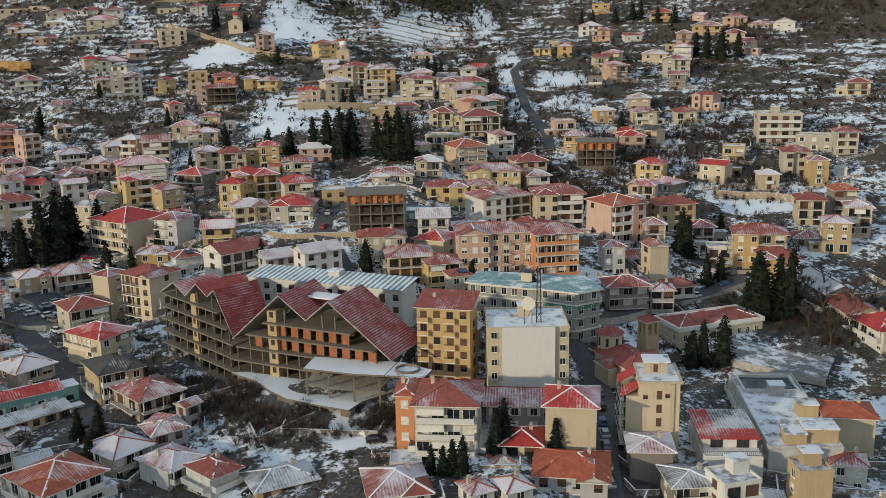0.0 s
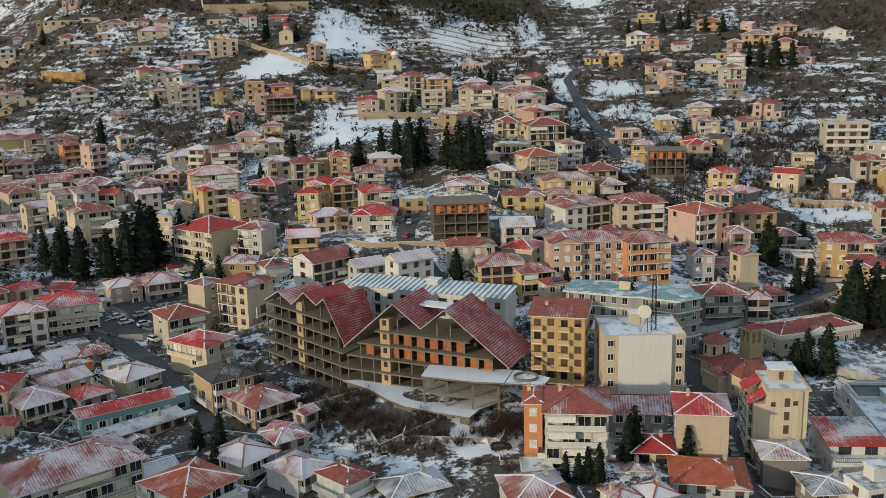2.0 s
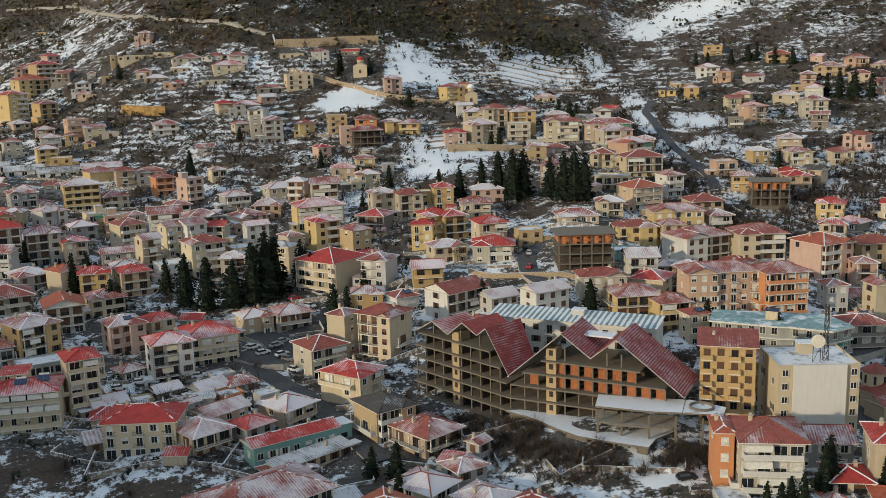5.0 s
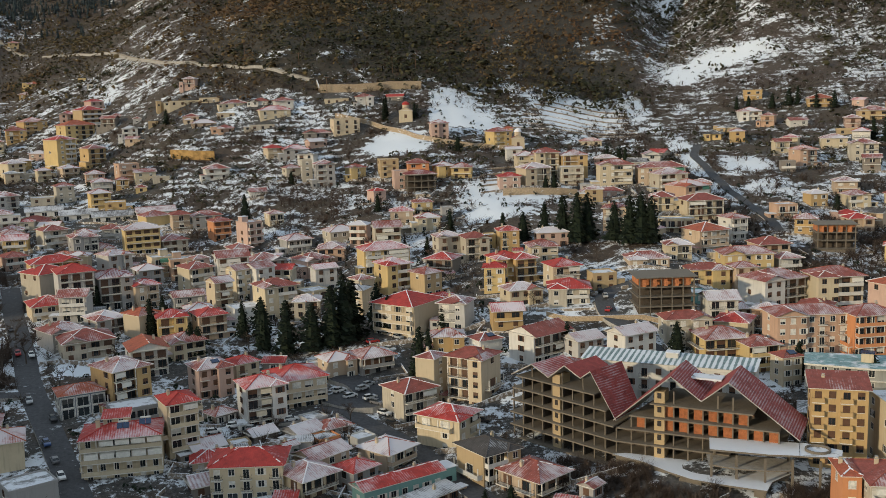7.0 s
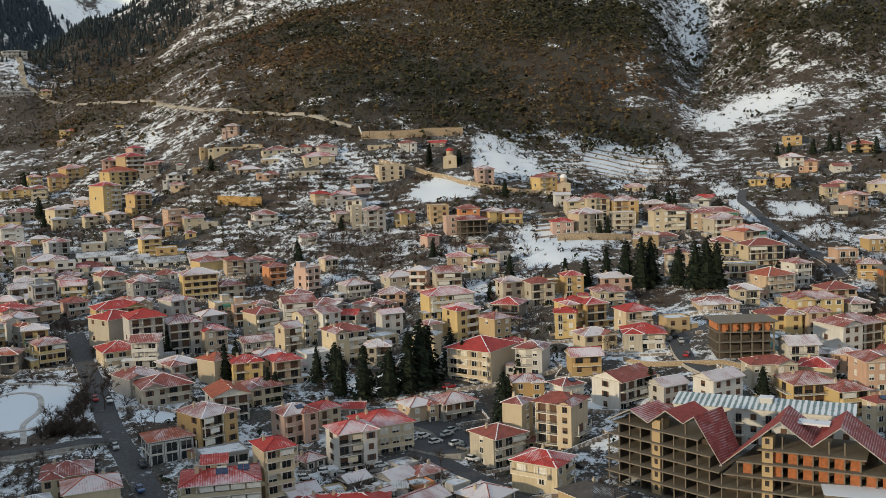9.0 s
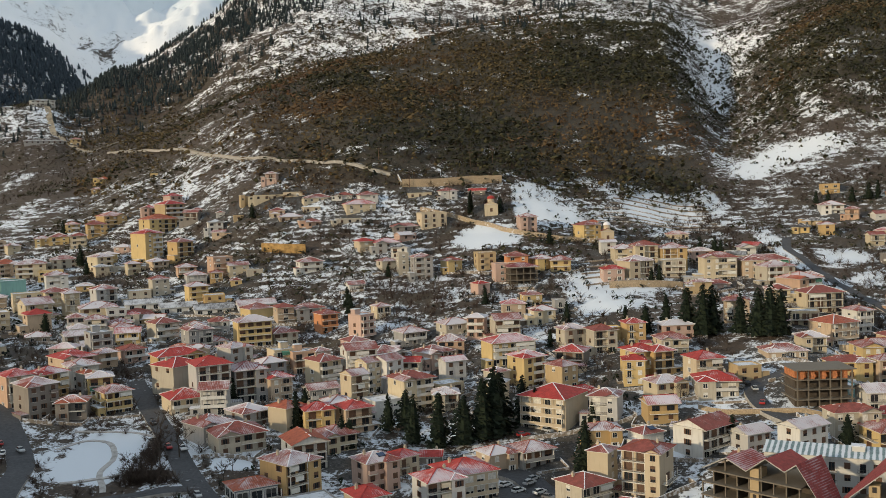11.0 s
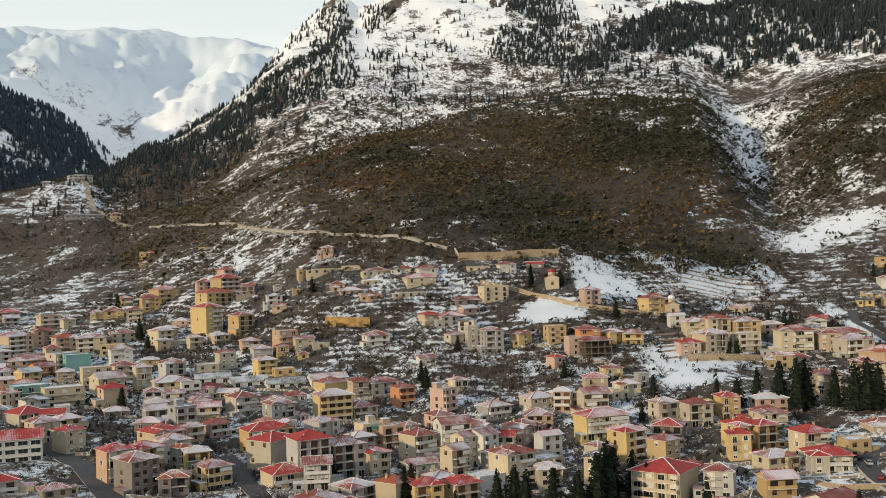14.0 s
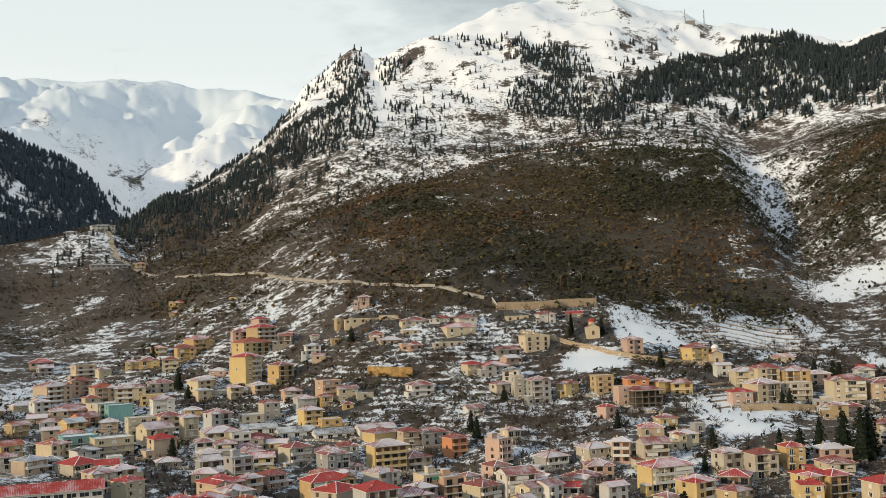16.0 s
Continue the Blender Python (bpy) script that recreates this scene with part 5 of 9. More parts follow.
house(-185.4, 212.9, -2.8, 40, 10.9, 9.1, 2, "grey", "flat", "tile", 1, "n", 2)
house(-141.8, 238.5, -0.3, 29, 4.9, 4.4, 1, "ochre", "flat", "tile", 1, "n", 2, storey=2.97)
house(-393.3, 679.9, 67.5, 24, 4.9, 4.7, 3, "yellow", "hip", "tile", 1, "b", 0)
house(-381.7, 684.3, 70.6, 43, 15.4, 14.8, 3, "yellow", "hip", "orange", 1, "b", 0)
house(-330.3, 603.0, 51.4, 52, 13.1, 14.1, 6, "yellow", "hip", "red", 0, "b", 0)
house(-306.3, 592.9, 52.1, 46, 10.9, 11.8, 4, "yellow", "hip", "tile", 1, "b", 0)
house(-336.5, 646.2, 65.1, 41, 19.5, 16.0, 4, "yellow", "hip", "orange", 0, "b", 0)
house(-332.0, 658.4, 71.6, 46, 14.4, 13.9, 5, "ochre", "hip", "red", 0, "b", 0)
house(-348.0, 664.9, 72.3, 22, 10.9, 10.5, 4, "pink", "hip", "red", 0, "w", 0)
house(-339.2, 690.4, 83.1, 50, 9.5, 9.2, 3, "pink", "hip", "red", 0, "w", 0)
house(-355.9, 592.5, 47.4, 50, 11.1, 10.6, 3, "cream", "hip", "tile", 2, "b", 0)
house(-317.1, 580.1, 47.4, 42, 9.5, 9.1, 2, "beige", "hip", "tile", 2, "w", 0)
house(-293.7, 559.5, 45.0, 26, 10.3, 8.6, 2, "pink", "hip", "tile", 2, "b", 0)
house(-270.6, 546.4, 44.7, 34, 11.1, 10.6, 4, "pink", "flat", "tile", 1, "b", 0)
house(-271.2, 539.7, 42.8, 19, 6.9, 7.0, 2, "yellow", "hip", "tile", 1, "b", 0)
house(-300.8, 531.5, 37.7, 32, 9.2, 8.8, 3, "cream", "hip", "tile", 2, "w", 0)
house(-260.3, 544.3, 46.2, 28, 11.1, 8.0, 2, "cream", "gable", "tile", 2, "w", 0)
house(-250.2, 541.4, 46.6, 17, 9.0, 8.0, 1, "cream", "flat", "tile", 1, "w", 0)
house(-258.1, 530.6, 41.9, 18, 5.9, 6.0, 1, "yellow", "hip", "tile", 1, "w", 0)
house(-258.1, 631.6, 87.4, 15, 20.7, 9.9, 1, "cream", "flat", "tile", 1, "w", 0)
house(-291.9, 635.6, 77.3, 18, 5.2, 5.4, 1, "white", "hip", "tile", 1, "w", 0)
house(-313.6, 659.0, 79.3, 19, 7.2, 7.4, 1, "pink", "hip", "tile", 1, "w", 0)
house(-275.7, 616.6, 75.2, 17, 6.1, 6.2, 1, "ochre", "flat", "tile", 1, "w", 0)
house(-249.7, 602.6, 76.2, 15, 5.6, 5.7, 1, "beige", "hip", "tile", 2, "w", 0)
house(-493.9, 685.2, 61.1, 25, 16.1, 11.6, 2, "pink", "hip", "red", 1, "b", 0)
house(-484.2, 668.4, 57.7, 35, 9.3, 9.5, 2, "grey", "gable", "tile", 2, "w", 0)
house(-453.9, 659.5, 55.9, 38, 13.2, 12.7, 3, "beige", "flat", "tile", 1, "b", 0)
house(-437.5, 652.4, 56.1, 37, 8.7, 8.4, 2, "cream", "hip", "tile", 2, "w", 0)
house(-420.8, 661.0, 60.1, 21, 9.2, 9.4, 2, "yellow", "hip", "tile", 2, "s", 0)
house(-411.7, 689.4, 68.4, 29, 9.6, 9.2, 2, "yellow", "hip", "orange", 1, "w", 0)
house(-409.8, 662.8, 60.9, 20, 12.9, 13.2, 2, "yellow", "hip", "tile", 1, "w", 0)
house(-390.9, 648.8, 58.6, 19, 10.2, 10.4, 3, "cream", "hip", "tile", 1, "b", 0)
house(-388.3, 673.2, 65.2, 28, 12.6, 12.8, 3, "yellow", "hip", "tile", 1, "b", 0)
house(-450.3, 600.5, 43.2, 55, 15.8, 16.0, 4, "beige", "hip", "tile", 1, "w", 0)
house(-441.5, 622.2, 47.7, 33, 12.4, 11.9, 3, "pink", "hip", "tile", 1, "b", 0)
house(-418.7, 601.6, 44.3, 37, 13.5, 12.9, 3, "beige", "hip", "orange", 1, "b", 0)
house(-398.4, 591.9, 44.4, 21, 17.5, 12.6, 3, "cream", "hip", "tile", 2, "b", 0)
house(-384.0, 606.3, 48.7, 24, 15.5, 11.2, 2, "cream", "hip", "tile", 1, "w", 0)
house(-341.3, 585.3, 47.1, 16, 8.2, 8.3, 1, "cream", "flat", "tile", 1, "w", 0)
house(-379.2, 575.1, 43.7, 20, 13.9, 8.3, 2, "yellow", "flat", "tile", 1, "b", 0)
house(-365.4, 549.5, 40.2, 29, 11.7, 9.8, 3, "white", "hip", "tile", 2, "b", 0)
house(-442.1, 565.2, 39.4, 40, 9.5, 9.1, 3, "white", "hip", "tile", 2, "b", 0)
house(-420.8, 556.5, 38.0, 24, 21.8, 15.7, 2, "beige", "hip", "tile", 1, "b", 0)
house(-403.3, 532.9, 35.9, 48, 10.8, 10.4, 2, "orange", "gable", "tile", 1, "w", 0)
house(-400.6, 553.5, 38.2, 47, 13.2, 14.3, 3, "cream", "flat", "tile", 1, "w", 0)
house(-388.2, 544.1, 37.9, 32, 13.2, 11.1, 3, "teal", "flat", "tile", 1, "n", 0)
house(-362.4, 506.3, 34.1, 31, 15.4, 9.2, 3, "cream", "flat", "tile", 1, "b", 0)
house(-348.9, 508.3, 34.5, 34, 11.4, 10.9, 3, "cream", "hip", "tile", 1, "b", 0)
house(-332.8, 489.4, 32.3, 33, 7.6, 8.2, 4, "cream", "hip", "tile", 2, "b", 0)
house(-324.5, 512.2, 34.9, 37, 11.3, 10.9, 3, "white", "hip", "tile", 2, "b", 0)
house(-382.8, 515.3, 34.6, 22, 8.7, 8.0, 2, "beige", "hip", "tile", 2, "w", 0)
house(-379.6, 464.8, 30.1, 34, 15.3, 12.9, 3, "teal", "flat", "tile", 1, "b", 0)
house(-361.8, 461.5, 29.2, 32, 17.8, 12.8, 3, "cream", "flat", "tile", 1, "b", 0)
house(-383.6, 446.6, 28.9, 55, 10.5, 11.3, 3, "beige", "hip", "orange", 1, "s", 1)
house(-336.9, 458.8, 28.6, 35, 10.7, 11.6, 3, "beige", "hip", "red", 0, "n", 1)
house(-348.3, 482.8, 31.1, 40, 13.0, 14.0, 3, "cream", "gable", "tile", 1, "b", 0)
house(-312.4, 472.0, 29.6, 25, 17.2, 12.4, 3, "cream", "hip", "tile", 2, "b", 0)
house(-314.2, 450.0, 27.6, 18, 8.1, 8.0, 3, "white", "hip", "tile", 1, "b", 1)
house(-303.7, 446.6, 26.9, 21, 9.5, 8.0, 3, "white", "hip", "tile", 1, "b", 1)
house(-362.4, 422.7, 26.1, 54, 13.5, 14.5, 2, "cream", "hip", "red", 0, "w", 1)
house(-341.6, 392.9, 23.3, 43, 10.9, 10.5, 3, "beige", "hip", "tile", 1, "b", 1)
house(-325.2, 379.4, 21.6, 57, 8.8, 9.5, 3, "cream", "hip", "red", 0, "s", 1)
house(-350.2, 433.4, 26.9, 27, 6.1, 6.6, 2, "white", "flat", "tile", 1, "n", 1)
house(-309.9, 441.0, 26.6, 27, 8.8, 8.4, 2, "cream", "hip", "tile", 2, "w", 1)
house(-306.5, 427.8, 25.1, 32, 9.4, 8.0, 2, "grey", "gable", "tile", 2, "w", 1)
house(-294.6, 452.7, 27.2, 25, 9.5, 9.1, 2, "beige", "hip", "tile", 2, "b", 1)
house(-288.7, 409.4, 22.5, 36, 9.2, 9.9, 4, "grey", "flat", "tile", 1, "b", 1)
house(-294.3, 468.5, 29.0, 15, 6.6, 6.7, 2, "cream", "hip", "red", 1, "s", 0)
house(-292.9, 340.8, 17.3, 44, 9.5, 9.2, 4, "pink", "hip", "red", 1, "b", 1)
house(-282.1, 332.4, 15.4, 46, 11.1, 12.0, 4, "stone", "hip", "tile", 1, "s", 1)
house(-289.5, 382.2, 19.9, 47, 13.4, 12.9, 3, "beige", "hip", "red", 0, "b", 1)
house(-281.0, 370.1, 18.5, 36, 11.1, 10.6, 3, "white", "hip", "tile", 2, "b", 1)
house(-274.5, 357.7, 17.4, 51, 4.8, 5.2, 3, "grey", "hip", "orange", 0, "b", 1)
house(-257.6, 340.0, 14.0, 40, 9.8, 9.6, 3, "yellow", "hip", "tile", 1, "b", 2)
house(-325.3, 322.4, 17.0, 35, 10.2, 8.0, 2, "white", "hip", "red", 0, "w", 1)
house(-529.5, 884.6, 108.1, 22, 7.4, 7.6, 1, "yellow", "hip", "orange", 1, "w", 0)
house(-435.2, 819.2, 105.4, 18, 10.1, 10.3, 1, "yellow", "hip", "orange", 1, "w", 0)
house(-430.0, 790.8, 96.7, 18, 9.7, 9.9, 1, "yellow", "hip", "orange", 1, "w", 0)
house(-381.4, 783.7, 107.5, 15, 5.7, 5.8, 1, "yellow", "flat", "tile", 1, "w", 0)
house(-367.4, 761.9, 102.3, 14, 4.3, 4.3, 1, "cream", "flat", "tile", 1, "w", 0)
house(-598.9, 893.2, 101.8, 25, 12.5, 8.0, 1, "cream", "flat", "tile", 1, "b", 0)
house(-528.2, 993.8, 144.2, 20, 12.2, 8.8, 2, "ochre", "flat", "tile", 1, "b", 0)
house(-602.4, 1060.1, 158.8, 22, 32.5, 15.6, 1, "white", "flat", "tile", 1, "b", 0)
house(-243.3, 632.1, 88.8, 7, 12.3, 8.9, 1, "beige", "flat", "tile", 1, "w", 0)
house(-208.9, 622.0, 86.0, 4, 10.3, 10.6, 1, "white", "hip", "tile", 1, "w", 0)
house(-249.0, 607.5, 77.9, 7, 9.5, 9.6, 1, "beige", "hip", "tile", 1, "w", 0)
house(-124.9, 622.0, 86.2, -4, 10.3, 8.0, 1, "stone", "gable", "red", 0, "w", 0)
house(-56.7, 592.2, 65.5, -10, 6.5, 6.7, 1, "yellow", "hip", "orange", 1, "w", 0)
house(-106.7, 504.4, 46.6, 8, 10.4, 10.0, 3, "orange", "hip", "tile", 1, "b", 0)
house(-84.1, 501.9, 47.1, -4, 10.4, 10.0, 2, "yellow", "hip", "tile", 2, "b", 0)
house(24.1, 179.5, -0.6, -9, 9.5, 10.2, 5, "beige", "hip", "red", 0, "n", 2, storey=2.73)
house(14.3, 192.9, -0.7, -6, 11.5, 9.7, 3, "grey", "gable", "tile", 2, "w", 2, storey=2.85)
house(-93.3, 270.6, 1.6, -30, 6.2, 7.0, 5, "cream", "hip", "tile", 1, "n", 2, storey=2.85)
house(-81.0, 268.3, 2.2, -31, 11.6, 9.2, 5, "beige", "hip", "tile", 1, "b", 2, storey=2.90)
house(-61.5, 286.4, 9.8, 41, 14.6, 10.5, 3, "white", "gable", "tile", 1, "w", 2)
house(-48.7, 283.1, 11.1, 29, 9.0, 8.0, 2, "white", "gable", "tile", 1, "w", 2)
house(-35.6, 275.9, 11.4, 31, 11.3, 8.2, 3, "white", "gable", "tile", 1, "w", 2)

# ---- the unfinished hotel: two wings that meet at a blunt corner ----
def unfinished_hotel():
    ox, oy = -48.0, 220.5
    h = thing("hotel", ox, oy, 0, 0, "unfinished concrete hotel shell with zigzag wine-red roofs", "building")
    BUILT.extend([(-60, 238, 14), (-48, 232, 14), (-36, 224, 14), (-22, 216, 14), (-35, 208, 9), (-22, 202, 9), (-10, 206, 9)])
    L, R = Vector((-0.695, 0.719)), Vector((0.906, -0.423))
    NL, NR = Vector((0.719, 0.695)), Vector((0.423, 0.906))
    B = (NL + NR).normalized() / math.cos(math.acos(min(1, NL.dot(NR))) / 2)
    conc = [WALLS["concrete"]]
    # inner walls near-black: shade inside the open floors is put into their colour
    dim = [plain("shell_back_shade", (0.07, 0.055, 0.042), 0.95, 0, 0.4, 0.5)]
    levels = [(-2.0, 26, 4), (1.3, 33.5, 6), (4.6, 33.5, 26), (7.9, 33.5, 26), (11.2, 33, 37.5), (14.5, 32.5, 36.5), (17.8, 31, 31)]
    for z, vl, ur in levels:
        out, D = 1.3, 13.0
        if z < 11:
            rings = [[L * vl - NL * out, -B * out, R * ur - NR * out, R * ur + NR * D, B * D, L * vl + NL * D]]
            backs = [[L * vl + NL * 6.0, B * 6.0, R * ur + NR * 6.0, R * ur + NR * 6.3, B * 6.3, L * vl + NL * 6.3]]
        else:
            v0, u0 = {11.2: (0.3, 0.3), 14.5: (2.4, 3.2), 17.8: (5.8, 8.0)}[z]
            rings = [[L * vl - NL * out, L * v0 - NL * out, L * v0 + B * D, L * vl + NL * D], [R * u0 - NR * out, R * ur - NR * out, R * ur + NR * D, R * u0 + B * D]]
            if z > 17:
                backs = []
            else:
                v0, u0 = v0 + 3.2, u0 + 4.4
                backs = [[L * vl + NL * 6.0, L * v0 + B * 6.0, L * v0 + B * 6.3, L * vl + NL * 6.3], [R * u0 + B * 6.0, R * ur * 0.9 + NR * 6.0, R * ur * 0.9 + NR * 6.3, R * u0 + B * 6.3]]
        for ring in rings:
            s = Shape()
            s.prism([tuple(p) for p in ring], z - 0.32, z)
            piece("floor_slab", s.mesh("floor_slab", conc), h)
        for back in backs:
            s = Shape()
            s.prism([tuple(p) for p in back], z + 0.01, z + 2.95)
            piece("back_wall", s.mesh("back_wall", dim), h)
    post = Shape()
    post.box(-0.15, -0.15, 0, 0.15, 0.15, 2.97)
    post = post.mesh("column", conc)
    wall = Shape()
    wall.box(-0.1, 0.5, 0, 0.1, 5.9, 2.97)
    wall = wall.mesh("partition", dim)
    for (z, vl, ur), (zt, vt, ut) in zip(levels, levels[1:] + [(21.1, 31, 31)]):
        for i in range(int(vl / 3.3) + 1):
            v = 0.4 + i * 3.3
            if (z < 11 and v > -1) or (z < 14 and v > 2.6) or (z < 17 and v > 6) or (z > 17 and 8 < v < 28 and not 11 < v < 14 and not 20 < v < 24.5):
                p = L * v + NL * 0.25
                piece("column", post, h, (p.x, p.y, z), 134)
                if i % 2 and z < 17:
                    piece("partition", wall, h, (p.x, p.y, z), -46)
        if z > 3:
            for i in range(1, int(min(ur, ut if z > 10 else ur) / 3.3) + 1):
                if i * 3.3 < {11.2: 2.6, 14.5: 7.0, 17.8: 11.5}.get(z, 0) or (z > 17 and (15 < i * 3.3 < 23 or i * 3.3 > 27)):
                    continue
                p = R * (i * 3.3) + NR * 0.3
                piece("column", post, h, (p.x, p.y, z), -25)
    # hollow-brick infill on two floors, with the door openings left free
    brick = [plain("hollow_brick", (0.33, 0.115, 0.045), 0.9, 0, 0.35, 1.2)]
    pier = Shape()
    pier.box(-1.05, 0, 0, 1.05, 0.2, 2.95)
    pier = pier.mesh("brick_pier", brick)
    lintel = Shape()
    lintel.box(-0.6, 0, 2.3, 0.6, 0.2, 2.95)
    lintel = lintel.mesh("lintel", brick)
    for z, u1, u0 in ((11.2, 36, 3.0), (14.5, 31, 7.0)):
        i = 0
        while 2.2 + i * 3.3 < u1:
            u = 2.2 + i * 3.3
            if u > u0 and not 8.4 < u < 11.6:
                p = R * u + NR * 0.75
                piece("brick_pier", pier, h, (p.x, p.y, z), -25)
                if u + 1.65 < u1:
                    q = R * (u + 1.65) + NR * 0.75
                    piece("brick_lintel", lintel, h, (q.x, q.y, z), -25)
            i += 1
    # stair towers
    for base, along, inw, turn, z0, z1 in ((R * 10.0, R, NR, -25, 4.6, 20.5), (L * 18.5, L, NL, 134, -2.0, 20.0)):
        s = Shape()
        s.box(-1.2, 0.1 if turn < 0 else -4.0, z0, 1.2, 4.0 if turn < 0 else -0.1, z1, 0)
        p = base - inw * 0.35
        core = piece("stair_tower", s.mesh("stair_tower", [WALLS["ochre"]]), h, (p.x, p.y, 0), turn)
        for k in range(5):
            s = Shape()
            yy = (0.02, 0.14) if turn < 0 else (-0.14, -0.02)
            # dark slab that imitates the shade inside an unglazed opening
            s.box(-0.45, yy[0], z0 + 1.1 + 3.3 * k, 0.45, yy[1], z0 + 2.4 + 3.3 * k)
            piece("window", s.mesh("window", [DARK]), core)
    # folded roofs: ridge and valley lines run back from each front
    mats = [tiles("hotel_roof_tiles", (0.27, 0.042, 0.036), -0.12, 0.6, 0.42, 0.07), CONCRETE]
    for along, inw, deep, prof in ((R, NR, 14.0, [(-0.3, 12.7), (12.8, 24.4), (19.7, 19.4), (25.6, 24.3), (40.8, 12.9)]),
                                   (L, NL, 11.0, [(-0.3, 12.7), (7.0, 23.0), (10.0, 20.8), (15.0, 23.0), (20.2, 19.1), (25.8, 21.4), (32.7, 17.6)])):
        for i in range(len(prof) - 1):
            q = []
            for k in (i, i + 1):
                u, z = prof[k]
                back = B if k == 0 else inw
                f, g = along * u - (B if k == 0 else inw) * 1.3, along * u + back * deep
                q.append(((f.x, f.y, z), (g.x, g.y, z)))
            (a, d), (b, c) = q
            if along is L:
                a, b, c, d = b, a, d, c
            s = Shape()
            lift = lambda p, e: (p[0], p[1], p[2] + e)
            for tri in ((a, b, c), (a, c, d)):
                g = [((Vector(p) - Vector(a)).dot((Vector(b) - Vector(a)).normalized()), (Vector(p) - Vector(a)).dot((Vector(d) - Vector(a)).normalized())) for p in tri]
                s.face([lift(p, 0.3) for p in tri], 0, g)
                s.face(list(tri)[::-1], 1)
            for m, n in ((a, b), (b, c), (c, d), (d, a)):
                s.face([m, n, lift(n, 0.3), lift(m, 0.3)], 1)
            roof = piece("roof_panel", s.mesh("roof_panel", mats), h)
    s = Shape()
    lo, hi = R * 15.6 + NR * 6.5, R * 22.6 + NR * 6.5
    s.prism([tuple(p) for p in (lo, hi, hi + NR * 4, lo + NR * 4)], 22.3, 22.7)
    piece("roof_hatch", s.mesh("roof_hatch", [FLATROOF]), h)
    # terraces on the valley side
    def deck(name, pts, z, thick, top):
        s = Shape()
        s.prism([(x - ox, y - oy) for x, y in pts], z - thick, z, 0, 1)
        return piece(name, s.mesh(name, [WALLS["concrete"], top]), h)
    deck("terrace", ((-49.5, 219.2), (-43, 213.5), (-38.6, 207.2), (-34.4, 202.5), (-27.3, 198.6), (-20.4, 195.4), (-18, 200), (-12, 205), (-28, 212), (-46, 219.6)), 4.75, 0.4, SNOW)
    deck("canopy", ((-30.6, 203.3), (-19.2, 199.2), (-12.9, 198.1), (-10.5, 206), (-28.9, 210.6)), 11.3, 0.4, SNOW)
    deck("canopy", ((-12.8, 198.1), (-4.5, 196.7), (-2.8, 201.0), (-9.4, 206.2), (-10.4, 206)), 11.2, 0.35, FLATROOF)
    deck("terrace", ((-30.5, 204.2), (-25.8, 201.4), (-19.8, 199.8), (-14.0, 199.5), (-12.0, 206.0), (-29.5, 211.0)), 7.5, 0.3, CONCRETE)
    deck("wall", ((-36.9, 204.8), (-32.6, 202.1), (-31.0, 203.6), (-35.0, 206.6)), 4.2, 5.0, WALLS["ochre"])
    deck("wall", ((-22.4, 197.9), (-20.2, 197.1), (-19.4, 198.8), (-21.8, 199.6)), 4.2, 5.5, WALLS["ochre"])
    deck("wall", ((-48.5, 219.5), (-43, 214.6), (-39.2, 208.6), (-37, 210.5), (-42, 217), (-47, 220.5)), 4.2, 7.0, WALLS["concrete"])
    deck("wall", ((-33, 206), (-14, 203), (-13, 204), (-32, 207)), 4.2, 8.0, WALLS["concrete"])
    ring = Shape()
    n = 20
    for k in range(n):
        a, b = 2 * math.pi * k / n, 2 * math.pi * (k + 1) / n
        for r0, r1, z0, z1 in ((2.3, 2.7, 11.22, 11.7),):
            p = [(math.cos(t) * r - 8.0 - ox, math.sin(t) * r + 201.2 - oy) for t, r in ((a, r0), (a, r1), (b, r1), (b, r0))]
            ring.prism(p, z0, z1)
    piece("opening_rim", ring.mesh("opening_rim", conc), h)
    tall = Shape()
    tall.box(-0.22, -0.22, -14.5, 0.22, 0.22, -0.4)
    tall = tall.mesh("post", conc)
    for x, y, z in ((-30, 204, 10.6), (-25, 202.2, 10.6), (-19.5, 200, 10.6), (-14, 199, 10.6), (-8.5, 198, 10.4), (-5, 197.5, 10.4), (-3.6, 200.8, 10.4), (-28, 209.5, 10.6), (-13, 205, 10.6), (-40, 210.5, 4.6), (-37, 206.2, 4.6), (-27, 199.8, 4.6), (-44, 215.5, 4.6)):
        piece("post", tall, h, (x - ox, y - oy, z))


unfinished_hotel()

# ---- blocks and public buildings near it ----
house(0.7, 214.2, 0.5, -14, 12.0, 8.0, 7, "yellow", "shed", "tile", 1, "s", 2, storey=3.05, pitch=11)
house(0.5, 183.2, -0.3, -6, 12.0, 12.0, 4, "cream", "hip", "tile", 1, "b", 2, shut="white", storey=3.35)
house(-7.6, 186.2, -0.4, -6, 3.6, 9.0, 4, "orange", "hip", "orange", 1, "w", 2, shut="white", storey=3.35)
back_block = house(-29.5, 252.5, 4.4, -22.5, 45.0, 8.6, 4, "white", "flat", "dark", 2, "s", 1, storey=3.2)
sheet = Shape()
q = [(-22.9, -4.9), (22.9, -4.9), (22.9, 4.9), (-22.9, 4.9)]
sheet.face([(x, y, 14.0 + 0.1 * y) for x, y in q], 0)
sheet.face([(x, y, 13.9 + 0.1 * y) for x, y in q[::-1]], 1)
for (x0, y0), (x1, y1) in zip(q, q[1:] + q[:1]):
    sheet.face([(x0, y0, 13.9 + 0.1 * y0), (x1, y1, 13.9 + 0.1 * y1), (x1, y1, 14.0 + 0.1 * y1), (x0, y0, 14.0 + 0.1 * y0)], 1)
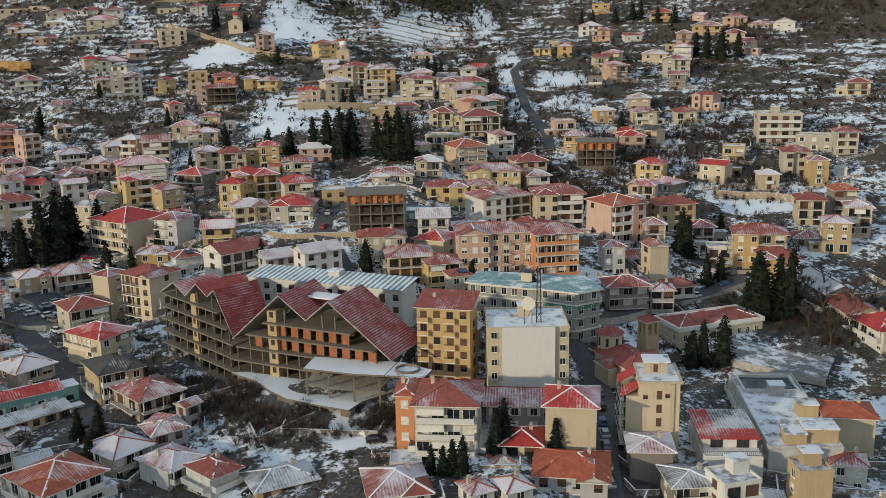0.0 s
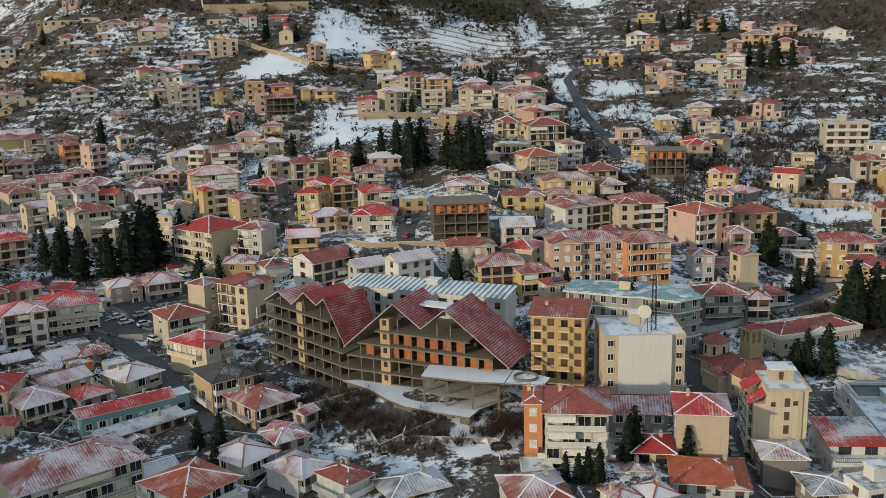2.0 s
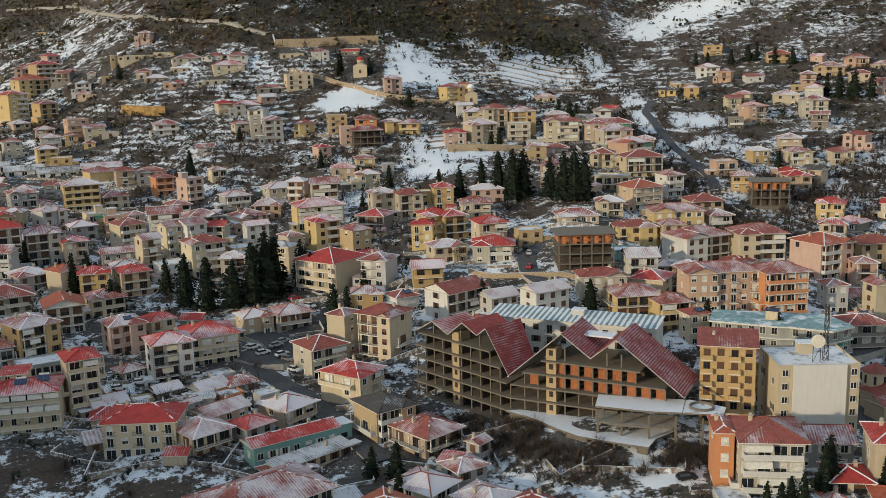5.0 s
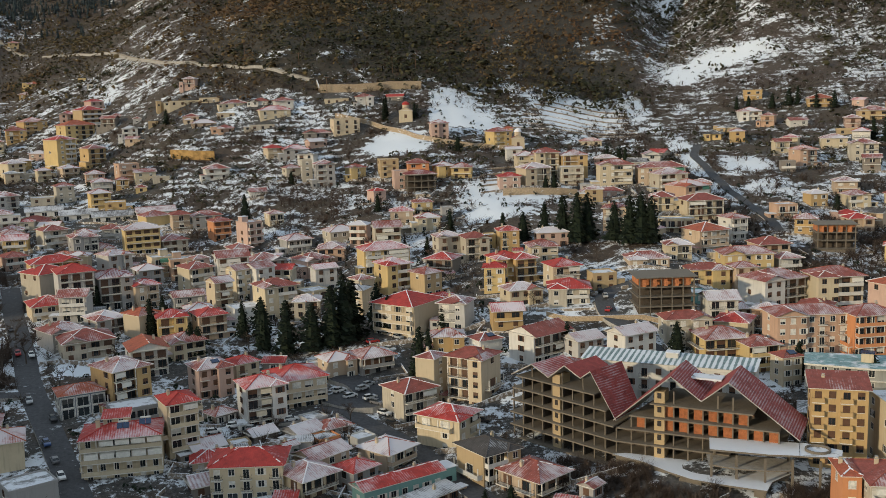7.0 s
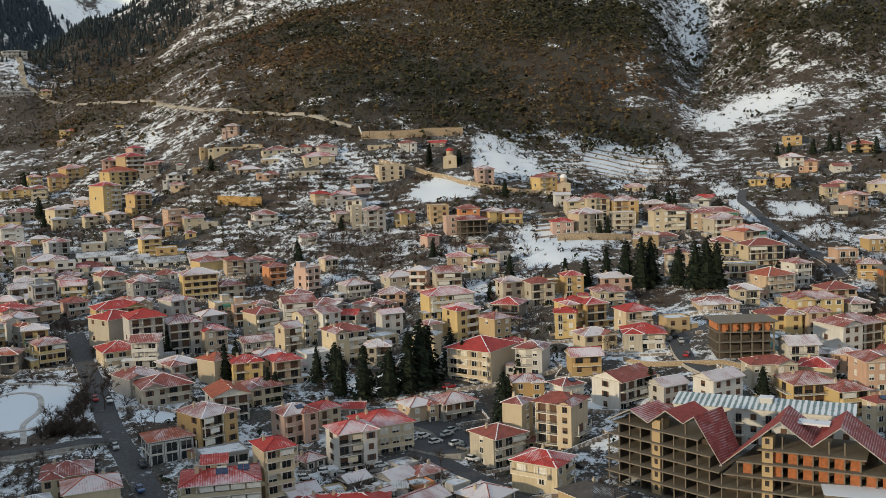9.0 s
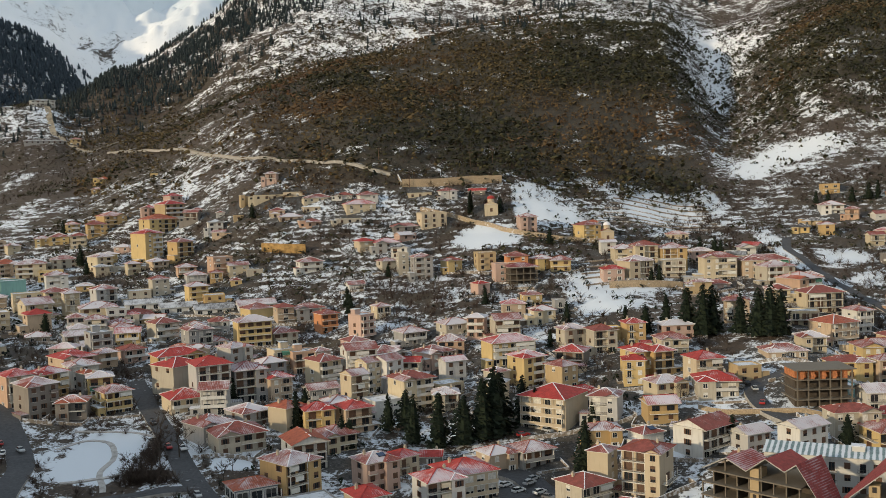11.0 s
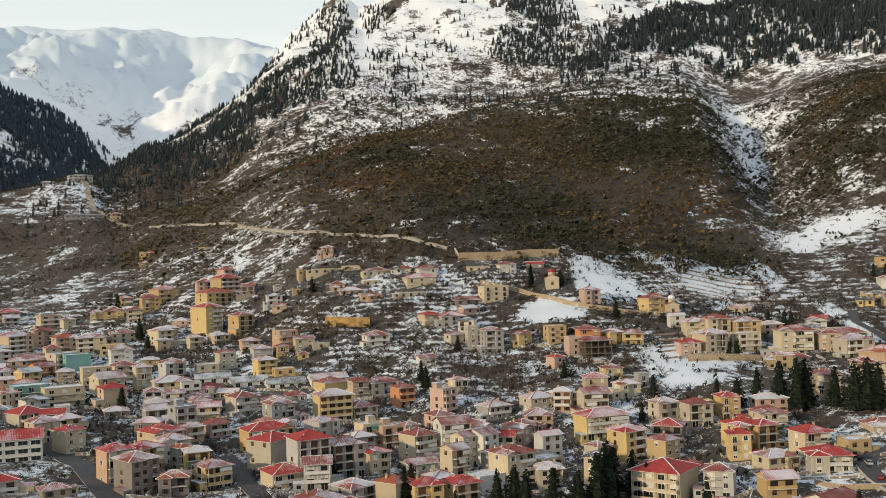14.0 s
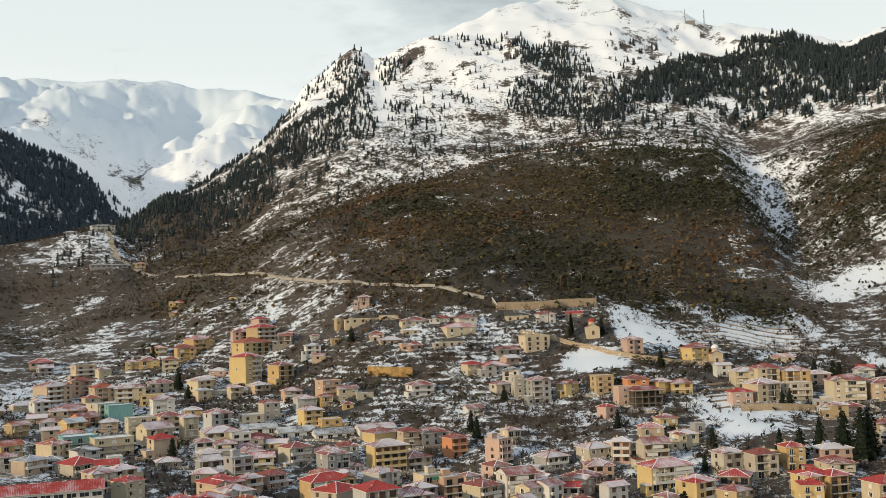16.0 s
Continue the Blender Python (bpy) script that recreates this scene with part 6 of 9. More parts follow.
piece("ribbed_roof", sheet.mesh("ribbed_roof", [tiles("striped_sheet", (0.17, 0.24, 0.25), 0.55, 1.5, 0.8, 0.2), CONCRETE]), back_block, label="ribbed teal metal roof striped with snow")
long_block = house(71.0, 198.0, -7.0, -5, 14.0, 40.0, 3, "white", "flat", "tile", 1, "n", 2)
for k in (1, 2):
    piece("balcony", balcony_mesh(37.0, 1.2, "solid", "white", True), long_block, (-7.0, 0, 3.0 * k + 0.1), -90)
pool = Shape()
pool.box(-5.6, 9.0, 9.15, 5.6, 17.5, 9.3, 0)
for q in ((-6.0, 8.6, 6.0, 9.0), (-6.0, 17.5, 6.0, 17.9), (-6.0, 9.0, -5.6, 17.5), (5.6, 9.0, 6.0, 17.5)):
    pool.box(q[0], q[1], 9.15, q[2], q[3], 9.9, 1)
piece("roof_basin", pool.mesh("roof_basin", [plain("dark_water", (0.03, 0.055, 0.055), 0.2), WALLS["white"]]), long_block)
for u, v, a, b, hh in ((4.4, -3.0, 2.0, 1.8, 2.6), (3.5, -15.0, 3.2, 2.6, 2.8), (-1.6, -16.5, 2.0, 2.2, 2.2)):
    annex = Shape()
    annex.box(u - a, v - b, 9.15, u + a, v + b, 9.15 + hh, 0); annex.box(u - a - 0.15, v - b - 0.15, 9.15 + hh, u + a + 0.15, v + b + 0.15, 9.4 + hh, 1)
    piece("annex", annex.mesh("annex", [WALLS["ochre"], FLATROOF]), long_block)


def awning_block(x, y, z, turn):
    """Cream flats with walled balconies, rows of let-down awnings, and a red roof broken by a penthouse."""
    t = thing("apartment_building", x, y, z, turn, "four-storey cream flats with white awnings and a bright red roof", "building")
    BUILT.append((x, y, 10.5))
    w, d, storey = 18.4, 11.0, 3.0
    H = 4 * storey
    s = Shape()
    s.box(-w / 2, -d / 2, -4, w / 2, d / 2, H)
    piece("wall", s.mesh("wall", [WALLS["cream"]]), t)
    for k in range(4):
        for i in range(6):
            u = (i + 0.5) / 6 * w - w / 2
            piece("window", window_mesh(1.3, 1.9, "white", ("none", "half", "none")[(i + k) % 3]), t, (u, -d / 2, k * storey + 0.6))
        for i in range(3):
            piece("window", window_mesh(1.3, 1.6, "white", ("half", "none")[(i + k) % 2]), t, (-w / 2, (i - 1) * 3.2, k * storey + 0.8), -90)
        if k:
            piece("balcony", balcony_mesh(w + 0.6, 1.6, "solid", "cream", True), t, (0, -d / 2, k * storey + 0.05))
            piece("balcony", balcony_mesh(d * 0.7, 1.2, "solid", "cream"), t, (-w / 2, 0.6, k * storey + 0.05), -90)
        if k > 1:
            for i in range(5):
                if (i, k) != (0, 3):
                    piece("awning", awning_mesh(3.3, "white"), t, ((i + 0.5) / 5 * w - w / 2 + 0.4, -d / 2 - 1.66, k * storey + (2.5 if k == 3 else 2.3)), 0, "white cloth awning let down")
    roof_parts(t, w, d + 1.6, H + 0.05, "hip", "red", 0, "cream", 15, 0.6, (0, -0.8))
    pent = Shape()
    pent.box(-4.4, -0.6, H, 1.6, 4.6, H + 3.0, 0)
    piece("penthouse", pent.mesh("penthouse", [WALLS["cream"]]), t)
    for u in (-2.9, -0.2):
        piece("window", window_mesh(1.2, 1.0, "white", "none"), t, (u, -0.6, H + 1.75))
    roof_parts(t, 6.0, 5.2, H + 3.1, "shed", "red", 0, "cream", 7, 0.5, (-1.4, 2.0))
    for u, v, zz in ((0.4, -2.6, H + 1.35), (5.6, -1.6, H + 1.6)):
        s = Shape()
        q = Matrix.Rotation(radians(32), 4, "X")
        for j in (-1, 1):
            s.box(j * 0.75 - 0.68, -0.9, 0.35, j * 0.75 + 0.68, 0.9, 0.45, 0, q)
            s.bar((j * 0.9, -0.6, -0.5), (j * 0.9, -0.6, 0.1), 0.06, 0.06, 1)
            s.bar((j * 0.9, 0.6, -0.5), (j * 0.9, 0.6, 0.75), 0.06, 0.06, 1)
        s.tube((-1.2, 1.0, 0.95), (1.2, 1.0, 0.95), 0.28, 0.28, 10, 2)
        piece("solar_heater", s.mesh("solar_heater", [PANEL, IRON, FRAME]), t, (u, v, zz))
    s = Shape()
    s.box(-0.5, -0.5, 0, 0.5, 0.5, 2.2, 0)
    s.box(-0.62, -0.62, 2.2, 0.62, 0.62, 2.35, 1)
    piece("chimney", s.mesh("chimney", [WALLS["beige"], CONCRETE]), t, (-5.6, -1.0, H + 0.9))


def glazed_showroom(x, y, z, turn):
    """Two glazed storeys in a white frame under an orange hipped roof."""
    t = thing("showroom", x, y, z, turn, "two-storey blue-grey glazed showroom with an orange tiled roof", "building")
    BUILT.append((x, y, 7.6))
    w, d, H = 12.0, 9.6, 6.9
    s = Shape()
    s.box(-w / 2, -d / 2, -3, w / 2, d / 2, H)
    piece("wall", s.mesh("wall", [stucco("blue_grey_render", (0.20, 0.22, 0.26), 0.3)]), t)
    for a, run, at in ((0, w, (0, -d / 2)), (-90, d, (-w / 2, 0))):
        n = 3 if a == 0 else 2
        ca, sa = math.cos(radians(a)), math.sin(radians(a))
        for i in range(n):
            u, bw = ((i + 0.5) / n - 0.5) * run, run / n - 0.7
            f = Shape()
            for x0, z0, x1, z1 in ((-bw / 2 - 0.2, 0.2, -bw / 2, H - 0.5), (bw / 2, 0.2, bw / 2 + 0.2, H - 0.5), (-bw / 2, H - 0.75, bw / 2, H - 0.5), (-bw / 2, 3.2, bw / 2, 3.4)):
                f.box(x0, -0.16, z0, x1, -0.004, z1)
            piece("window_frame", f.mesh("window_frame", [FRAME]), t, (at[0] + ca * u, at[1] + sa * u, 0), a, "broad white frame")
            for zz, hh in ((0.3, 2.8), (3.5, 2.55)):
                piece("shop_window", window_mesh(round(bw - 0.25, 1), hh, "dark", "half" if (i, zz) in ((0, 3.5), (2, 3.5)) else "none"), t, (at[0] + ca * u, at[1] + sa * u, zz), a)
    roof_parts(t, w, d, H + 0.15, "hip", "orange", 0, "grey", 17, 0.6)


awning_block(-168.2, 229.4, -1.9, 13.5)
glazed_showroom(-190.8, 260.4, 4.4, 30)


def teal_block():
    """A long bent block of flats: floor bands, window rows, a green awning strip and a low teal metal roof."""
    ox, oy, z0, storey = 23.0, 249.0, 3.4, 3.35
    t = thing("apartment_building", ox, oy, z0, 0, "long grey block of flats with a frosted teal metal roof", "building")
    BUILT.extend([(14, 252, 8), (23, 250, 8), (33, 246, 8)])
    plan = [(6.3, 250.8), (22.0, 244.2), (24.2, 243.8), (32.6, 238.7), (39.4, 242.4), (36.5, 254.0), (10.0, 261.5)]
    plan = [Vector((x - ox, y - oy)) for x, y in plan]
    mid = sum(plan, Vector((0, 0))) / len(plan)
    H = 4 * storey

    def spread(by):
        return [tuple(p + (p - mid).normalized() * by) for p in plan]

    s = Shape()
    s.prism([tuple(p) for p in plan], -6.0, H - 0.5)
    piece("wall", s.mesh("wall", [stucco("dull_grey_render", (0.36, 0.36, 0.33), 0.5)]), t)
    s = Shape()
    s.prism(spread(0.9), H - 0.5, H - 0.1, 1, 0)
    piece("roof", s.mesh("roof", [TEALMETAL, SLAB]), t)
    for k in (1, 2, 3):
        s = Shape()
        s.prism(spread(0.7), k * storey - 0.28, k * storey - 0.05)
        piece("floor_band", s.mesh("floor_band", [SLAB]), t)
    for a, b in zip(plan[:5], plan[1:5]):
        run, turn = (b - a).length, math.degrees(math.atan2(b.y - a.y, b.x - a.x))
        if run < 4:
            continue
        n = max(2, int(run / 2.7))
        for k in range(4):
            for i in range(n):
                p = a.lerp(b, (i + 0.5) / n)
                piece("window", window_mesh(1.5, 1.9, "dark", ("none", "half", "none", "shut")[(i * 3 + k) % 4]), t, (p.x, p.y, k * storey + 0.75), turn)
        rail = Shape()
        rail.box(-run / 2, -0.75, 2 * storey, run / 2, -0.68, 2 * storey + 0.95)
        p = a.lerp(b, 0.5)
        piece("parapet", rail.mesh("parapet", [WALLS["grey"]]), t, (p.x, p.y, 0), turn)
    for a, b in ((plan[2], plan[3]), (plan[3], plan[4])):
        p, run = a.lerp(b, 0.5), (b - a).length
        piece("awning", awning_mesh(round(run * 0.8, 1), "green"), t, (p.x, p.y, 3 * storey - 0.4), math.degrees(math.atan2(b.y - a.y, b.x - a.x)), "faded green cloth awning")
    s = Shape()
    s.box(-1.5, -1.3, 0, 1.5, 1.3, 2.4, 0)
    s.box(-1.8, -1.6, 2.4, 1.8, 1.6, 2.65, 1)
    piece("stair_head", s.mesh("stair_head", [WALLS["cream"], PANEL]), t, (-1.0, 2.0, H - 0.1), -25)


teal_block()


def town_hall(x, y, z, turn):
    """A two-storey public building: hipped roof behind a parapet, central pediment and balcony, and a columned portico in front."""
    t = thing("town_hall", x, y, z, turn, "cream two-storey public building with pediment and columned portico", "building")
    BUILT.append((x, y, 10))
    w, d, H = 25.0, 11.5, 7.9
    s = Shape()
    s.box(-w / 2, -d / 2, -5, w / 2, d / 2, H)
    piece("wall", s.mesh("wall", [WALLS["cream"]]), t)
    s = Shape()
    for q in ((-w / 2 - 0.35, -d / 2 - 0.35, w / 2 + 0.35, -d / 2 + 0.15), (-w / 2 - 0.35, d / 2 - 0.15, w / 2 + 0.35, d / 2 + 0.35), (-w / 2 - 0.35, -d / 2 + 0.15, -w / 2 + 0.15, d / 2 - 0.15), (w / 2 - 0.15, -d / 2 + 0.15, w / 2 + 0.35, d / 2 - 0.15)):
        s.box(q[0], q[1], H - 0.4, q[2], q[3], H + 0.75)
    s.face([(-2.6, -d / 2 - 0.36, H + 0.75), (2.6, -d / 2 - 0.36, H + 0.75), (0, -d / 2 - 0.36, H + 1.7)])
    s.face([(-2.6, -d / 2 + 0.1, H + 0.75), (0, -d / 2 + 0.1, H + 1.7), (2.6, -d / 2 + 0.1, H + 0.75)])
    s.face([(-2.6, -d / 2 - 0.36, H + 0.75), (0, -d / 2 - 0.36, H + 1.7), (0, -d / 2 + 0.1, H + 1.7), (-2.6, -d / 2 + 0.1, H + 0.75)])
    s.face([(0, -d / 2 - 0.36, H + 1.7), (2.6, -d / 2 - 0.36, H + 0.75), (2.6, -d / 2 + 0.1, H + 0.75), (0, -d / 2 + 0.1, H + 1.7)])
    piece("cornice", s.mesh("cornice", [SLAB]), t)
    roof_parts(t, w - 0.4, d - 0.4, H + 0.3, "hip", "tile", 1, "cream", 20.0, 0.0)
    for u in (-10.6, -8.0, -5.4, 5.4, 8.0, 10.6):
        piece("window", window_mesh(1.1, 1.7, "dark", "none"), t, (u, -d / 2, 4.8))
    for u in (-2.4, 0.0, 2.4):
        piece("balcony_door", window_mesh(1.6, 2.4, "brown", "none"), t, (u, -d / 2, 4.1))
    piece("balcony", balcony_mesh(7.4, 1.2, "bars", "cream"), t, (0, -d / 2, 4.0))
    for u in (-3.5, 0.0, 3.5):
        for zz in (0.9, 4.6):
            piece("window", window_mesh(1.1, 1.7, "dark", "none"), t, (-w / 2, u, zz), -90)
    s = Shape()
    a, b = -5.0, 12.4
    s.face([(a, -d / 2 - 5.4, 2.5), (b, -d / 2 - 5.4, 2.5), (b, -d / 2 - 0.004, 3.5), (a, -d / 2 - 0.004, 3.5)])
    s.face([(a, -d / 2 - 5.4, 2.3), (a, -d / 2 - 0.004, 3.3), (b, -d / 2 - 0.004, 3.3), (b, -d / 2 - 5.4, 2.3)])
    s.face([(a, -d / 2 - 5.4, 2.3), (b, -d / 2 - 5.4, 2.3), (b, -d / 2 - 5.4, 2.5), (a, -d / 2 - 5.4, 2.5)])
    for e in (a, b):
        s.face([(e, -d / 2 - 5.4, 2.3), (e, -d / 2 - 5.4, 2.5), (e, -d / 2 - 0.004, 3.5), (e, -d / 2 - 0.004, 3.3)])
    piece("portico_roof", s.mesh("portico_roof", [SNOW]), t, label="snow-covered portico roof")
    s = Shape()
    s.tube((0, 0, -4), (0, 0, 2.3), 0.22, 0.2, 10)
    post = s.mesh("column", [SLAB])
    for k in range(7):
        piece("column", post, t, (a + 0.4 + (b - a - 0.8) * k / 6, -d / 2 - 5.0, 0))


town_hall(69.0, 249.1, -2.0, 19)
house(-99.5, 214.2, -2.1, 35, 21.0, 5.9, 1, "teal", "gable", "red", 0, "w", 2, shut="white", storey=4.11)
house(-94.1, 208.5, -3.7, 44, 19.5, 4.4, 1, "beige", "shed", "dark", 2, "w", 2, storey=2.93, pitch=6)


def beige_tower(x, y, z, turn):
    """A narrow block of flats: blank front with one column of windows, balconies down its side, red lean-to roofs and a penthouse."""
    t = thing("apartment_building", x, y, z, turn, "tall beige block of flats with one window column and side balconies", "building", "houses of the town")
    t.scale = (0.92, 0.92, 0.92)
    BUILT.append((x, y, 8))
    w, d, H = 11.2, 11.0, 17.2
    wall = [WALLS["beige"]]
    s = Shape()
    s.box(-w / 2 + 2.6, -d / 2, -5, w / 2, d / 2, H); s.box(-w / 2, -d / 2 + 0.005, -5, -w / 2 + 2.6, d / 2 - 0.005, H - 3.2)
    piece("wall", s.mesh("wall", wall), t)
    s = Shape()
    s.box(w / 2 - 2.0, -d / 2 - 0.35, -5, w / 2 - 1.2, -d / 2 - 0.003, H - 0.3)
    piece("pilaster", s.mesh("pilaster", wall), t)
    s = Shape()
    s.box(-w / 2 + 2.6, -d / 2, H + 0.003, w / 2, d / 2, H + 0.12, 0)
    for q in ((-w / 2 + 2.5, -d / 2 - 0.4, w / 2 + 0.5, -d / 2 + 0.1), (-w / 2 + 2.5, d / 2 - 0.1, w / 2 + 0.5, d / 2 + 0.4), (-w / 2 + 2.5, -d / 2 + 0.1, -w / 2 + 2.75, d / 2 - 0.1), (w / 2 - 0.1, -d / 2 + 0.1, w / 2 + 0.5, d / 2 - 0.1)):
        s.box(q[0], q[1], H - 0.2, q[2], q[3], H + 0.28, 1)
    piece("roof", s.mesh("roof", [FLATROOF, WALLS["beige"]]), t)
    s = Shape()
    s.box(-2.4, -2.0, 0, 2.4, 2.0, 2.6, 0); s.box(-2.9, -2.5, 2.6, 2.9, 2.5, 2.85, 1)
    pent = piece("penthouse", s.mesh("penthouse", [WALLS["beige"], FLATROOF]), t, (1.2, 1.5, H + 0.12))
    piece("window", window_mesh(0.9, 1.8, "brown", "shut"), pent, (-0.2, -2.0, 0.3))
    for k in range(2):
        s = Shape()
        y0 = -d / 2 + 0.2 + k * 5.2
        zz = H - 2.5 + k * 1.3
        s.face([(-w / 2 - 1.2, y0, zz - 0.9), (-w / 2 + 2.55, y0, zz + 1.3), (-w / 2 + 2.55, y0 + 4.6, zz + 1.3), (-w / 2 - 1.2, y0 + 4.6, zz - 0.9)][::-1], 0)
        s.face([(-w / 2 - 1.2, y0, zz - 1.05), (-w / 2 + 2.55, y0, zz + 1.15), (-w / 2 + 2.55, y0 + 4.6, zz + 1.15), (-w / 2 - 1.2, y0 + 4.6, zz - 1.05)], 0)
        s.face([(-w / 2 - 1.2, y0, zz - 1.05), (-w / 2 + 2.55, y0, zz + 1.15), (-w / 2 + 2.55, y0, zz + 1.3), (-w / 2 - 1.2, y0, zz - 0.9)], 0)
        piece("roof", s.mesh("roof", [TILES["red", 1]]), t, label="red lean-to roof")
    for k in range(5):
        piece("window", window_mesh(1.1, 1.9, "brown", "shut"), t, (1.3, -d / 2, 1.2 + k * 3.05))
        if k < 4:
            piece("balcony", balcony_mesh(9.0, 1.3, "bars", "beige", True), t, (-w / 2, 0, 2.6 + k * 2.95), -90)
        for u in (-3.0, 2.0):
            if k < 4:
                piece("balcony_door", window_mesh(2.1, 2.2, "brown", "none"), t, (-w / 2, u, 2.7 + k * 2.95), -90)
    for u, zz in ((3.0, 15.2), (-1.6, 14.9)):
        piece("window", window_mesh(1.0, 1.0, "brown", "half"), t, (u, -d / 2, zz - 1.5))


beige_tower(40.6, 186.6, -0.9, -5)


def terrace_house(x, y, z, turn):
    """A long white house whose red roof stops short of a railed roof terrace."""
    t = thing("house", x, y, z, turn, "white house with a red and grey roof behind a railed terrace", "house", "houses of the town")
    BUILT.append((x, y, 8))
    w, d, H = 11.0, 18.0, 6.6
    s = Shape()
    s.box(-w / 2, -d / 2, -5, w / 2, d / 2, H)
    piece("wall", s.mesh("wall", [WALLS["white"]]), t)
    s = Shape()
    s.box(-w / 2 + 0.3, -d / 2 + 4.2, H + 0.003, w / 2 - 0.3, d / 2 - 0.3, H + 2.2)
    piece("upper_wall", s.mesh("upper_wall", [WALLS["white"]]), t)
    for nm, a, b, c, e, key in (("roof", -w / 2 - 0.3, -2.0, -d / 2 + 3.6, d / 2 + 0.3, ("red", 0)), ("roof", -1.99, w / 2 + 0.3, -d / 2 + 3.6, -d / 2 + 8.4, ("red", 1)), ("roof", -1.99, w / 2 + 0.3, -d / 2 + 8.42, d / 2 + 0.3, ("dark", 1))):
        s = Shape()
        s.box(a, c, H + 2.2, b, e, H + 2.42)
        piece(nm, s.mesh(nm, [TILES[key]]), t)
    s = Shape()
    s.box(-w / 2, -d / 2, H + 0.003, w / 2, -d / 2 + 4.2, H + 0.1)
    piece("terrace_floor", s.mesh("terrace_floor", [FLATROOF]), t)
    piece("balcony", balcony_mesh(10.8, 3.9, "bars", "white"), t, (0, -d / 2 + 4.1, H + 0.34))
    for u in (-2.5, 2.5):
        piece("balcony_door", window_mesh(2.4, 1.95, "brown", "none"), t, (u, -d / 2 + 4.2, H + 0.15))
    for u in (-6.0, -3.0, 0.5, 4.0, 7.0):
        for zz in (1.0, 4.1):
            piece("window", window_mesh(0.9, 1.3, "dark", "none"), t, (-w / 2, u, zz), -90)


terrace_house(55.0, 183.6, -4.6, -4)
flats = house(18.0, 211.8, 0.9, 0, 17.5, 14.6, 6, "cream", "flat", "tile", 1, "n", 2, shut="dark", storey=2.97)
s = Shape()
s.box(-5.7, -0.6, -6, 5.7, 0.0, 18.3)
for k in range(5):
    for u in (-7.4, 7.4):
        piece("window", window_mesh(1.35, 1.5, "dark", "none"), flats, (u, -7.5, 3.6 + 3.05 * k))
piece("blank_gable", s.mesh("blank_gable", [stucco("pale_render", (0.76, 0.73, 0.68), 0.25)]), flats, (0.0, -7.5, 0))


def relay_mast(x, y, z):
    """A lattice mast with a round tank on a steel frame beside it."""
    m = thing("antenna_mast", x, y, z, 0, "steel lattice mast with dish antennas on a flat roof", "mast")
    s = Shape()
    H = 13.0
    for sx in (-0.5, 0.5):
        for sy in (-0.5, 0.5):
            s.bar((sx, sy, 0), (sx * 0.6, sy * 0.6, H), 0.1, 0.1)
    for k in range(9):
        z0, z1 = k * H / 9, (k + 1) * H / 9
        a, b = 0.5 - 0.2 * k / 9, 0.5 - 0.2 * (k + 1) / 9
        s.bar((-a, -a, z0), (b, -b, z1), 0.07, 0.07); s.bar((a, -a, z0), (b, b, z1), 0.07, 0.07)
        s.bar((-a, a, z0), (-b, -b, z1), 0.07, 0.07); s.bar((a, a, z0), (-b, b, z1), 0.07, 0.07)
    piece("lattice", s.mesh("lattice", [IRON]), m)
    s = Shape()
    s.tube((-2.4, -1.6, 5.2), (-2.4, -2.3, 5.2), 1.45, 1.45, 20)
    s.tube((-2.4, -1.6, 5.2), (-2.4, -1.0, 5.2), 1.45, 0.4, 20, cap=False)
    piece("dish", s.mesh("dish", [plain("cream_drum", (0.72, 0.66, 0.54), 0.6, 0, 0.1)]), m)
    s = Shape()
    for x0 in (-3.2, -1.6):
        s.bar((x0, -1.3, 0), (x0, -1.3, 4.2), 0.12, 0.12); s.bar((x0, -1.3, 4.0), (-0.4, 0, 5.0), 0.1, 0.1)
    s.bar((-3.2, -1.3, 0.4), (-1.6, -1.3, 3.8), 0.08, 0.08)
    piece("bracket", s.mesh("bracket", [IRON]), m)
    for k in range(4):
        s = Shape()
        s.box(0.45, -0.2, 8.4 + k, 0.75, 0.2, 9.2 + k)
        piece("panel_antenna", s.mesh("panel_antenna", [FRAME]), m)


relay_mast(20.6, 208.5, 18.6)


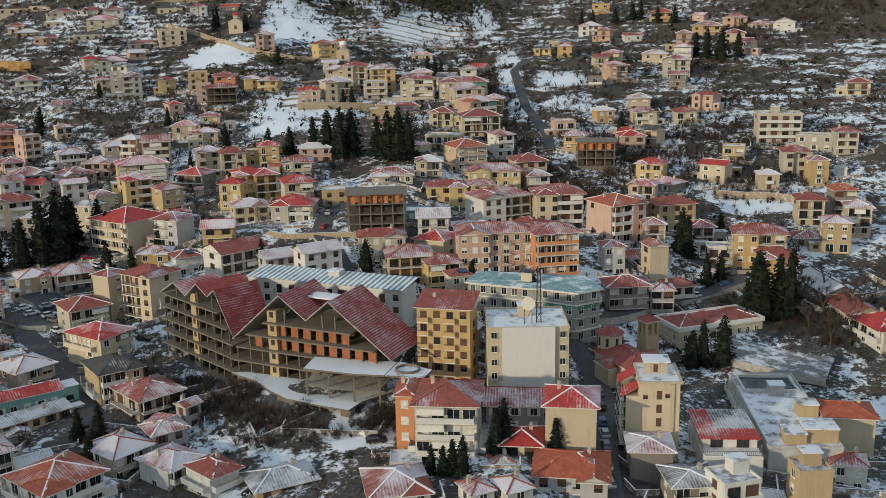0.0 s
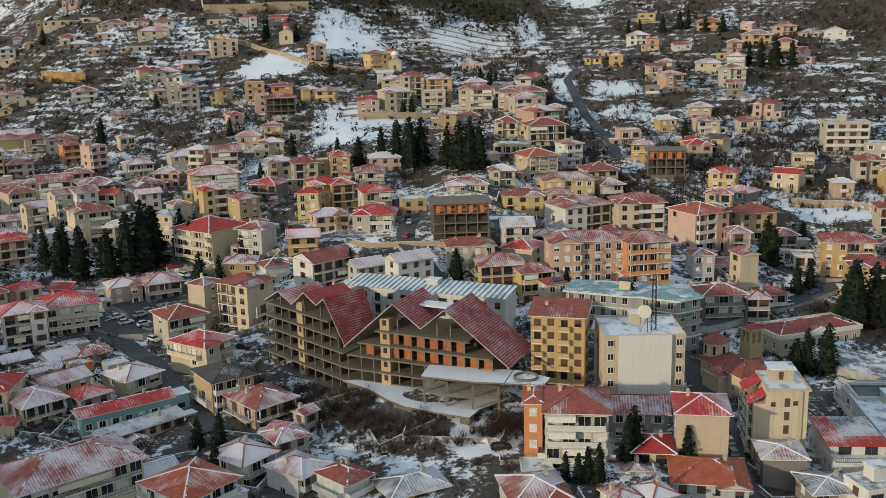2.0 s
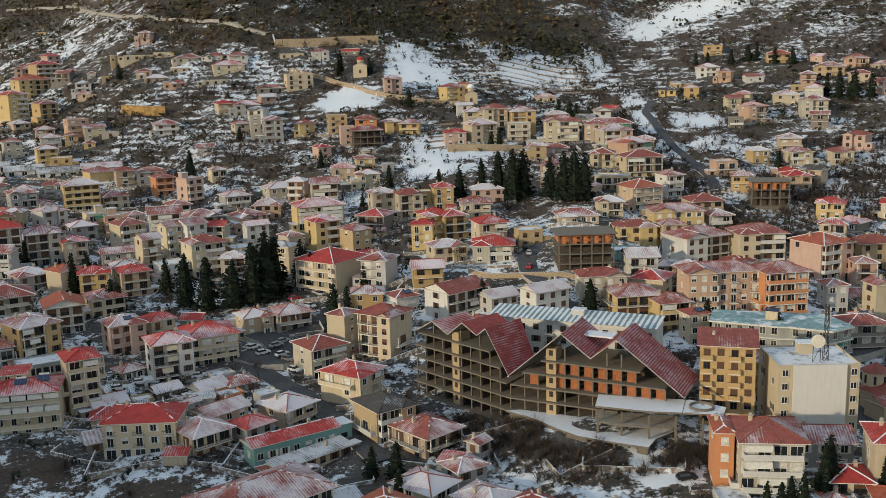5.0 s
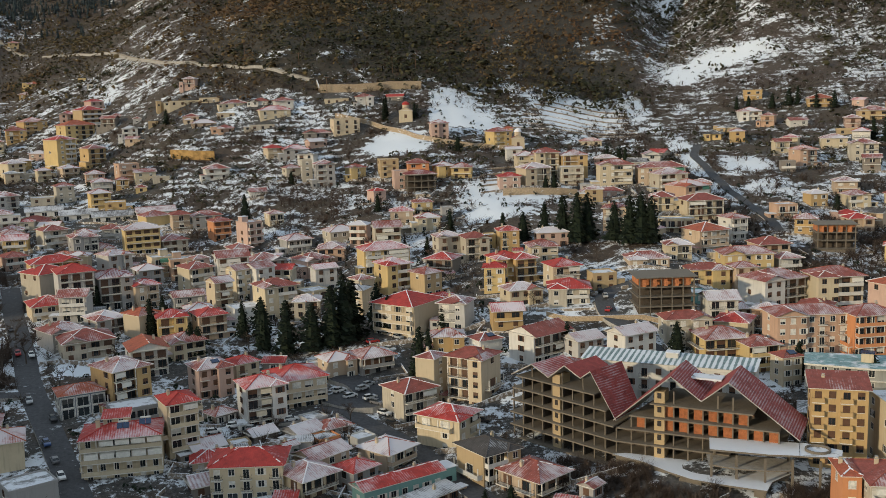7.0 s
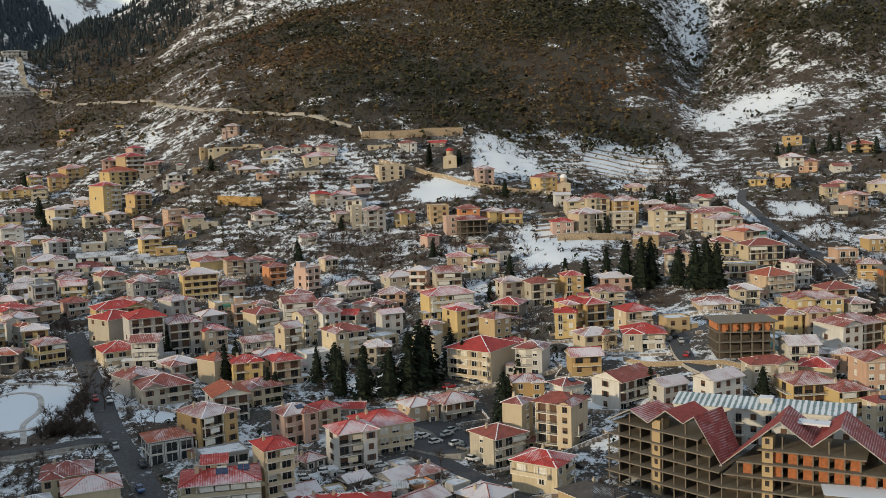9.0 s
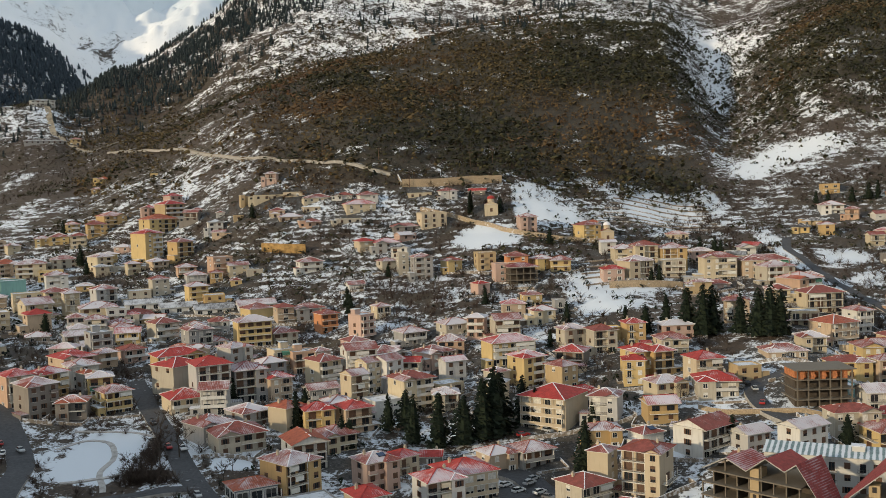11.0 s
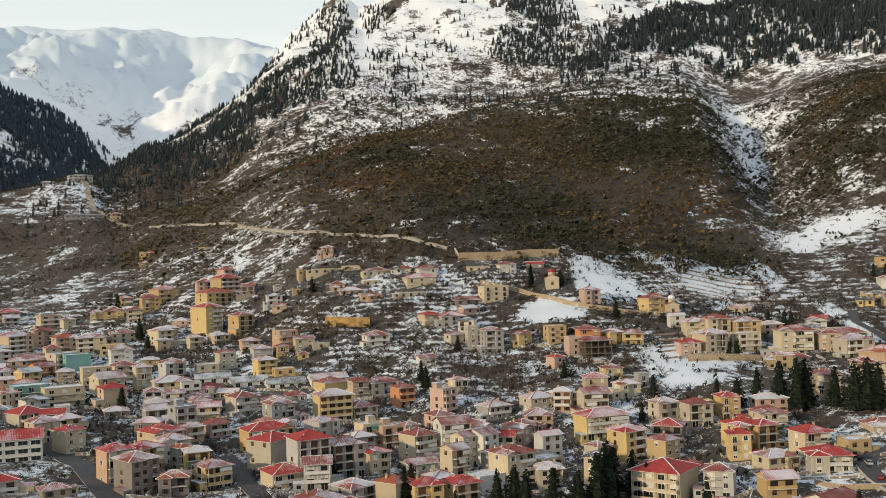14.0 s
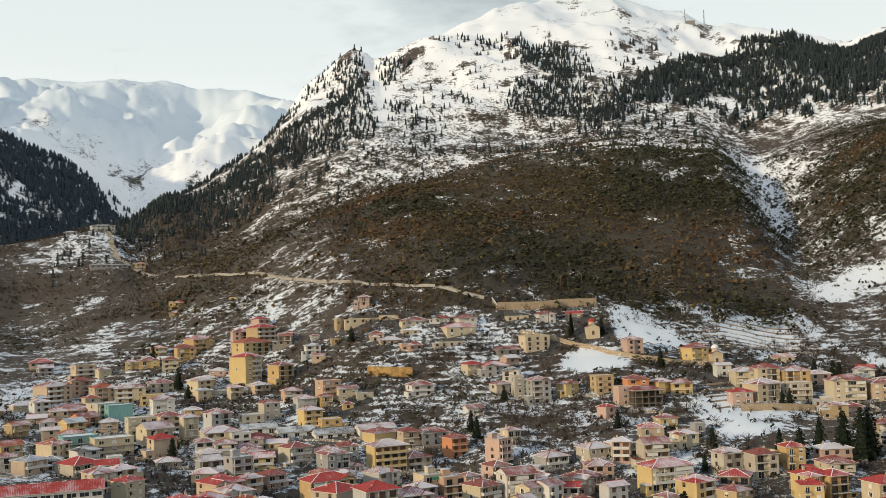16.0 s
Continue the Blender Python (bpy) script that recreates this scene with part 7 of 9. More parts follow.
def church():
    h = thing("church", 42.7, 220.5, -1.4, 22, "pale stone church with red tiled roofs and domed drum", "church")
    BUILT.append((42.7, 222, 10))
    s = Shape()
    s.box(-4.5, -7.5, -4, 4.5, 7.5, 7.3)
    body = piece("nave", s.mesh("nave", [WALLS["beige"]]), h)
    roof_parts(h, 9.0, 15.0, 7.5, "hip", "tile", 0, "beige", 22.0, 0.5)
    s = Shape()
    s.box(-7.0, -2.6, -4, 7.0, 3.4, 6.4)
    piece("transept", s.mesh("transept", [WALLS["beige"]]), h)
    roof_parts(h, 14.0, 6.0, 6.6, "gable", "tile", 1, "beige", 24.0, 0.4, (0, 0.4))
    s = Shape()
    s.tube((-0.6, 7.0, 3), (-0.6, 7.0, 11.6), 3.0, 3.0, 16)
    drum = piece("drum", s.mesh("drum", [WALLS["beige"]]), h)
    s = Shape()
    s.tube((-0.6, 7.0, 11.6), (-0.6, 7.0, 13.6), 3.4, 0.1, 16)
    piece("dome", s.mesh("dome", [TILES["tile", 1]]), drum)
    for k in range(8):
        s = Shape()
        s.box(-0.3, -3.06, 8.8, 0.3, -2.9, 10.8)
        piece("window", s.mesh("window", [GLASS]), drum, (-0.6, 7.0, 0), 45 * k)
    for u in (-2.2, 0.0, 2.2):
        piece("window", window_mesh(0.8, 1.6, "dark", "none"), h, (u, -7.5, 4.0))
    piece("door", window_mesh(1.5, 2.15, "brown", "shut"), h, (0, -7.5, 0.3))
    for u in (-5.0, -1.0, 5.2):
        piece("window", window_mesh(0.8, 1.6, "dark", "none"), h, (-4.5, u, 3.5), -90)
    t = thing("bell_tower", 50.0, 233.6, -1.9, 22, "square stone bell tower with open belfry and red roof", "tower")
    BUILT.append((50.0, 233.6, 3))
    s = Shape()
    s.box(-1.9, -1.9, -3, 1.9, 1.9, 9.4)
    piece("shaft", s.mesh("shaft", [WALLS["ochre"]]), t)
    s = Shape()
    for sx in (-1.55, -0.0, 1.55):
        for sy in (-1.55, 0.0, 1.55):
            if sx or sy:
                s.box(sx - 0.3, sy - 0.3, 9.4, sx + 0.3, sy + 0.3, 12.2)
    s.box(-1.9, -1.9, 12.2, 1.9, 1.9, 12.7)
    piece("belfry", s.mesh("belfry", [WALLS["ochre"]]), t)
    roof_parts(t, 3.8, 3.8, 12.9, "hip", "tile", 0, "ochre", 26.0, 0.3)
    s = Shape()
    s.tube((0, 0, 10.6), (0, 0, 11.6), 0.55, 0.25, 10)
    piece("bell", s.mesh("bell", [plain("bronze", (0.2, 0.13, 0.05), 0.4, 0.9)]), t)


church()


def hill_chapel(x, y, z, turn, size, wall, label):
    """A small chapel with a domed drum."""
    h = thing("chapel", x, y, z, turn, label, "chapel")
    BUILT.append((x, y, size))
    s = Shape()
    s.box(-size / 2, -size * 0.6, -3, size / 2, size * 0.6, 4.5)
    piece("nave", s.mesh("nave", [WALLS[wall]]), h)
    roof_parts(h, size, size * 1.2, 4.7, "gable_front", "tile", 1, wall, 24, 0.3)
    s = Shape()
    s.tube((0, 0, 4.5), (0, 0, 8.0), size * 0.26, size * 0.26, 12)
    d = piece("drum", s.mesh("drum", [WALLS[wall]]), h)
    s = Shape()
    for k in range(5):
        a, b = k * math.pi / 10, (k + 1) * math.pi / 10
        s.tube((0, 0, 8 + 2 * math.sin(a)), (0, 0, 8 + 2 * math.sin(b)), size * 0.3 * math.cos(a), max(0.03, size * 0.3 * math.cos(b)), 12, cap=False)
    piece("dome", s.mesh("dome", [CAPS["red"]]), d)
    piece("door", window_mesh(1.5, 2.15, "brown", "shut"), h, (0, -size * 0.6, 0.2))


hill_chapel(-52.5, 560.0, ground_at(-52.5, 560.0), 0, 7.0, "beige", "small stone chapel with a red dome on a drum")
hill_chapel(-117.0, 596.0, ground_at(-117.0, 596.0), 0, 8.0, "cream", "small cream chapel with bell gable and dome")


def shell_block(x, y, z, turn, w, d, floors, infill, label):
    """A block left as a concrete frame: slabs, columns, brick infill on its top floor."""
    h = thing("unfinished_building", x, y, z, turn, label, "building")
    BUILT.append((x, y, 0.5 * math.hypot(w, d)))
    brick = [plain("brick_infill", (0.45, 0.17, 0.07), 0.9, 0, 0.35, 1.0)]
    # shade of the open floors painted into the inner walls
    dim = [plain("shaded_concrete", (0.07, 0.055, 0.042), 0.95, 0, 0.4, 0.5)]
    n = max(2, round(w / 3.4))
    for k in range(floors + 1):
        s = Shape()
        e = 0.9 if k == floors else 0.5
        s.box(-w / 2 - e, -d / 2 - e, k * 3.1 - 0.28, w / 2 + e, d / 2 + e, k * 3.1)
        piece("floor_slab", s.mesh("floor_slab", [WALLS["concrete"]]), h)
        if k == floors:
            continue
        s = Shape()
        s.box(-w / 2 + 0.4, -d / 2 + 3.0, k * 3.1 + 0.004, w / 2 - 0.4, d / 2 - 0.2, k * 3.1 + 2.8)
        piece("inner_wall", s.mesh("inner_wall", dim if k + 1 < floors or not infill else brick), h)
        for i in range(n + 1):
            s = shared(("shell_column",), lambda: (lambda q: (q.box(-0.18, -0.18, 0, 0.18, 0.18, 2.82), q.mesh("column", [WALLS["concrete"]]))[1])(Shape()))
            piece("column", s, h, (-w / 2 + 0.2 + (w - 0.4) * i / n, -d / 2 + 0.1, k * 3.1))
            if i < n and infill and k + 1 == floors:
                q = shared(("shell_pier", round(w / n, 1)), lambda: (lambda q: (q.box(-w / n / 2 + 0.2, 0, 0, w / n * 0.12, 0.2, 2.8), q.box(w / n * 0.12, 0, 2.1, w / n / 2 - 0.2, 0.2, 2.8), q.mesh("brick_panel", brick))[2])(Shape()))
                piece("brick_panel", q, h, (-w / 2 + 0.2 + (w - 0.4) * (i + 0.5) / n, -d / 2 + 0.4, k * 3.1))
    s = Shape()
    s.box(-w / 2 + 0.1, -d / 2 + 0.1, -5, w / 2 - 0.1, d / 2 - 0.1, -0.3)
    piece("footing", s.mesh("footing", [WALLS["concrete"]]), h)


shell_block(-20.6, 307.7, 18.8, 3, 17.5, 12.0, 4, True, "unfinished concrete block with brick-filled top floor")
shell_block(59.0, 379.0, 27.0, -8, 14.0, 11.0, 3, True, "unfinished concrete block of flats on the slope")
shell_block(-105.0, 486.0, 42.0, 12, 14.0, 10.0, 3, False, "unfinished concrete house frame above the town")
for hx, hy, hz, ht, hw in ((-105.0, 486.0, 51.6, 12, 15.0),):
    r = thing("roof_frame", hx, hy, hz, ht, "low red roof laid over the open house frame", "roof")
    roof_parts(r, hw, 11.0, 0.0, "hip", "wine", 1, "concrete", 16, 0.6)


# ---- retaining walls and roads ----
def along(points, step=3.0):
    """Places evenly along a line of points, with the way on at each."""
    out = []
    for (x0, y0), (x1, y1) in zip(points, points[1:]):
        n = max(1, int(math.hypot(x1 - x0, y1 - y0) / step))
        for i in range(n):
            f = i / n
            out.append((x0 + (x1 - x0) * f, y0 + (y1 - y0) * f))
    out.append(points[-1])
    for _ in range(2):
        out = [out[0]] + [tuple((a[k] + 2 * b[k] + c[k]) / 4 for k in (0, 1)) for a, b, c in zip(out, out[1:], out[2:])] + [out[-1]]
    return out


def retaining_wall(points, height, label, mat=None, below=2.5, snowcap=True):
    pts = along(points, 4.0)
    s = Shape()
    for (x0, y0), (x1, y1) in zip(pts, pts[1:]):
        d = Vector((x1 - x0, y1 - y0)).normalized()
        n = Vector((-d.y, d.x)) * 0.3
        z0, z1 = ground_at(x0, y0), ground_at(x1, y1)
        for sx in (1, -1):
            a, b = (x0 + sx * n.x, y0 + sx * n.y), (x1 + sx * n.x, y1 + sx * n.y)
            q = [(*a, z0 - below), (*b, z1 - below), (*b, z1 + height), (*a, z0 + height)]
            s.face(q if sx < 0 else q[::-1], 0)
        a, b, c, e = (x0 - n.x, y0 - n.y), (x1 - n.x, y1 - n.y), (x1 + n.x, y1 + n.y), (x0 + n.x, y0 + n.y)
        s.face([(*a, z0 + height), (*b, z1 + height), (*c, z1 + height), (*e, z0 + height)], 1 if snowcap else 0)
    tagged(new("retaining_wall", s.mesh("retaining_wall", [mat or STONE, SNOW])), label, "wall", "retaining walls")


TAN = snowy("tan_masonry", (0.34, 0.26, 0.17), 0.05, 0.7)
retaining_wall([(-173, 630), (-147, 631), (-124, 635), (-109, 636)], 5.0, "tall tan masonry retaining wall below the wooded hill", TAN, snowcap=False)
retaining_wall([(-176, 640), (-173, 630)], 3.0, "tan masonry wall end at the hill road", TAN)
retaining_wall([(-160, 600), (-141, 592), (-117, 577), (-100, 558), (-78, 552), (-55, 552)], 2.6, "tan stone retaining wall along the hillside lane", TAN, snowcap=False)
retaining_wall([(-65, 460), (-48, 460), (-30, 464)], 3.2, "brown stone terrace wall above a snowy field", TAN, snowcap=False)
retaining_wall([(95, 341), (106, 339), (121, 331), (135, 330)], 2.4, "long stone retaining wall under a snowy orchard", TAN)
retaining_wall([(-57, 312), (-50, 306), (-38, 302), (-23, 297)], 1.6, "curved stone retaining wall by the street", TAN)
retaining_wall([(-250, 562), (-246, 559.5), (-243, 561.2), (-238, 558), (-234, 559.4), (-229, 556.8), (-224, 558)], 5.2, "exposed ochre earth cutting held by masonry", plain("ochre_cutting", (0.36, 0.22, 0.08), 0.95, 0, 0.5, 0.4))
for k in range(7):
    y = 596 + k * 8
    retaining_wall([(-58 + k * 4, y), (-30, y + 3), (0, y + 4), (22, y - 2)], 0.7, "low dry-stone terrace wall in a snowy field", STONE, 1.0)
for k in range(5):
    y = 468 + k * 10
    retaining_wall([(-75, y), (-45, y + 2), (-22 - k * 3, y + 2)], 0.8, "low dry-stone terrace wall in a snowy field", STONE, 1.0)


def road(name, points, width, label, mat=None, lift=0.12):
    pts = along(points, 3.0)
    s = Shape()
    rows = []
    for i, (x, y) in enumerate(pts):
        a, b = pts[max(0, i - 1)], pts[min(len(pts) - 1, i + 1)]
        d = Vector((b[0] - a[0], b[1] - a[1])).normalized()
        n = Vector((-d.y, d.x)) * width / 2
        z = max(ground_at(x + n.x * k, y + n.y * k) for k in (-1, -0.5, 0, 0.5, 1)) + lift
        rows.append(((x - n.x, y - n.y), (x + n.x, y + n.y), z))
        ROADS.append((x, y, width / 2 + 0.5))
    for (a, b, z), (c, d, w) in zip(rows, rows[1:]):
        s.face([(*a, z), (*c, w), (*d, w), (*b, z)][::-1], 0)
        s.face([(*a, z - 2.0), (*c, w - 2.0), (*c, w), (*a, z)], 1)
        s.face([(*d, w - 2.0), (*b, z - 2.0), (*b, z), (*d, w)], 1)
    tagged(new(name, s.mesh(name, [mat or ASPHALT, CONCRETE])), label, "road", kind="structure")


ROADS = []
road("road", [(-345, 395), (-330, 378), (-310, 355), (-293, 329), (-277, 305), (-266, 285), (-262, 262)], 8, "wet asphalt main street with snowy verges")
road("road", [(-262, 376), (-246, 342.6), (-236.4, 323.9), (-224.4, 301.6), (-214, 280), (-205.5, 265), (-197.0, 251.0), (-187.6, 235.7), (-178.6, 220.7), (-167.0, 201.0)], 7.0, "wet asphalt main street with snowy verges")
road("road", [(-256, 262), (-240, 263.6), (-228, 265.5), (-217, 268), (-210, 269.5)], 6, "wet asphalt side street along the park", lift=0.09)
trodden = plain("trodden_snow", (0.40, 0.38, 0.36), 0.95, 0, 0.35, 0.6)
road("path", [(-262, 300), (-257, 309), (-250, 311), (-246, 306), (-243, 300), (-241, 294), (-243, 288), (-242, 282), (-238, 276), (-236, 270)], 1.8, "curving trodden footpath through the snowy park", trodden, 0.05)
road("path", [(-262, 316), (-252, 318.5), (-243, 318), (-234, 313)], 1.6, "trodden footpath along the top of the park", trodden, 0.05)
road("path", [(-251, 276), (-243, 280), (-234, 282.5), (-226, 284)], 2.0, "trodden footpath along the foot of the park", trodden, 0.05)
road("pavement", [(66, 240), (78, 232.5), (92, 225)], 15, "grey paved square before the town hall", snowy("grey_paving", (0.17, 0.165, 0.16), 0.18, 0.3), 0.05)
road("road", [(27.0, 250.0), (32.6, 235.4), (35.1, 223.5), (34.7, 209.9), (32.4, 191.7), (30.6, 180.6), (28.9, 166.4), (27.8, 152.8)], 5.4, "narrow wet asphalt street between the houses")
road("road", [(-27, 271), (-29, 280), (-33, 291), (-38, 304), (-38, 320), (-33, 328), (-15, 334)], 6, "curving wet asphalt street")
road("road", [(20, 249), (43, 252), (58, 262), (69, 268), (82, 275), (100, 284)], 6, "wet asphalt street on the slope")
road("road", [(95, 283), (84, 283), (78, 287), (75, 295), (70, 301)], 6, "wet asphalt street climbing the slope")
road("road", [(43, 395), (44, 407), (42, 431), (39, 460), (39, 500), (39, 530), (48, 560)], 4.5, "narrow asphalt lane up the ravine")
road("road", [(-145.0, 252.0), (-132.0, 254.4), (-124, 262), (-117, 264), (-109.9, 254.8), (-101.9, 246.3), (-95.9, 238.0), (-86.9, 222.9), (-78.0, 207.6)], 6, "dark asphalt street past the car park")
road("road", [(-122, 286), (-114, 280), (-108, 268), (-114, 266), (-124, 272)], 9, "car park with trodden snow", lift=0.1)
road("track", [(-470, 930), (-380, 838), (-347, 790), (-305, 733), (-266, 699), (-230, 671), (-180, 645)], 5, "pale earth track at the foot of the hill", plain("pale_track", (0.36, 0.29, 0.2), 0.95, 0, 0.4, 0.3))
road("track", [(-640, 1180), (-560, 1020), (-500, 960), (-440, 1000)], 6, "pale earth track across the far slope", plain("pale_earth", (0.36, 0.29, 0.2), 0.95, 0, 0.4, 0.3))



def railing(points):
    """Iron posts and two rails on a concrete kerb along the edge of a street."""
    pts = along(points, 2.4)
    z = [ground_at(*p) + 0.25 for p in pts]
    t = thing("railing", *pts[0], z[0], 0, "dark iron railing on a concrete kerb above a drop", "railing")
    o = Vector((*pts[0], z[0]))
    for i, (p, q) in enumerate(zip(pts, pts[1:])):
        a, b = Vector((*p, z[i])) - o, Vector((*q, z[i + 1])) - o
        s = Shape()
        s.bar(a, b, 0.35, 1.4)
        piece("kerb", s.mesh("kerb", [CONCRETE]), t)
        s = Shape()
        for up in (1.15, 1.65):
            s.bar(a + Vector((0, 0, up)), b + Vector((0, 0, up)), 0.07, 0.07)
        piece("rail", s.mesh("rail", [IRON]), t)
        s = Shape()
        s.bar(a + Vector((0, 0, 0.6)), a + Vector((0.001, 0, 1.75)), 0.1, 0.1)
        piece("post", s.mesh("post", [IRON]), t)


railing([(-252, 258.6), (-240, 259.8), (-228, 261.8), (-219, 264)])
retaining_wall([(-254, 257.6), (-240, 258.8), (-228, 260.8), (-218, 263)], 0.4, "stained concrete wall under the park street", CONCRETE, 6.0, False)


def school(x, y, z, turn):
    """A long white school with bands of wide windows under a red roof."""
    t = thing("school_building", x, y, z, turn, "long white three-storey building with window bands and red roof", "building")
    BUILT.append((x, y, 16))
    w, d, H = 36.0, 12.0, 9.3
    s = Shape()
    s.box(-w / 2, -d / 2, -5, w / 2, d / 2, H)
    piece("wall", s.mesh("wall", [WALLS["white"]]), t)
    roof_parts(t, w, d, H + 0.2, "gable", "red", 0, "white", 24.0, 0.7)
    for k in range(3):
        for i in range(8):
            piece("window", window_mesh(3.5, 1.7, "dark", "none"), t, (-w / 2 + 2.25 + 4.5 * i, -d / 2, 0.9 + 3.0 * k))
        s = Shape()
        s.box(-w / 2, -d / 2 - 0.5, 2.75 + 3.0 * k, w / 2, -d / 2 - 0.003, 3.0 + 3.0 * k)
        piece("ledge", s.mesh("ledge", [SLAB]), t)


school(-348.5, 364.0, 20.6, 22)

# ---- scattered buildings on the far slope ----
house(-610.0, 1112.0, ground_at(-610.0, 1106.0) - 0.3, 28, 26.0, 14.0, 2, "white", "hip", "dark", 2, "w", 0, pitch=14)
house(-634.0, 1080.0, ground_at(-634.0, 1076.0) - 0.3, 28, 13.0, 9.0, 1, "white", "hip", "dark", 2, "w", 0, pitch=14)
house(-556.0, 984.0, ground_at(-556.0, 980.0) - 0.3, 26, 36.0, 10.0, 1, "grey", "gable", "dark", 2, "w", 0, pitch=10)
house(-528.0, 996.0, ground_at(-528.0, 992.0) - 0.3, 26, 10.0, 8.0, 2, "yellow", "hip", "orange", 1, "w", 0)


def utility_pole(x, y):
    """A timber pole with a cross-arm and insulators."""
    t = thing("utility_pole", x, y, ground_at(x, y), 12, "weathered timber power pole with a cross-arm", "pole", "power poles on the slope")
    s = Shape()
    s.tube((0, 0, -1), (0, 0, 11), 0.22, 0.15, 8)
    piece("pole", s.mesh("pole", [WOOD]), t)
    s = Shape()
    s.box(-1.6, -0.1, 10.2, 1.6, 0.1, 10.45)
    piece("cross_arm", s.mesh("cross_arm", [WOOD]), t)
    for u in (-1.4, 0.0, 1.4):
        s = Shape()
        s.tube((u, 0, 10.46), (u, 0, 10.85), 0.09, 0.06, 6)
        piece("insulator", s.mesh("insulator", [FRAME]), t)


for px, py in ((-129, 664), (-114, 672), (-190, 660), (-232, 690), (-168, 628), (-142, 610)):
    utility_pole(px, py)


def relay_station(x, y):
    """A hut with two slim lattice masts on the ridge."""
    z = ground_at(x, y)
    t = thing("relay_station", x, y, z, 0, "small relay hut with two masts on the snowy ridge", "hut")
    s = Shape()
    s.box(-8, -5, -3, 8, 5, 6, 0); s.box(-8.5, -5.5, 6, 8.5, 5.5, 6.6, 1)
    piece("hut", s.mesh("hut", [WALLS["stone"], FLATROOF]), t)
    for u, high in ((-9.5, 30.0), (27.0, 27.0)):
        s = Shape()
        for a in range(3):
            q = 2 * math.pi * a / 3
            s.bar((u + 1.1 * math.cos(q), 1.1 * math.sin(q), -4), (u + 0.4 * math.cos(q), 0.4 * math.sin(q), high), 0.35, 0.35)
        for k in range(8):
            s.bar((u - 0.9, 0, high * k / 8), (u + 0.9, 0, high * (k + 1) / 8), 0.2, 0.2)
        piece("mast", s.mesh("mast", [IRON]), t)


relay_station(248.0, 1914.0)
# ---- small houses that fill the rows ----
def infill(count, r0, r1, detail, seed, b0=-33, b1=28):
    """Low houses on free plots between the others."""
    rnd = random.Random(seed)
    made = 0
    for _ in range(6000):
        if made >= count:
            return
        r, b = math.sqrt(rnd.uniform(r0 * r0, r1 * r1)), radians(rnd.uniform(b0, b1))
        x, y, w = HUB[0] + r * math.sin(b), HUB[1] + r * math.cos(b), rnd.uniform(7.5, 11)
        if any((x - bx) ** 2 + (y - by) ** 2 < (br * 0.92 + w * 0.62) ** 2 for bx, by, br in BUILT) or any((x - bx) ** 2 + (y - by) ** 2 < (br + w * 0.75) ** 2 for bx, by, br in ROADS + OPEN):
            continue
        if not any((x - bx) ** 2 + (y - by) ** 2 < (br + w + (7 if b0 < 0 else 25)) ** 2 for bx, by, br in BUILT):
            continue
        if snow_cover(np.array([x]), np.array([y]), np.array([60.0]))[0] > 0.62:
            continue
        wall = rnd.choice(("cream", "white", "beige", "yellow", "stone", "pink", "ochre", "white"))
        house(round(x, 1), round(y, 1), ground_at(x, y) - 0.4, rnd.uniform(-25, 25) - math.degrees(b), round(w, 1), round(w * rnd.uniform(0.75, 0.95), 1), rnd.choice((1, 2, 2, 3)) if detail else rnd.choice((1, 2, 2)), wall, rnd.choice(("hip", "hip", "hip", "gable")), rnd.choice(("tile", "tile", "red", "orange", "dark")), rnd.choice((1, 2, 2)), rnd.choice("wb"), detail, sides=False)
        made += 1


OPEN = [(-34, 200, 22), (-58, 222, 16), (-10, 194, 8), (75, 232, 22), (100, 255, 26), (-130, 470, 40), (-170, 492, 34), (66, 480, 22), (28, 480, 12), (28, 430, 11), (30, 385, 11), (40, 352, 12), (-96, 246, 22), (-136, 310, 22), (-118, 318, 14), (-42, 390, 12), (-18, 376, 12), (-64, 394, 8), (-185, 318, 8), (-170, 304, 7), (88, 256, 10), (-97, 288, 10), (-345, 366, 34), (74, 285, 12), (4, 186, 10), (-235, 298, 26)]
infill(33, 215, 430, 1, 5)
infill(18, 440, 690, 0, 21, -32, -14)
infill(14, 420, 700, 0, 33, -42, -30)
infill(20, 430, 590, 0, 6)
infill(11, 480, 660, 0, 9, 13, 29)
# ---- the ground, with yards round the houses ----
gm = ground_mesh()
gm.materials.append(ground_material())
tagged(new("ground", gm), "earth slopes and mountains under patchy snow", "ground", kind="structure")

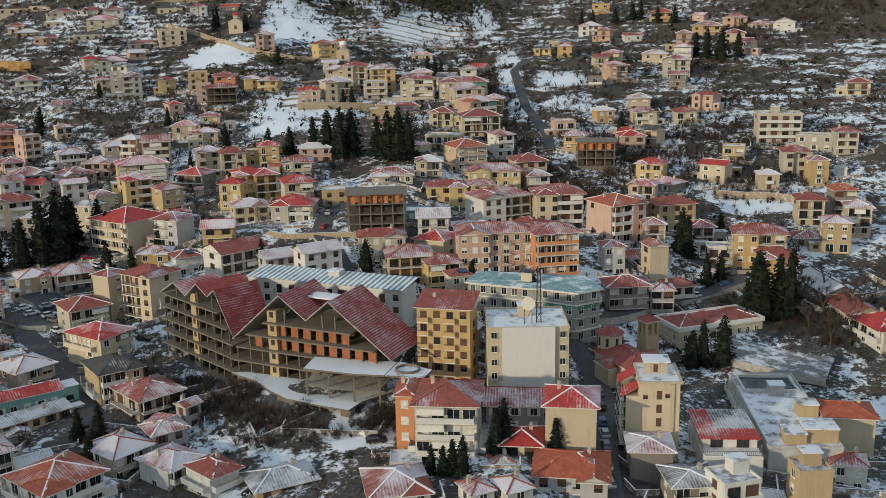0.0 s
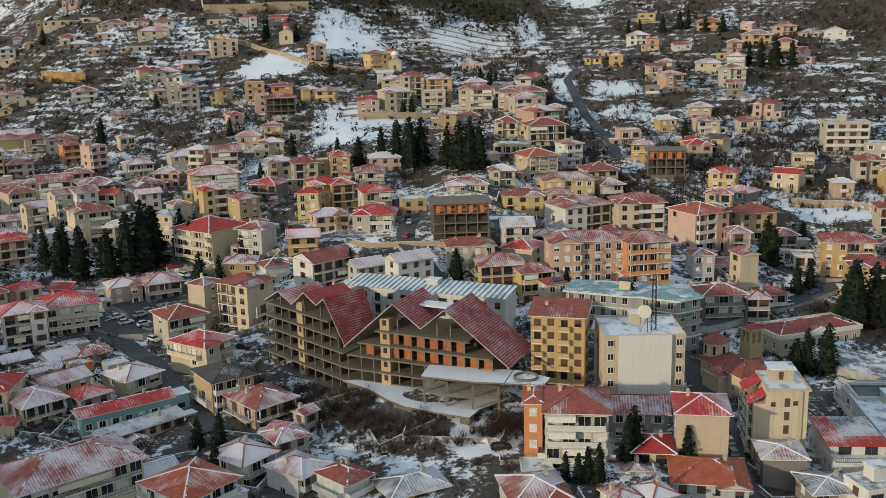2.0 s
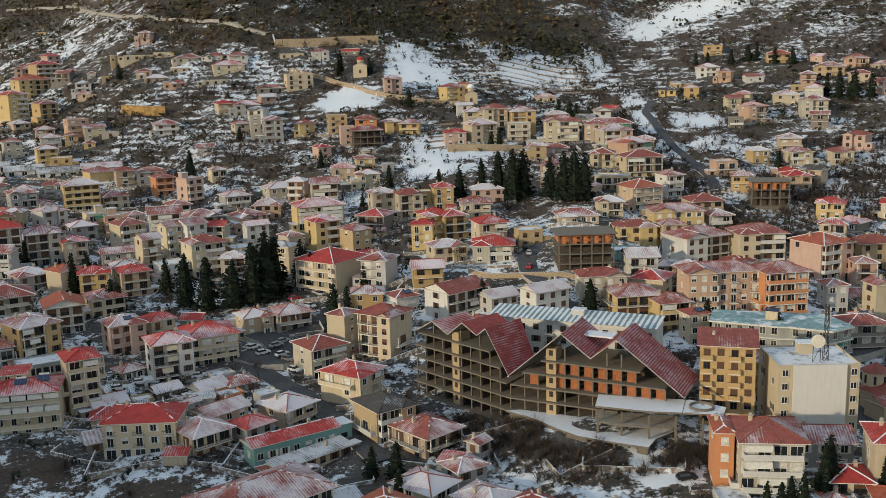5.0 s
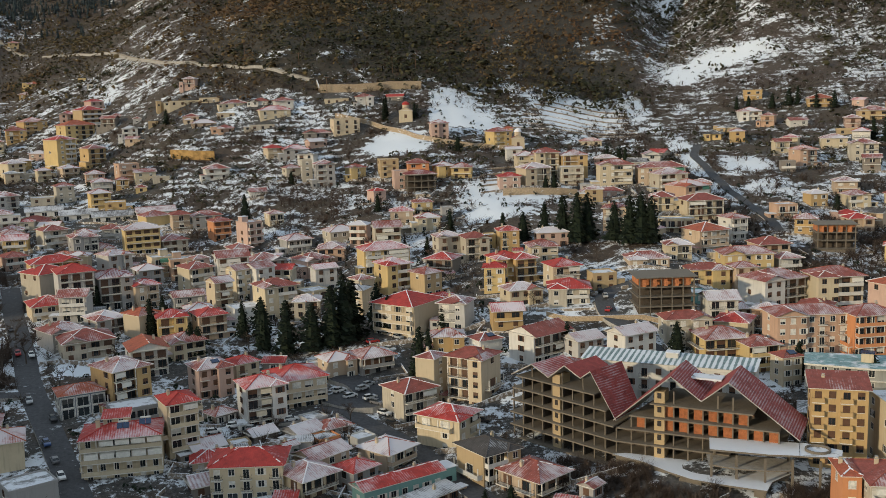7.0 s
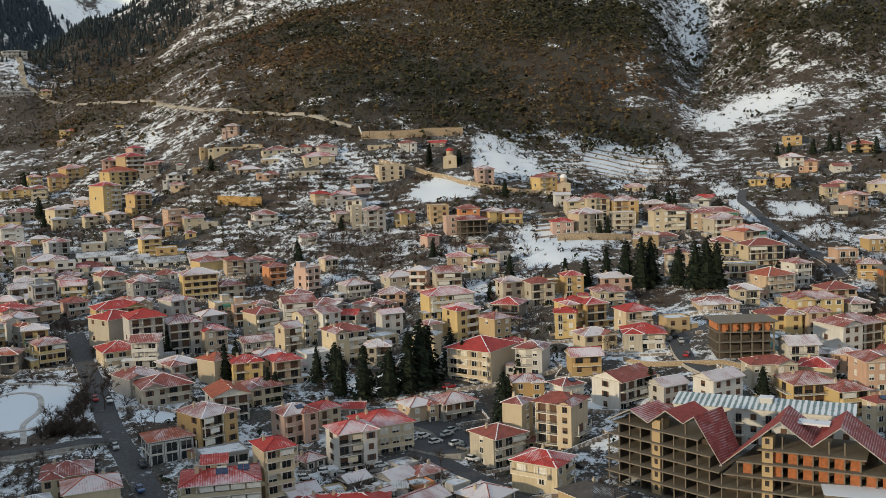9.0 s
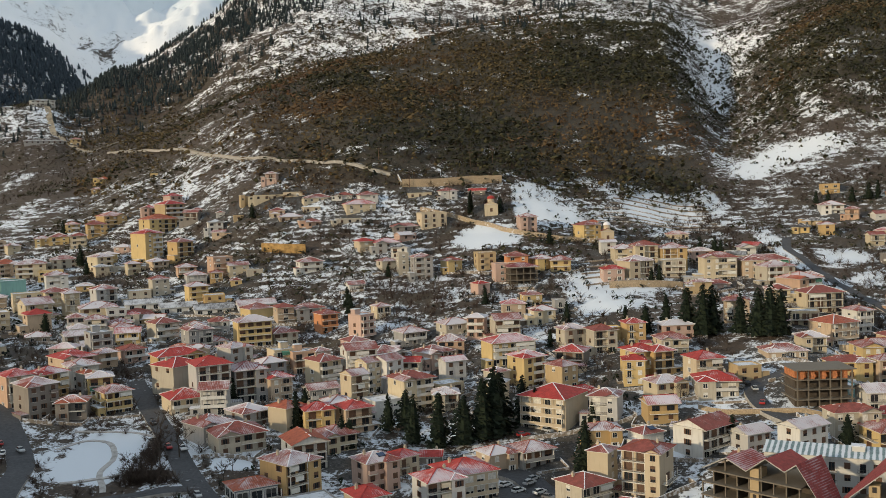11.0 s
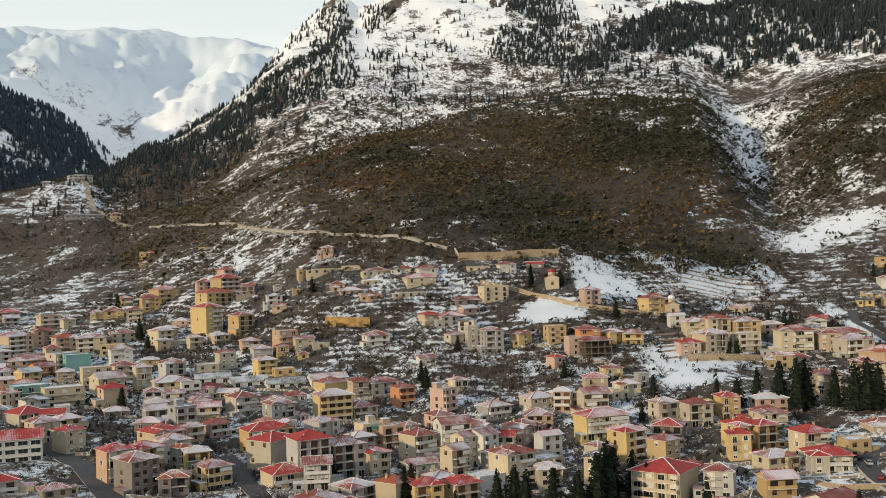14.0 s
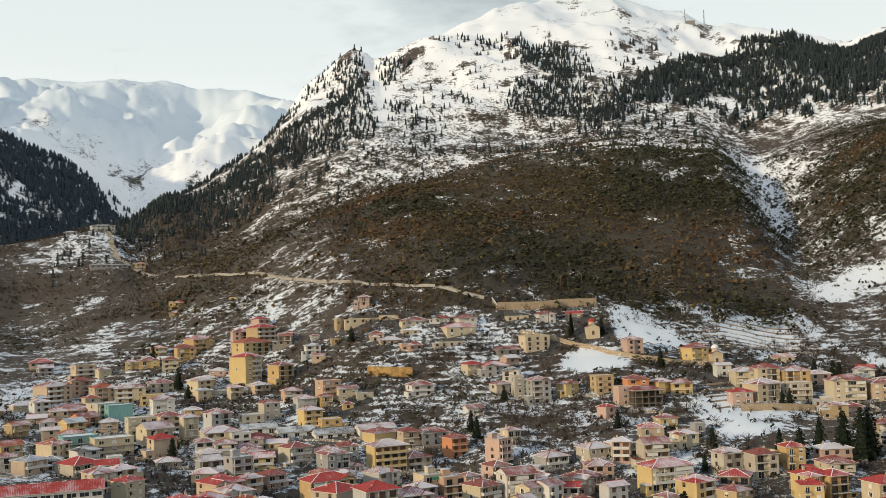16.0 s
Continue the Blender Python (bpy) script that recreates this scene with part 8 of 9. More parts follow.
# ---- yard walls and small outbuildings between the houses ----
def yard_walls():
    """Low snow-capped walls that bound the gardens, as one object."""
    rnd = random.Random(12)
    s = Shape()
    for px, py, pr in list(BUILT):
        r = math.hypot(px - HUB[0], py - HUB[1])
        if not 180 < r < 560 or rnd.random() < 0.25:
            continue
        a = rnd.uniform(-0.5, 0.5)
        c, n = math.cos(a), math.sin(a)
        half, deep = pr + rnd.uniform(0.5, 3.0), pr + rnd.uniform(0.5, 3.5)
        line = [(-half, -deep * rnd.uniform(0.2, 0.9)), (-half, -deep), (half, -deep), (half, -deep * rnd.uniform(-0.2, 0.7))]
        line = [(px + c * u - n * v, py + n * u + c * v) for u, v in line]
        high = rnd.uniform(0.7, 1.5)
        for p, q in zip(along(line[0:2], 2.5)[:-1] + along(line[1:3], 2.5)[:-1] + along(line[2:4], 2.5)[:-1], along(line[0:2], 2.5)[1:] + along(line[1:3], 2.5)[1:] + along(line[2:4], 2.5)[1:]):
            mx, my = (p[0] + q[0]) / 2, (p[1] + q[1]) / 2
            if math.hypot(mx - 88, my - 234) < 24:
                continue
            if any((mx - bx) ** 2 + (my - by) ** 2 < (br * 0.8) ** 2 for bx, by, br in BUILT) or any((mx - bx) ** 2 + (my - by) ** 2 < br * br for bx, by, br in ROADS):
                continue
            z0, z1 = ground_at(*p), ground_at(*q)
            d = Vector((q[0] - p[0], q[1] - p[1]))
            if d.length < 0.05:
                continue
            o = Vector((-d.y, d.x)).normalized() * 0.14
            a0, b0, b1, a1 = (p[0] - o.x, p[1] - o.y), (q[0] - o.x, q[1] - o.y), (q[0] + o.x, q[1] + o.y), (p[0] + o.x, p[1] + o.y)
            s.face([(*a0, z0 - 1), (*b0, z1 - 1), (*b0, z1 + high), (*a0, z0 + high)], 0)
            s.face([(*b1, z1 - 1), (*a1, z0 - 1), (*a1, z0 + high), (*b1, z1 + high)], 0)
            s.face([(*a0, z0 + high), (*b0, z1 + high), (*b1, z1 + high), (*a1, z0 + high)], 1)
    tagged(new("garden_walls", s.mesh("garden_walls", [STONE, SNOW])), "low snow-capped garden walls round the yards", "walls", kind="stuff")


yard_walls()


def outbuildings():
    """Sheds and lean-tos in the yards."""
    rnd = random.Random(31)
    made = 0
    spots = [b for b in BUILT if 185 < math.hypot(b[0] - HUB[0], b[1] - HUB[1]) < 430]
    rnd.shuffle(spots)
    for px, py, pr in spots:
        a = rnd.uniform(0, 6.283)
        w, d = rnd.uniform(3, 5.5), rnd.uniform(2.5, 4)
        x, y = px + math.cos(a) * (pr + w * 0.45), py + math.sin(a) * (pr + w * 0.45)
        if any((x - bx) ** 2 + (y - by) ** 2 < (br + w * 0.35) ** 2 for bx, by, br in BUILT) or any((x - bx) ** 2 + (y - by) ** 2 < (br + w * 0.6) ** 2 for bx, by, br in ROADS + OPEN):
            continue
        z = ground_at(x, y)
        wall, tile, snow = rnd.choice(("stone", "grey", "white", "beige", "concrete")), rnd.choice(("dark", "tile", "dark", "red")), rnd.choice((1, 2, 2))
        h = thing("shed", x, y, z - 0.1, rnd.uniform(-30, 30), "small %s yard shed with a %s lean-to roof" % (NAMED[wall], ("bare", "frosted", "snowy")[snow]), "shed", "yard sheds")
        s = Shape()
        s.box(-w / 2, -d / 2, -2, w / 2, d / 2, 2.3)
        piece("wall", s.mesh("wall", [WALLS[wall]]), h)
        s, caps = roof_shape(w, d, "shed", 9, 0.3)
        piece("roof", s.mesh("roof", [TILES[tile, snow], WALLS[wall], SLAB]), h, (0, 0, 2.45))
        BUILT.append((x, y, 0.5 * math.hypot(w, d)))
        made += 1
        if made >= 28:
            return


outbuildings()

# ---- trees, bushes and forest ----
def leafy(name, dark, light, rust=None, snow=0.0):
    m, t, b = nodes_of(name)
    p = geo(t)
    g = t.nodes.new("ShaderNodeNewGeometry")
    c = blend(t, g.outputs["Random Per Island"], dark, light)
    if rust:
        c = blend(t, ramp(t, tex(t, 0.006, 5, 0.6, p), 0.46, 0.66, 0, 0.7), c, rust)
    if snow:
        c = blend(t, ramp(t, tex(t, 0.5, 3, 0.6, p), 0.62, 0.7, 0, snow), c, (0.75, 0.76, 0.8))
    t.links.new(c, b.inputs["Base Color"])
    b.inputs["Roughness"].default_value = 0.9
    b.inputs["Specular IOR Level"].default_value = 0.2
    return m


NEEDLES = leafy("fir_needles", (0.006, 0.011, 0.007), (0.022, 0.032, 0.018))
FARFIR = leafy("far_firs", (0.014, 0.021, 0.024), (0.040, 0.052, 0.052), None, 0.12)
SCRUB = leafy("hill_scrub", (0.026, 0.022, 0.011), (0.150, 0.108, 0.049), (0.135, 0.068, 0.036))
TWIGS = leafy("bare_twigs", (0.026, 0.018, 0.015), (0.105, 0.078, 0.062), (0.075, 0.050, 0.040))
EVERGREEN = leafy("dark_evergreen", (0.014, 0.017, 0.009), (0.070, 0.062, 0.030))
BARK = plain("bark", (0.06, 0.045, 0.035), 0.9, 0, 0.4, 3.0)


def twig_kit(rnd, n=44, thick=1.0):
    """A bare bush of unit height: fine twigs that fan out from the foot and fork."""
    v, f = [], []
    for _ in range(n):
        a, lean = rnd.uniform(0, 6.28), rnd.uniform(0.0, 1.0)
        up = rnd.uniform(0.0, 0.55)
        base = Vector((math.cos(a) * up * lean * 0.4, math.sin(a) * up * lean * 0.4, up * 0.8 - 0.05))
        b = a + rnd.uniform(-0.8, 0.8)
        tip = base + Vector((math.cos(b) * (0.1 + lean * 0.4), math.sin(b) * (0.1 + lean * 0.4), rnd.uniform(0.22, 0.5)))
        side = Vector((math.sin(b), -math.cos(b), rnd.uniform(-0.6, 0.6))) * rnd.uniform(0.010, 0.026) * thick
        k = len(v)
        v += [base - side, base + side, tip]
        f.append((k, k + 1, k + 2))
    return np.array(v), np.array(f)


def clump_kit(rnd, n=22):
    """An evergreen bush of unit height: leaf masses set unevenly over a low dome."""
    v, f = [], []
    for _ in range(n):
        a, e = rnd.uniform(0, 6.28), rnd.uniform(-0.1, 1.5)
        r = rnd.uniform(0.34, 0.56)
        c = Vector((math.cos(a) * math.cos(e) * r, math.sin(a) * math.cos(e) * r, 0.32 + 0.62 * math.sin(e) * rnd.uniform(0.6, 1.05)))
        nrm = (c - Vector((0, 0, 0.25))).normalized()
        u = nrm.orthogonal().normalized()
        w = nrm.cross(u)
        k = len(v)
        turn, size = rnd.uniform(0, 6.28), rnd.uniform(0.16, 0.3)
        for j in range(4):
            q = turn + j * 1.571 + rnd.uniform(-0.3, 0.3)
            v.append(c + (u * math.cos(q) + w * math.sin(q)) * size * rnd.uniform(0.7, 1.2) - nrm * rnd.uniform(0, 0.12))
        v.append(c + nrm * 0.08)
        f += [(k, k + 1, k + 4), (k + 1, k + 2, k + 4), (k + 2, k + 3, k + 4), (k + 3, k, k + 4)]
    return np.array(v), np.array(f)


def fir_kit(rnd, tiers=5, arms=6):
    """A fir of unit height with ragged tiers."""
    v, f = [], []
    for t in range(tiers):
        z = 0.08 + 0.8 * t / tiers
        r = 0.2 * (1 - t / tiers) ** 0.8 + 0.03
        top = Vector((0, 0, min(1.0, z + 0.34)))
        turn = rnd.uniform(0, 6.28)
        for a in range(arms):
            q = turn + a * 6.283 / arms
            k = len(v)
            w = 3.3 / arms
            rr = r * rnd.uniform(0.7, 1.25)
            v += [top, Vector((math.cos(q - w) * rr * 0.75, math.sin(q - w) * rr * 0.75, z + 0.05)), Vector((math.cos(q) * rr, math.sin(q) * rr, z - rnd.uniform(0, 0.06))), Vector((math.cos(q + w) * rr * 0.75, math.sin(q + w) * rr * 0.75, z + 0.05))]
            f += [(k, k + 1, k + 2), (k, k + 2, k + 3)]
    return np.array(v), np.array(f)


def strewn(name, kits, x, y, size, mat, label, category, sink=0.05, squash=None, z=None):
    """Many small plants as one object: each a turned and scaled copy of one of the kits."""
    rng = np.random.default_rng(len(x))
    z = land(x, y) if z is None else z
    turn, which = rng.uniform(0, 6.283, len(x)), rng.integers(0, len(kits), len(x))
    wide = np.ones(len(x)) if squash is None else squash
    V, Fc, off = [], [], 0
    for k, (kv, kf) in enumerate(kits):
        i = np.nonzero(which == k)[0]
        if not len(i):
            continue
        c, s = np.cos(turn[i])[:, None], np.sin(turn[i])[:, None]
        sc = size[i][:, None]
        px = (kv[None, :, 0] * c - kv[None, :, 1] * s) * sc * wide[i][:, None] + x[i][:, None]
        py = (kv[None, :, 0] * s + kv[None, :, 1] * c) * sc * wide[i][:, None] + y[i][:, None]
        pz = (kv[None, :, 2] - sink) * sc + z[i][:, None]
        V.append(np.stack([px, py, pz], -1).reshape(-1, 3))
        Fc.append((kf[None] + (np.arange(len(i)) * len(kv))[:, None, None]).reshape(-1, 3) + off)
        off += len(i) * len(kv)
    co, f = np.concatenate(V), np.concatenate(Fc)
    me = bpy.data.meshes.new(name)
    me.vertices.add(len(co)); me.vertices.foreach_set("co", co.ravel())
    me.loops.add(f.size); me.loops.foreach_set("vertex_index", f.ravel().astype(np.int32))
    me.polygons.add(len(f)); me.polygons.foreach_set("loop_start", np.arange(0, f.size, 3, dtype=np.int32))
    me.update(calc_edges=True)
    me.materials.append(mat)
    return tagged(new(name, me), label, category, kind="stuff")


def sown(n, r0, r1, b0, b1, seed):
    """Random places in a sector of the land, evenly over its area."""
    rng = np.random.default_rng(seed)
    r, b = np.sqrt(rng.uniform(r0 * r0, r1 * r1, n)), np.radians(rng.uniform(b0, b1, n))
    return HUB[0] + r * np.sin(b), HUB[1] + r * np.cos(b), rng


def clear_of(x, y, gap=0.8):
    """True where no building or road stands."""
    ok = np.ones(len(x), bool)
    for px, py, pr in BUILT:
        ok &= (x - px) ** 2 + (y - py) ** 2 > (pr * gap) ** 2
    for px, py, pr in ROADS:
        ok &= (x - px) ** 2 + (y - py) ** 2 > pr ** 2
    return ok


kr = random.Random(4)
twigs, fine_twigs = [twig_kit(kr, 24) for _ in range(7)], [twig_kit(kr, 84, 0.5) for _ in range(7)]
farfirs = [fir_kit(kr, 3, 3) for _ in range(5)]

# bare bushes and young trees between the houses
x, y, rng = sown(26000, 170, 720, -34, 34, 7)
keep = clear_of(x, y, 0.9) & (rough(x, y, 60, 3, 41) + rng.uniform(-0.25, 0.25, len(x)) > 0.06 - 0.12 * np.clip((polar(x, y)[0] - 350) / 150, 0, 1)) & (snow_cover(x, y, 0 * x) < 0.7)
x, y = x[keep], y[keep]
tall, wide, close = rng.uniform(1.0, 3.2, len(x)) * rng.choice((0.8, 1.0, 1.3, 2.1), len(x)), rng.uniform(0.9, 1.6, len(x)), polar(x, y)[0] < 360
strewn("bare_bushes", fine_twigs, x[close], y[close], tall[close], TWIGS, "leafless brown bushes and saplings between the houses", "bushes", squash=wide[close])
far_off = ~close
strewn("bare_bushes", twigs, x[far_off], y[far_off], tall[far_off], TWIGS, "leafless brown bushes and saplings higher up the town", "bushes", squash=wide[far_off])
# thickets along the ravine, in the side valleys and on the bank below the hotel
spots = ((48, 343, 9, 7), (38, 357, 9, 9), (30, 385, 8, 20), (27, 430, 7, 30), (23, 490, 4, 30), (21, 545, 4, 30), (14, 610, 4, 30), (70, 372, 12, 10), (104, 362, 14, 12), (118, 352, 12, 8), (-33, 198, 14, 5), (-52, 214, 10, 5), (-57, 221, 7, 3), (-45, 209, 6, 4), (-38, 203, 7, 3), (-27, 197, 8, 3), (-66, 232, 5, 4), (-14, 196, 6, 3), (-64, 232, 9, 5), (-8, 197, 8, 4), (-130, 470, 40, 22), (-170, 492, 36, 16), (98, 262, 9, 12), (104, 248, 9, 9), (-229.5, 297, 2.6, 12), (-227, 278, 4, 2.5), (-290, 380, 16, 10), (-262, 345, 12, 12), (-250, 700, 60, 20), (-345, 575, 30, 10), (62, 402, 9, 8), (84, 388, 11, 8), (108, 405, 14, 11), (141, 396, 14, 8), (174, 560, 22, 12), (120, 455, 16, 8))
rng = np.random.default_rng(71)
many = [70 if 10 < s[0] < 32 and s[1] > 400 else 95 if -70 < s[0] < 0 and s[1] < 240 else 170 for s in spots]
x = np.concatenate([rng.normal(s[0], s[2], k) for s, k in zip(spots, many)])
y = np.concatenate([rng.normal(s[1], s[3], k) for s, k in zip(spots, many)])
keep = clear_of(x, y, 0.85)
x, y = x[keep], y[keep]
tall, close = rng.uniform(1.6, 4.8, len(x)), y < 345
strewn("thicket", fine_twigs, x[close], y[close], tall[close], TWIGS, "dense leafless thickets on the banks below the hotel", "thicket")
far_off = ~close
strewn("thicket", [twig_kit(kr, 40, 0.7) for _ in range(6)], x[far_off], y[far_off], tall[far_off] * 1.15, TWIGS, "dense leafless thickets along the ravine", "thicket")


def bare_tree_meshes(seed):
    """A leafless tree of unit height: a tapered trunk, forking limbs, and fine twigs."""
    rnd = random.Random(seed)
    s, w = Shape(), Shape()

    def grow(p, d, length, r, depth):
        q = p + d * length
        s.tube(p, q, r, r * 0.62, 5 if depth < 2 else 3, 0, False)
        if depth >= 3:
            for _ in range(5):
                e = (d + Vector((rnd.gauss(0, 0.7), rnd.gauss(0, 0.7), rnd.gauss(0.25, 0.45)))).normalized()
                o = e.orthogonal().normalized() * 0.006
                b = p.lerp(q, rnd.uniform(0.2, 1.0))
                tip = b + e * rnd.uniform(0.07, 0.16)
                w.face([b - o, b + o, tip])
            return
        for k in range(3 if depth else 4):
            e = (d + Vector((rnd.gauss(0, 0.55), rnd.gauss(0, 0.55), rnd.gauss(0.1, 0.25)))).normalized()
            grow(p.lerp(q, rnd.uniform(0.65, 1.0)), e, length * rnd.uniform(0.55, 0.8), r * 0.55, depth + 1)

    grow(Vector((0, 0, -0.03)), Vector((0.02, 0, 1)).normalized(), 0.36, 0.022, 0)
    return s.mesh("trunk", [BARK]), w.mesh("twigs", [TWIGS])


BARE = [bare_tree_meshes(k) for k in (3, 5, 8, 13, 21)]


def bare_tree(x, y, h):
    trunk, tw = BARE[int(abs(x * 5 + y * 11)) % 5]
    t = thing("bare_tree", x, y, ground_at(x, y), (x * 53) % 360, "leafless brown tree standing in snowy ground", "tree", "bare trees of the town")
    for nm, me in (("trunk", trunk), ("bare_crown", tw)):
        p = piece(nm, me, t)
        p.scale = (h, h, h)


# evergreen garden bushes
x, y, rng = sown(3500, 175, 680, -34, 34, 9)
keep = clear_of(x, y, 0.95) & (rough(x, y, 45, 3, 47) > 0.02)
x, y = x[keep], y[keep]
strewn("garden_bushes", [clump_kit(kr, 10) for _ in range(7)], x, y, rng.uniform(1.0, 2.6, len(x)), NEEDLES, "small dark evergreen garden bushes", "bushes")
# leafless trees that stand singly
x, y, rng = sown(700, 185, 420, -31, 31, 83)
keep = np.nonzero(clear_of(x, y, 1.0) & (rough(x, y, 50, 2, 43) > -0.02))[0][:75]
for i in keep:
    bare_tree(round(float(x[i]), 1), round(float(y[i]), 1), round(float(rng.uniform(5, 9)), 1))
# tall leafless trees round the square and in the park
for k, (px, py) in enumerate(((94, 246), (100, 252), (107, 249), (103, 241), (110, 258), (98, 262), (113, 244), (96, 236), (118, 262), (106, 268), (111, 234), (90, 258), (-232, 307), (-228, 300), (-227, 290), (-224, 285), (-231, 279), (-221, 295), (-233, 315), (-230, 272), (-222, 275))):
    bare_tree(px, py, 9.0 + (k * 37 % 10) * 0.45)
# the wooded hill
x, y, rng = sown(105000, 620, 1250, -24, 34, 13)
d = scrub_cover(x, y, land(x, y))
keep = rng.uniform(0, 1, len(x)) < d * (0.95 + 0.9 * rough(x, y, 90, 3, 51) - 0.3 * np.clip(5 * rough(x, y, 26, 4, 103, 0.65) - 0.5, 0, 1))
x, y = x[keep], y[keep]
tall, wide = rng.uniform(1.6, 3.4, len(x)) * rng.choice((0.7, 0.9, 1.2, 1.9), len(x)), rng.uniform(0.9, 1.3, len(x))
shaded = rng.uniform(0, 1, len(x)) < 0.12 + (polar(x, y)[1] + 7) / 20 + 2.2 * rough(x, y, 130, 4, 53)      # dark bushes, thickened eastward to stand in for the shade there
bush = [clump_kit(kr, 4) for _ in range(8)]
strewn("evergreen_scrub", bush, x[shaded], y[shaded], tall[shaded] * 1.15, EVERGREEN, "dark evergreen scrub on the round hill, thickened for its shaded side", "scrub", squash=wide[shaded])
rest = ~shaded
strewn("russet_scrub", bush, x[rest], y[rest], tall[rest], SCRUB, "russet and olive scrub covering the round hill", "scrub", squash=wide[rest])
# dark clumps scattered over the open slopes
x, y, rng = sown(30000, 520, 1450, -33, 30, 29)
keep = (rough(x, y, 70, 4, 59) + rng.uniform(-0.2, 0.2, len(x)) > 0.02) & (scrub_cover(x, y, land(x, y)) < 0.5) & (snow_cover(x, y, land(x, y)) < 0.6) & clear_of(x, y, 1.0)
x, y = x[keep], y[keep]
strewn("slope_bushes", [clump_kit(kr, 5) for _ in range(6)], x, y, rng.uniform(1.2, 3.6, len(x)), EVERGREEN, "dark evergreen bushes scattered over the slopes", "bushes", squash=rng.uniform(0.9, 1.6, len(x)))
# brown brush on the open slopes beside and above it
x, y, rng = sown(34000, 640, 1400, -33, 30, 17)
keep = (rough(x, y, 120, 4, 57) + rng.uniform(-0.2, 0.2, len(x)) > -0.08) & (scrub_cover(x, y, land(x, y)) < 0.6) & (snow_cover(x, y, land(x, y)) < 0.75) & ((polar(x, y)[1] > -15) | (polar(x, y)[0] > 900) | (rng.uniform(0, 1, len(x)) < 0.3))
x, y = x[keep], y[keep]
strewn("slope_brush", [twig_kit(kr, 16) for _ in range(6)], x, y, rng.uniform(2.0, 5.0, len(x)), TWIGS, "leafless brown brush on the open slopes", "brush", squash=rng.uniform(1.0, 1.7, len(x)))


def fir_cover(x, y, z):
    """Where the fir woods stand on the mountain."""
    r, b = polar(x, y)
    n = rough(x, y, 170, 4, 61)
    n2 = rough(x, y, 60, 3, 67)
    left = bump_of(b, -27, -21, -12, -5) * bump_of(r, 1150, 1330, 1650, 1850) * np.clip(0.46 + 2.4 * n + 1.4 * n2, 0, 0.9)
    chute = np.clip(np.abs(b + 8.6 + 0.25 * n2) / 0.5 - 1, 0, 1)
    mid = bump_of(b, -9, -7, 2, 4) * bump_of(r, 1330, 1400, 1600, 1680) * np.clip(7 * n + 0.2, 0, 1)
    upper = np.interp(b, (1, 2, 7, 11, 15, 30), (1330, 1360, 1530, 1760, 1880, 1950)) + 130 * n
    lower = np.interp(b, (1, 4.5, 8, 13, 18, 30), (1290, 1275, 1420, 1430, 1390, 1350)) + 110 * n2
    band = bump_of(b, 1, 3, 30, 36) * np.clip((r - lower) / 60, 0, 1) * np.clip((upper - r) / 60, 0, 1) * np.clip(0.95 + 1.6 * n2 + 0.04 * (b - 6), 0, 1)
    low = 0.09 * bump_of(r, 1000, 1150, 1600, 1750) * np.clip(3 * n2 + 0.15, 0, 1) * (b < 9)
    valley = bump_of(b, -60, -50, -21, -17) * bump_of(r, 2050, 2200, 2750, 3000) * np.clip(0.95 + 1.4 * n, 0, 1) * (z < 720 - 30 * np.clip(b + 31, 0, 20))
    return np.maximum.reduce([left * chute, mid, band, low * chute, valley])


x, y, rng = sown(72000, 1050, 2000, -28, 34, 19)
z = land(x, y)
keep = rng.uniform(0, 1, len(x)) < fir_cover(x, y, z)
x, y = x[keep], y[keep]
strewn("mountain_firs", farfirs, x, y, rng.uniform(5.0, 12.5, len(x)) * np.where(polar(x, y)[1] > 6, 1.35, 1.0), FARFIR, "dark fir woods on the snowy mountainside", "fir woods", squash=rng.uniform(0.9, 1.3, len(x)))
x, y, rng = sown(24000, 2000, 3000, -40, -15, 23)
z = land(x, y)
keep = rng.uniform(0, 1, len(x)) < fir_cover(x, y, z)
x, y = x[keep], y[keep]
# firs lightened and blued: the valley haze is put into their colour
strewn("valley_firs", farfirs, x, y, rng.uniform(12, 22, len(x)), leafy("hazy_far_firs", (0.028, 0.040, 0.054), (0.060, 0.078, 0.094)), "dark fir forest on the far valley side", "fir woods", squash=rng.uniform(1.2, 1.7, len(x)))


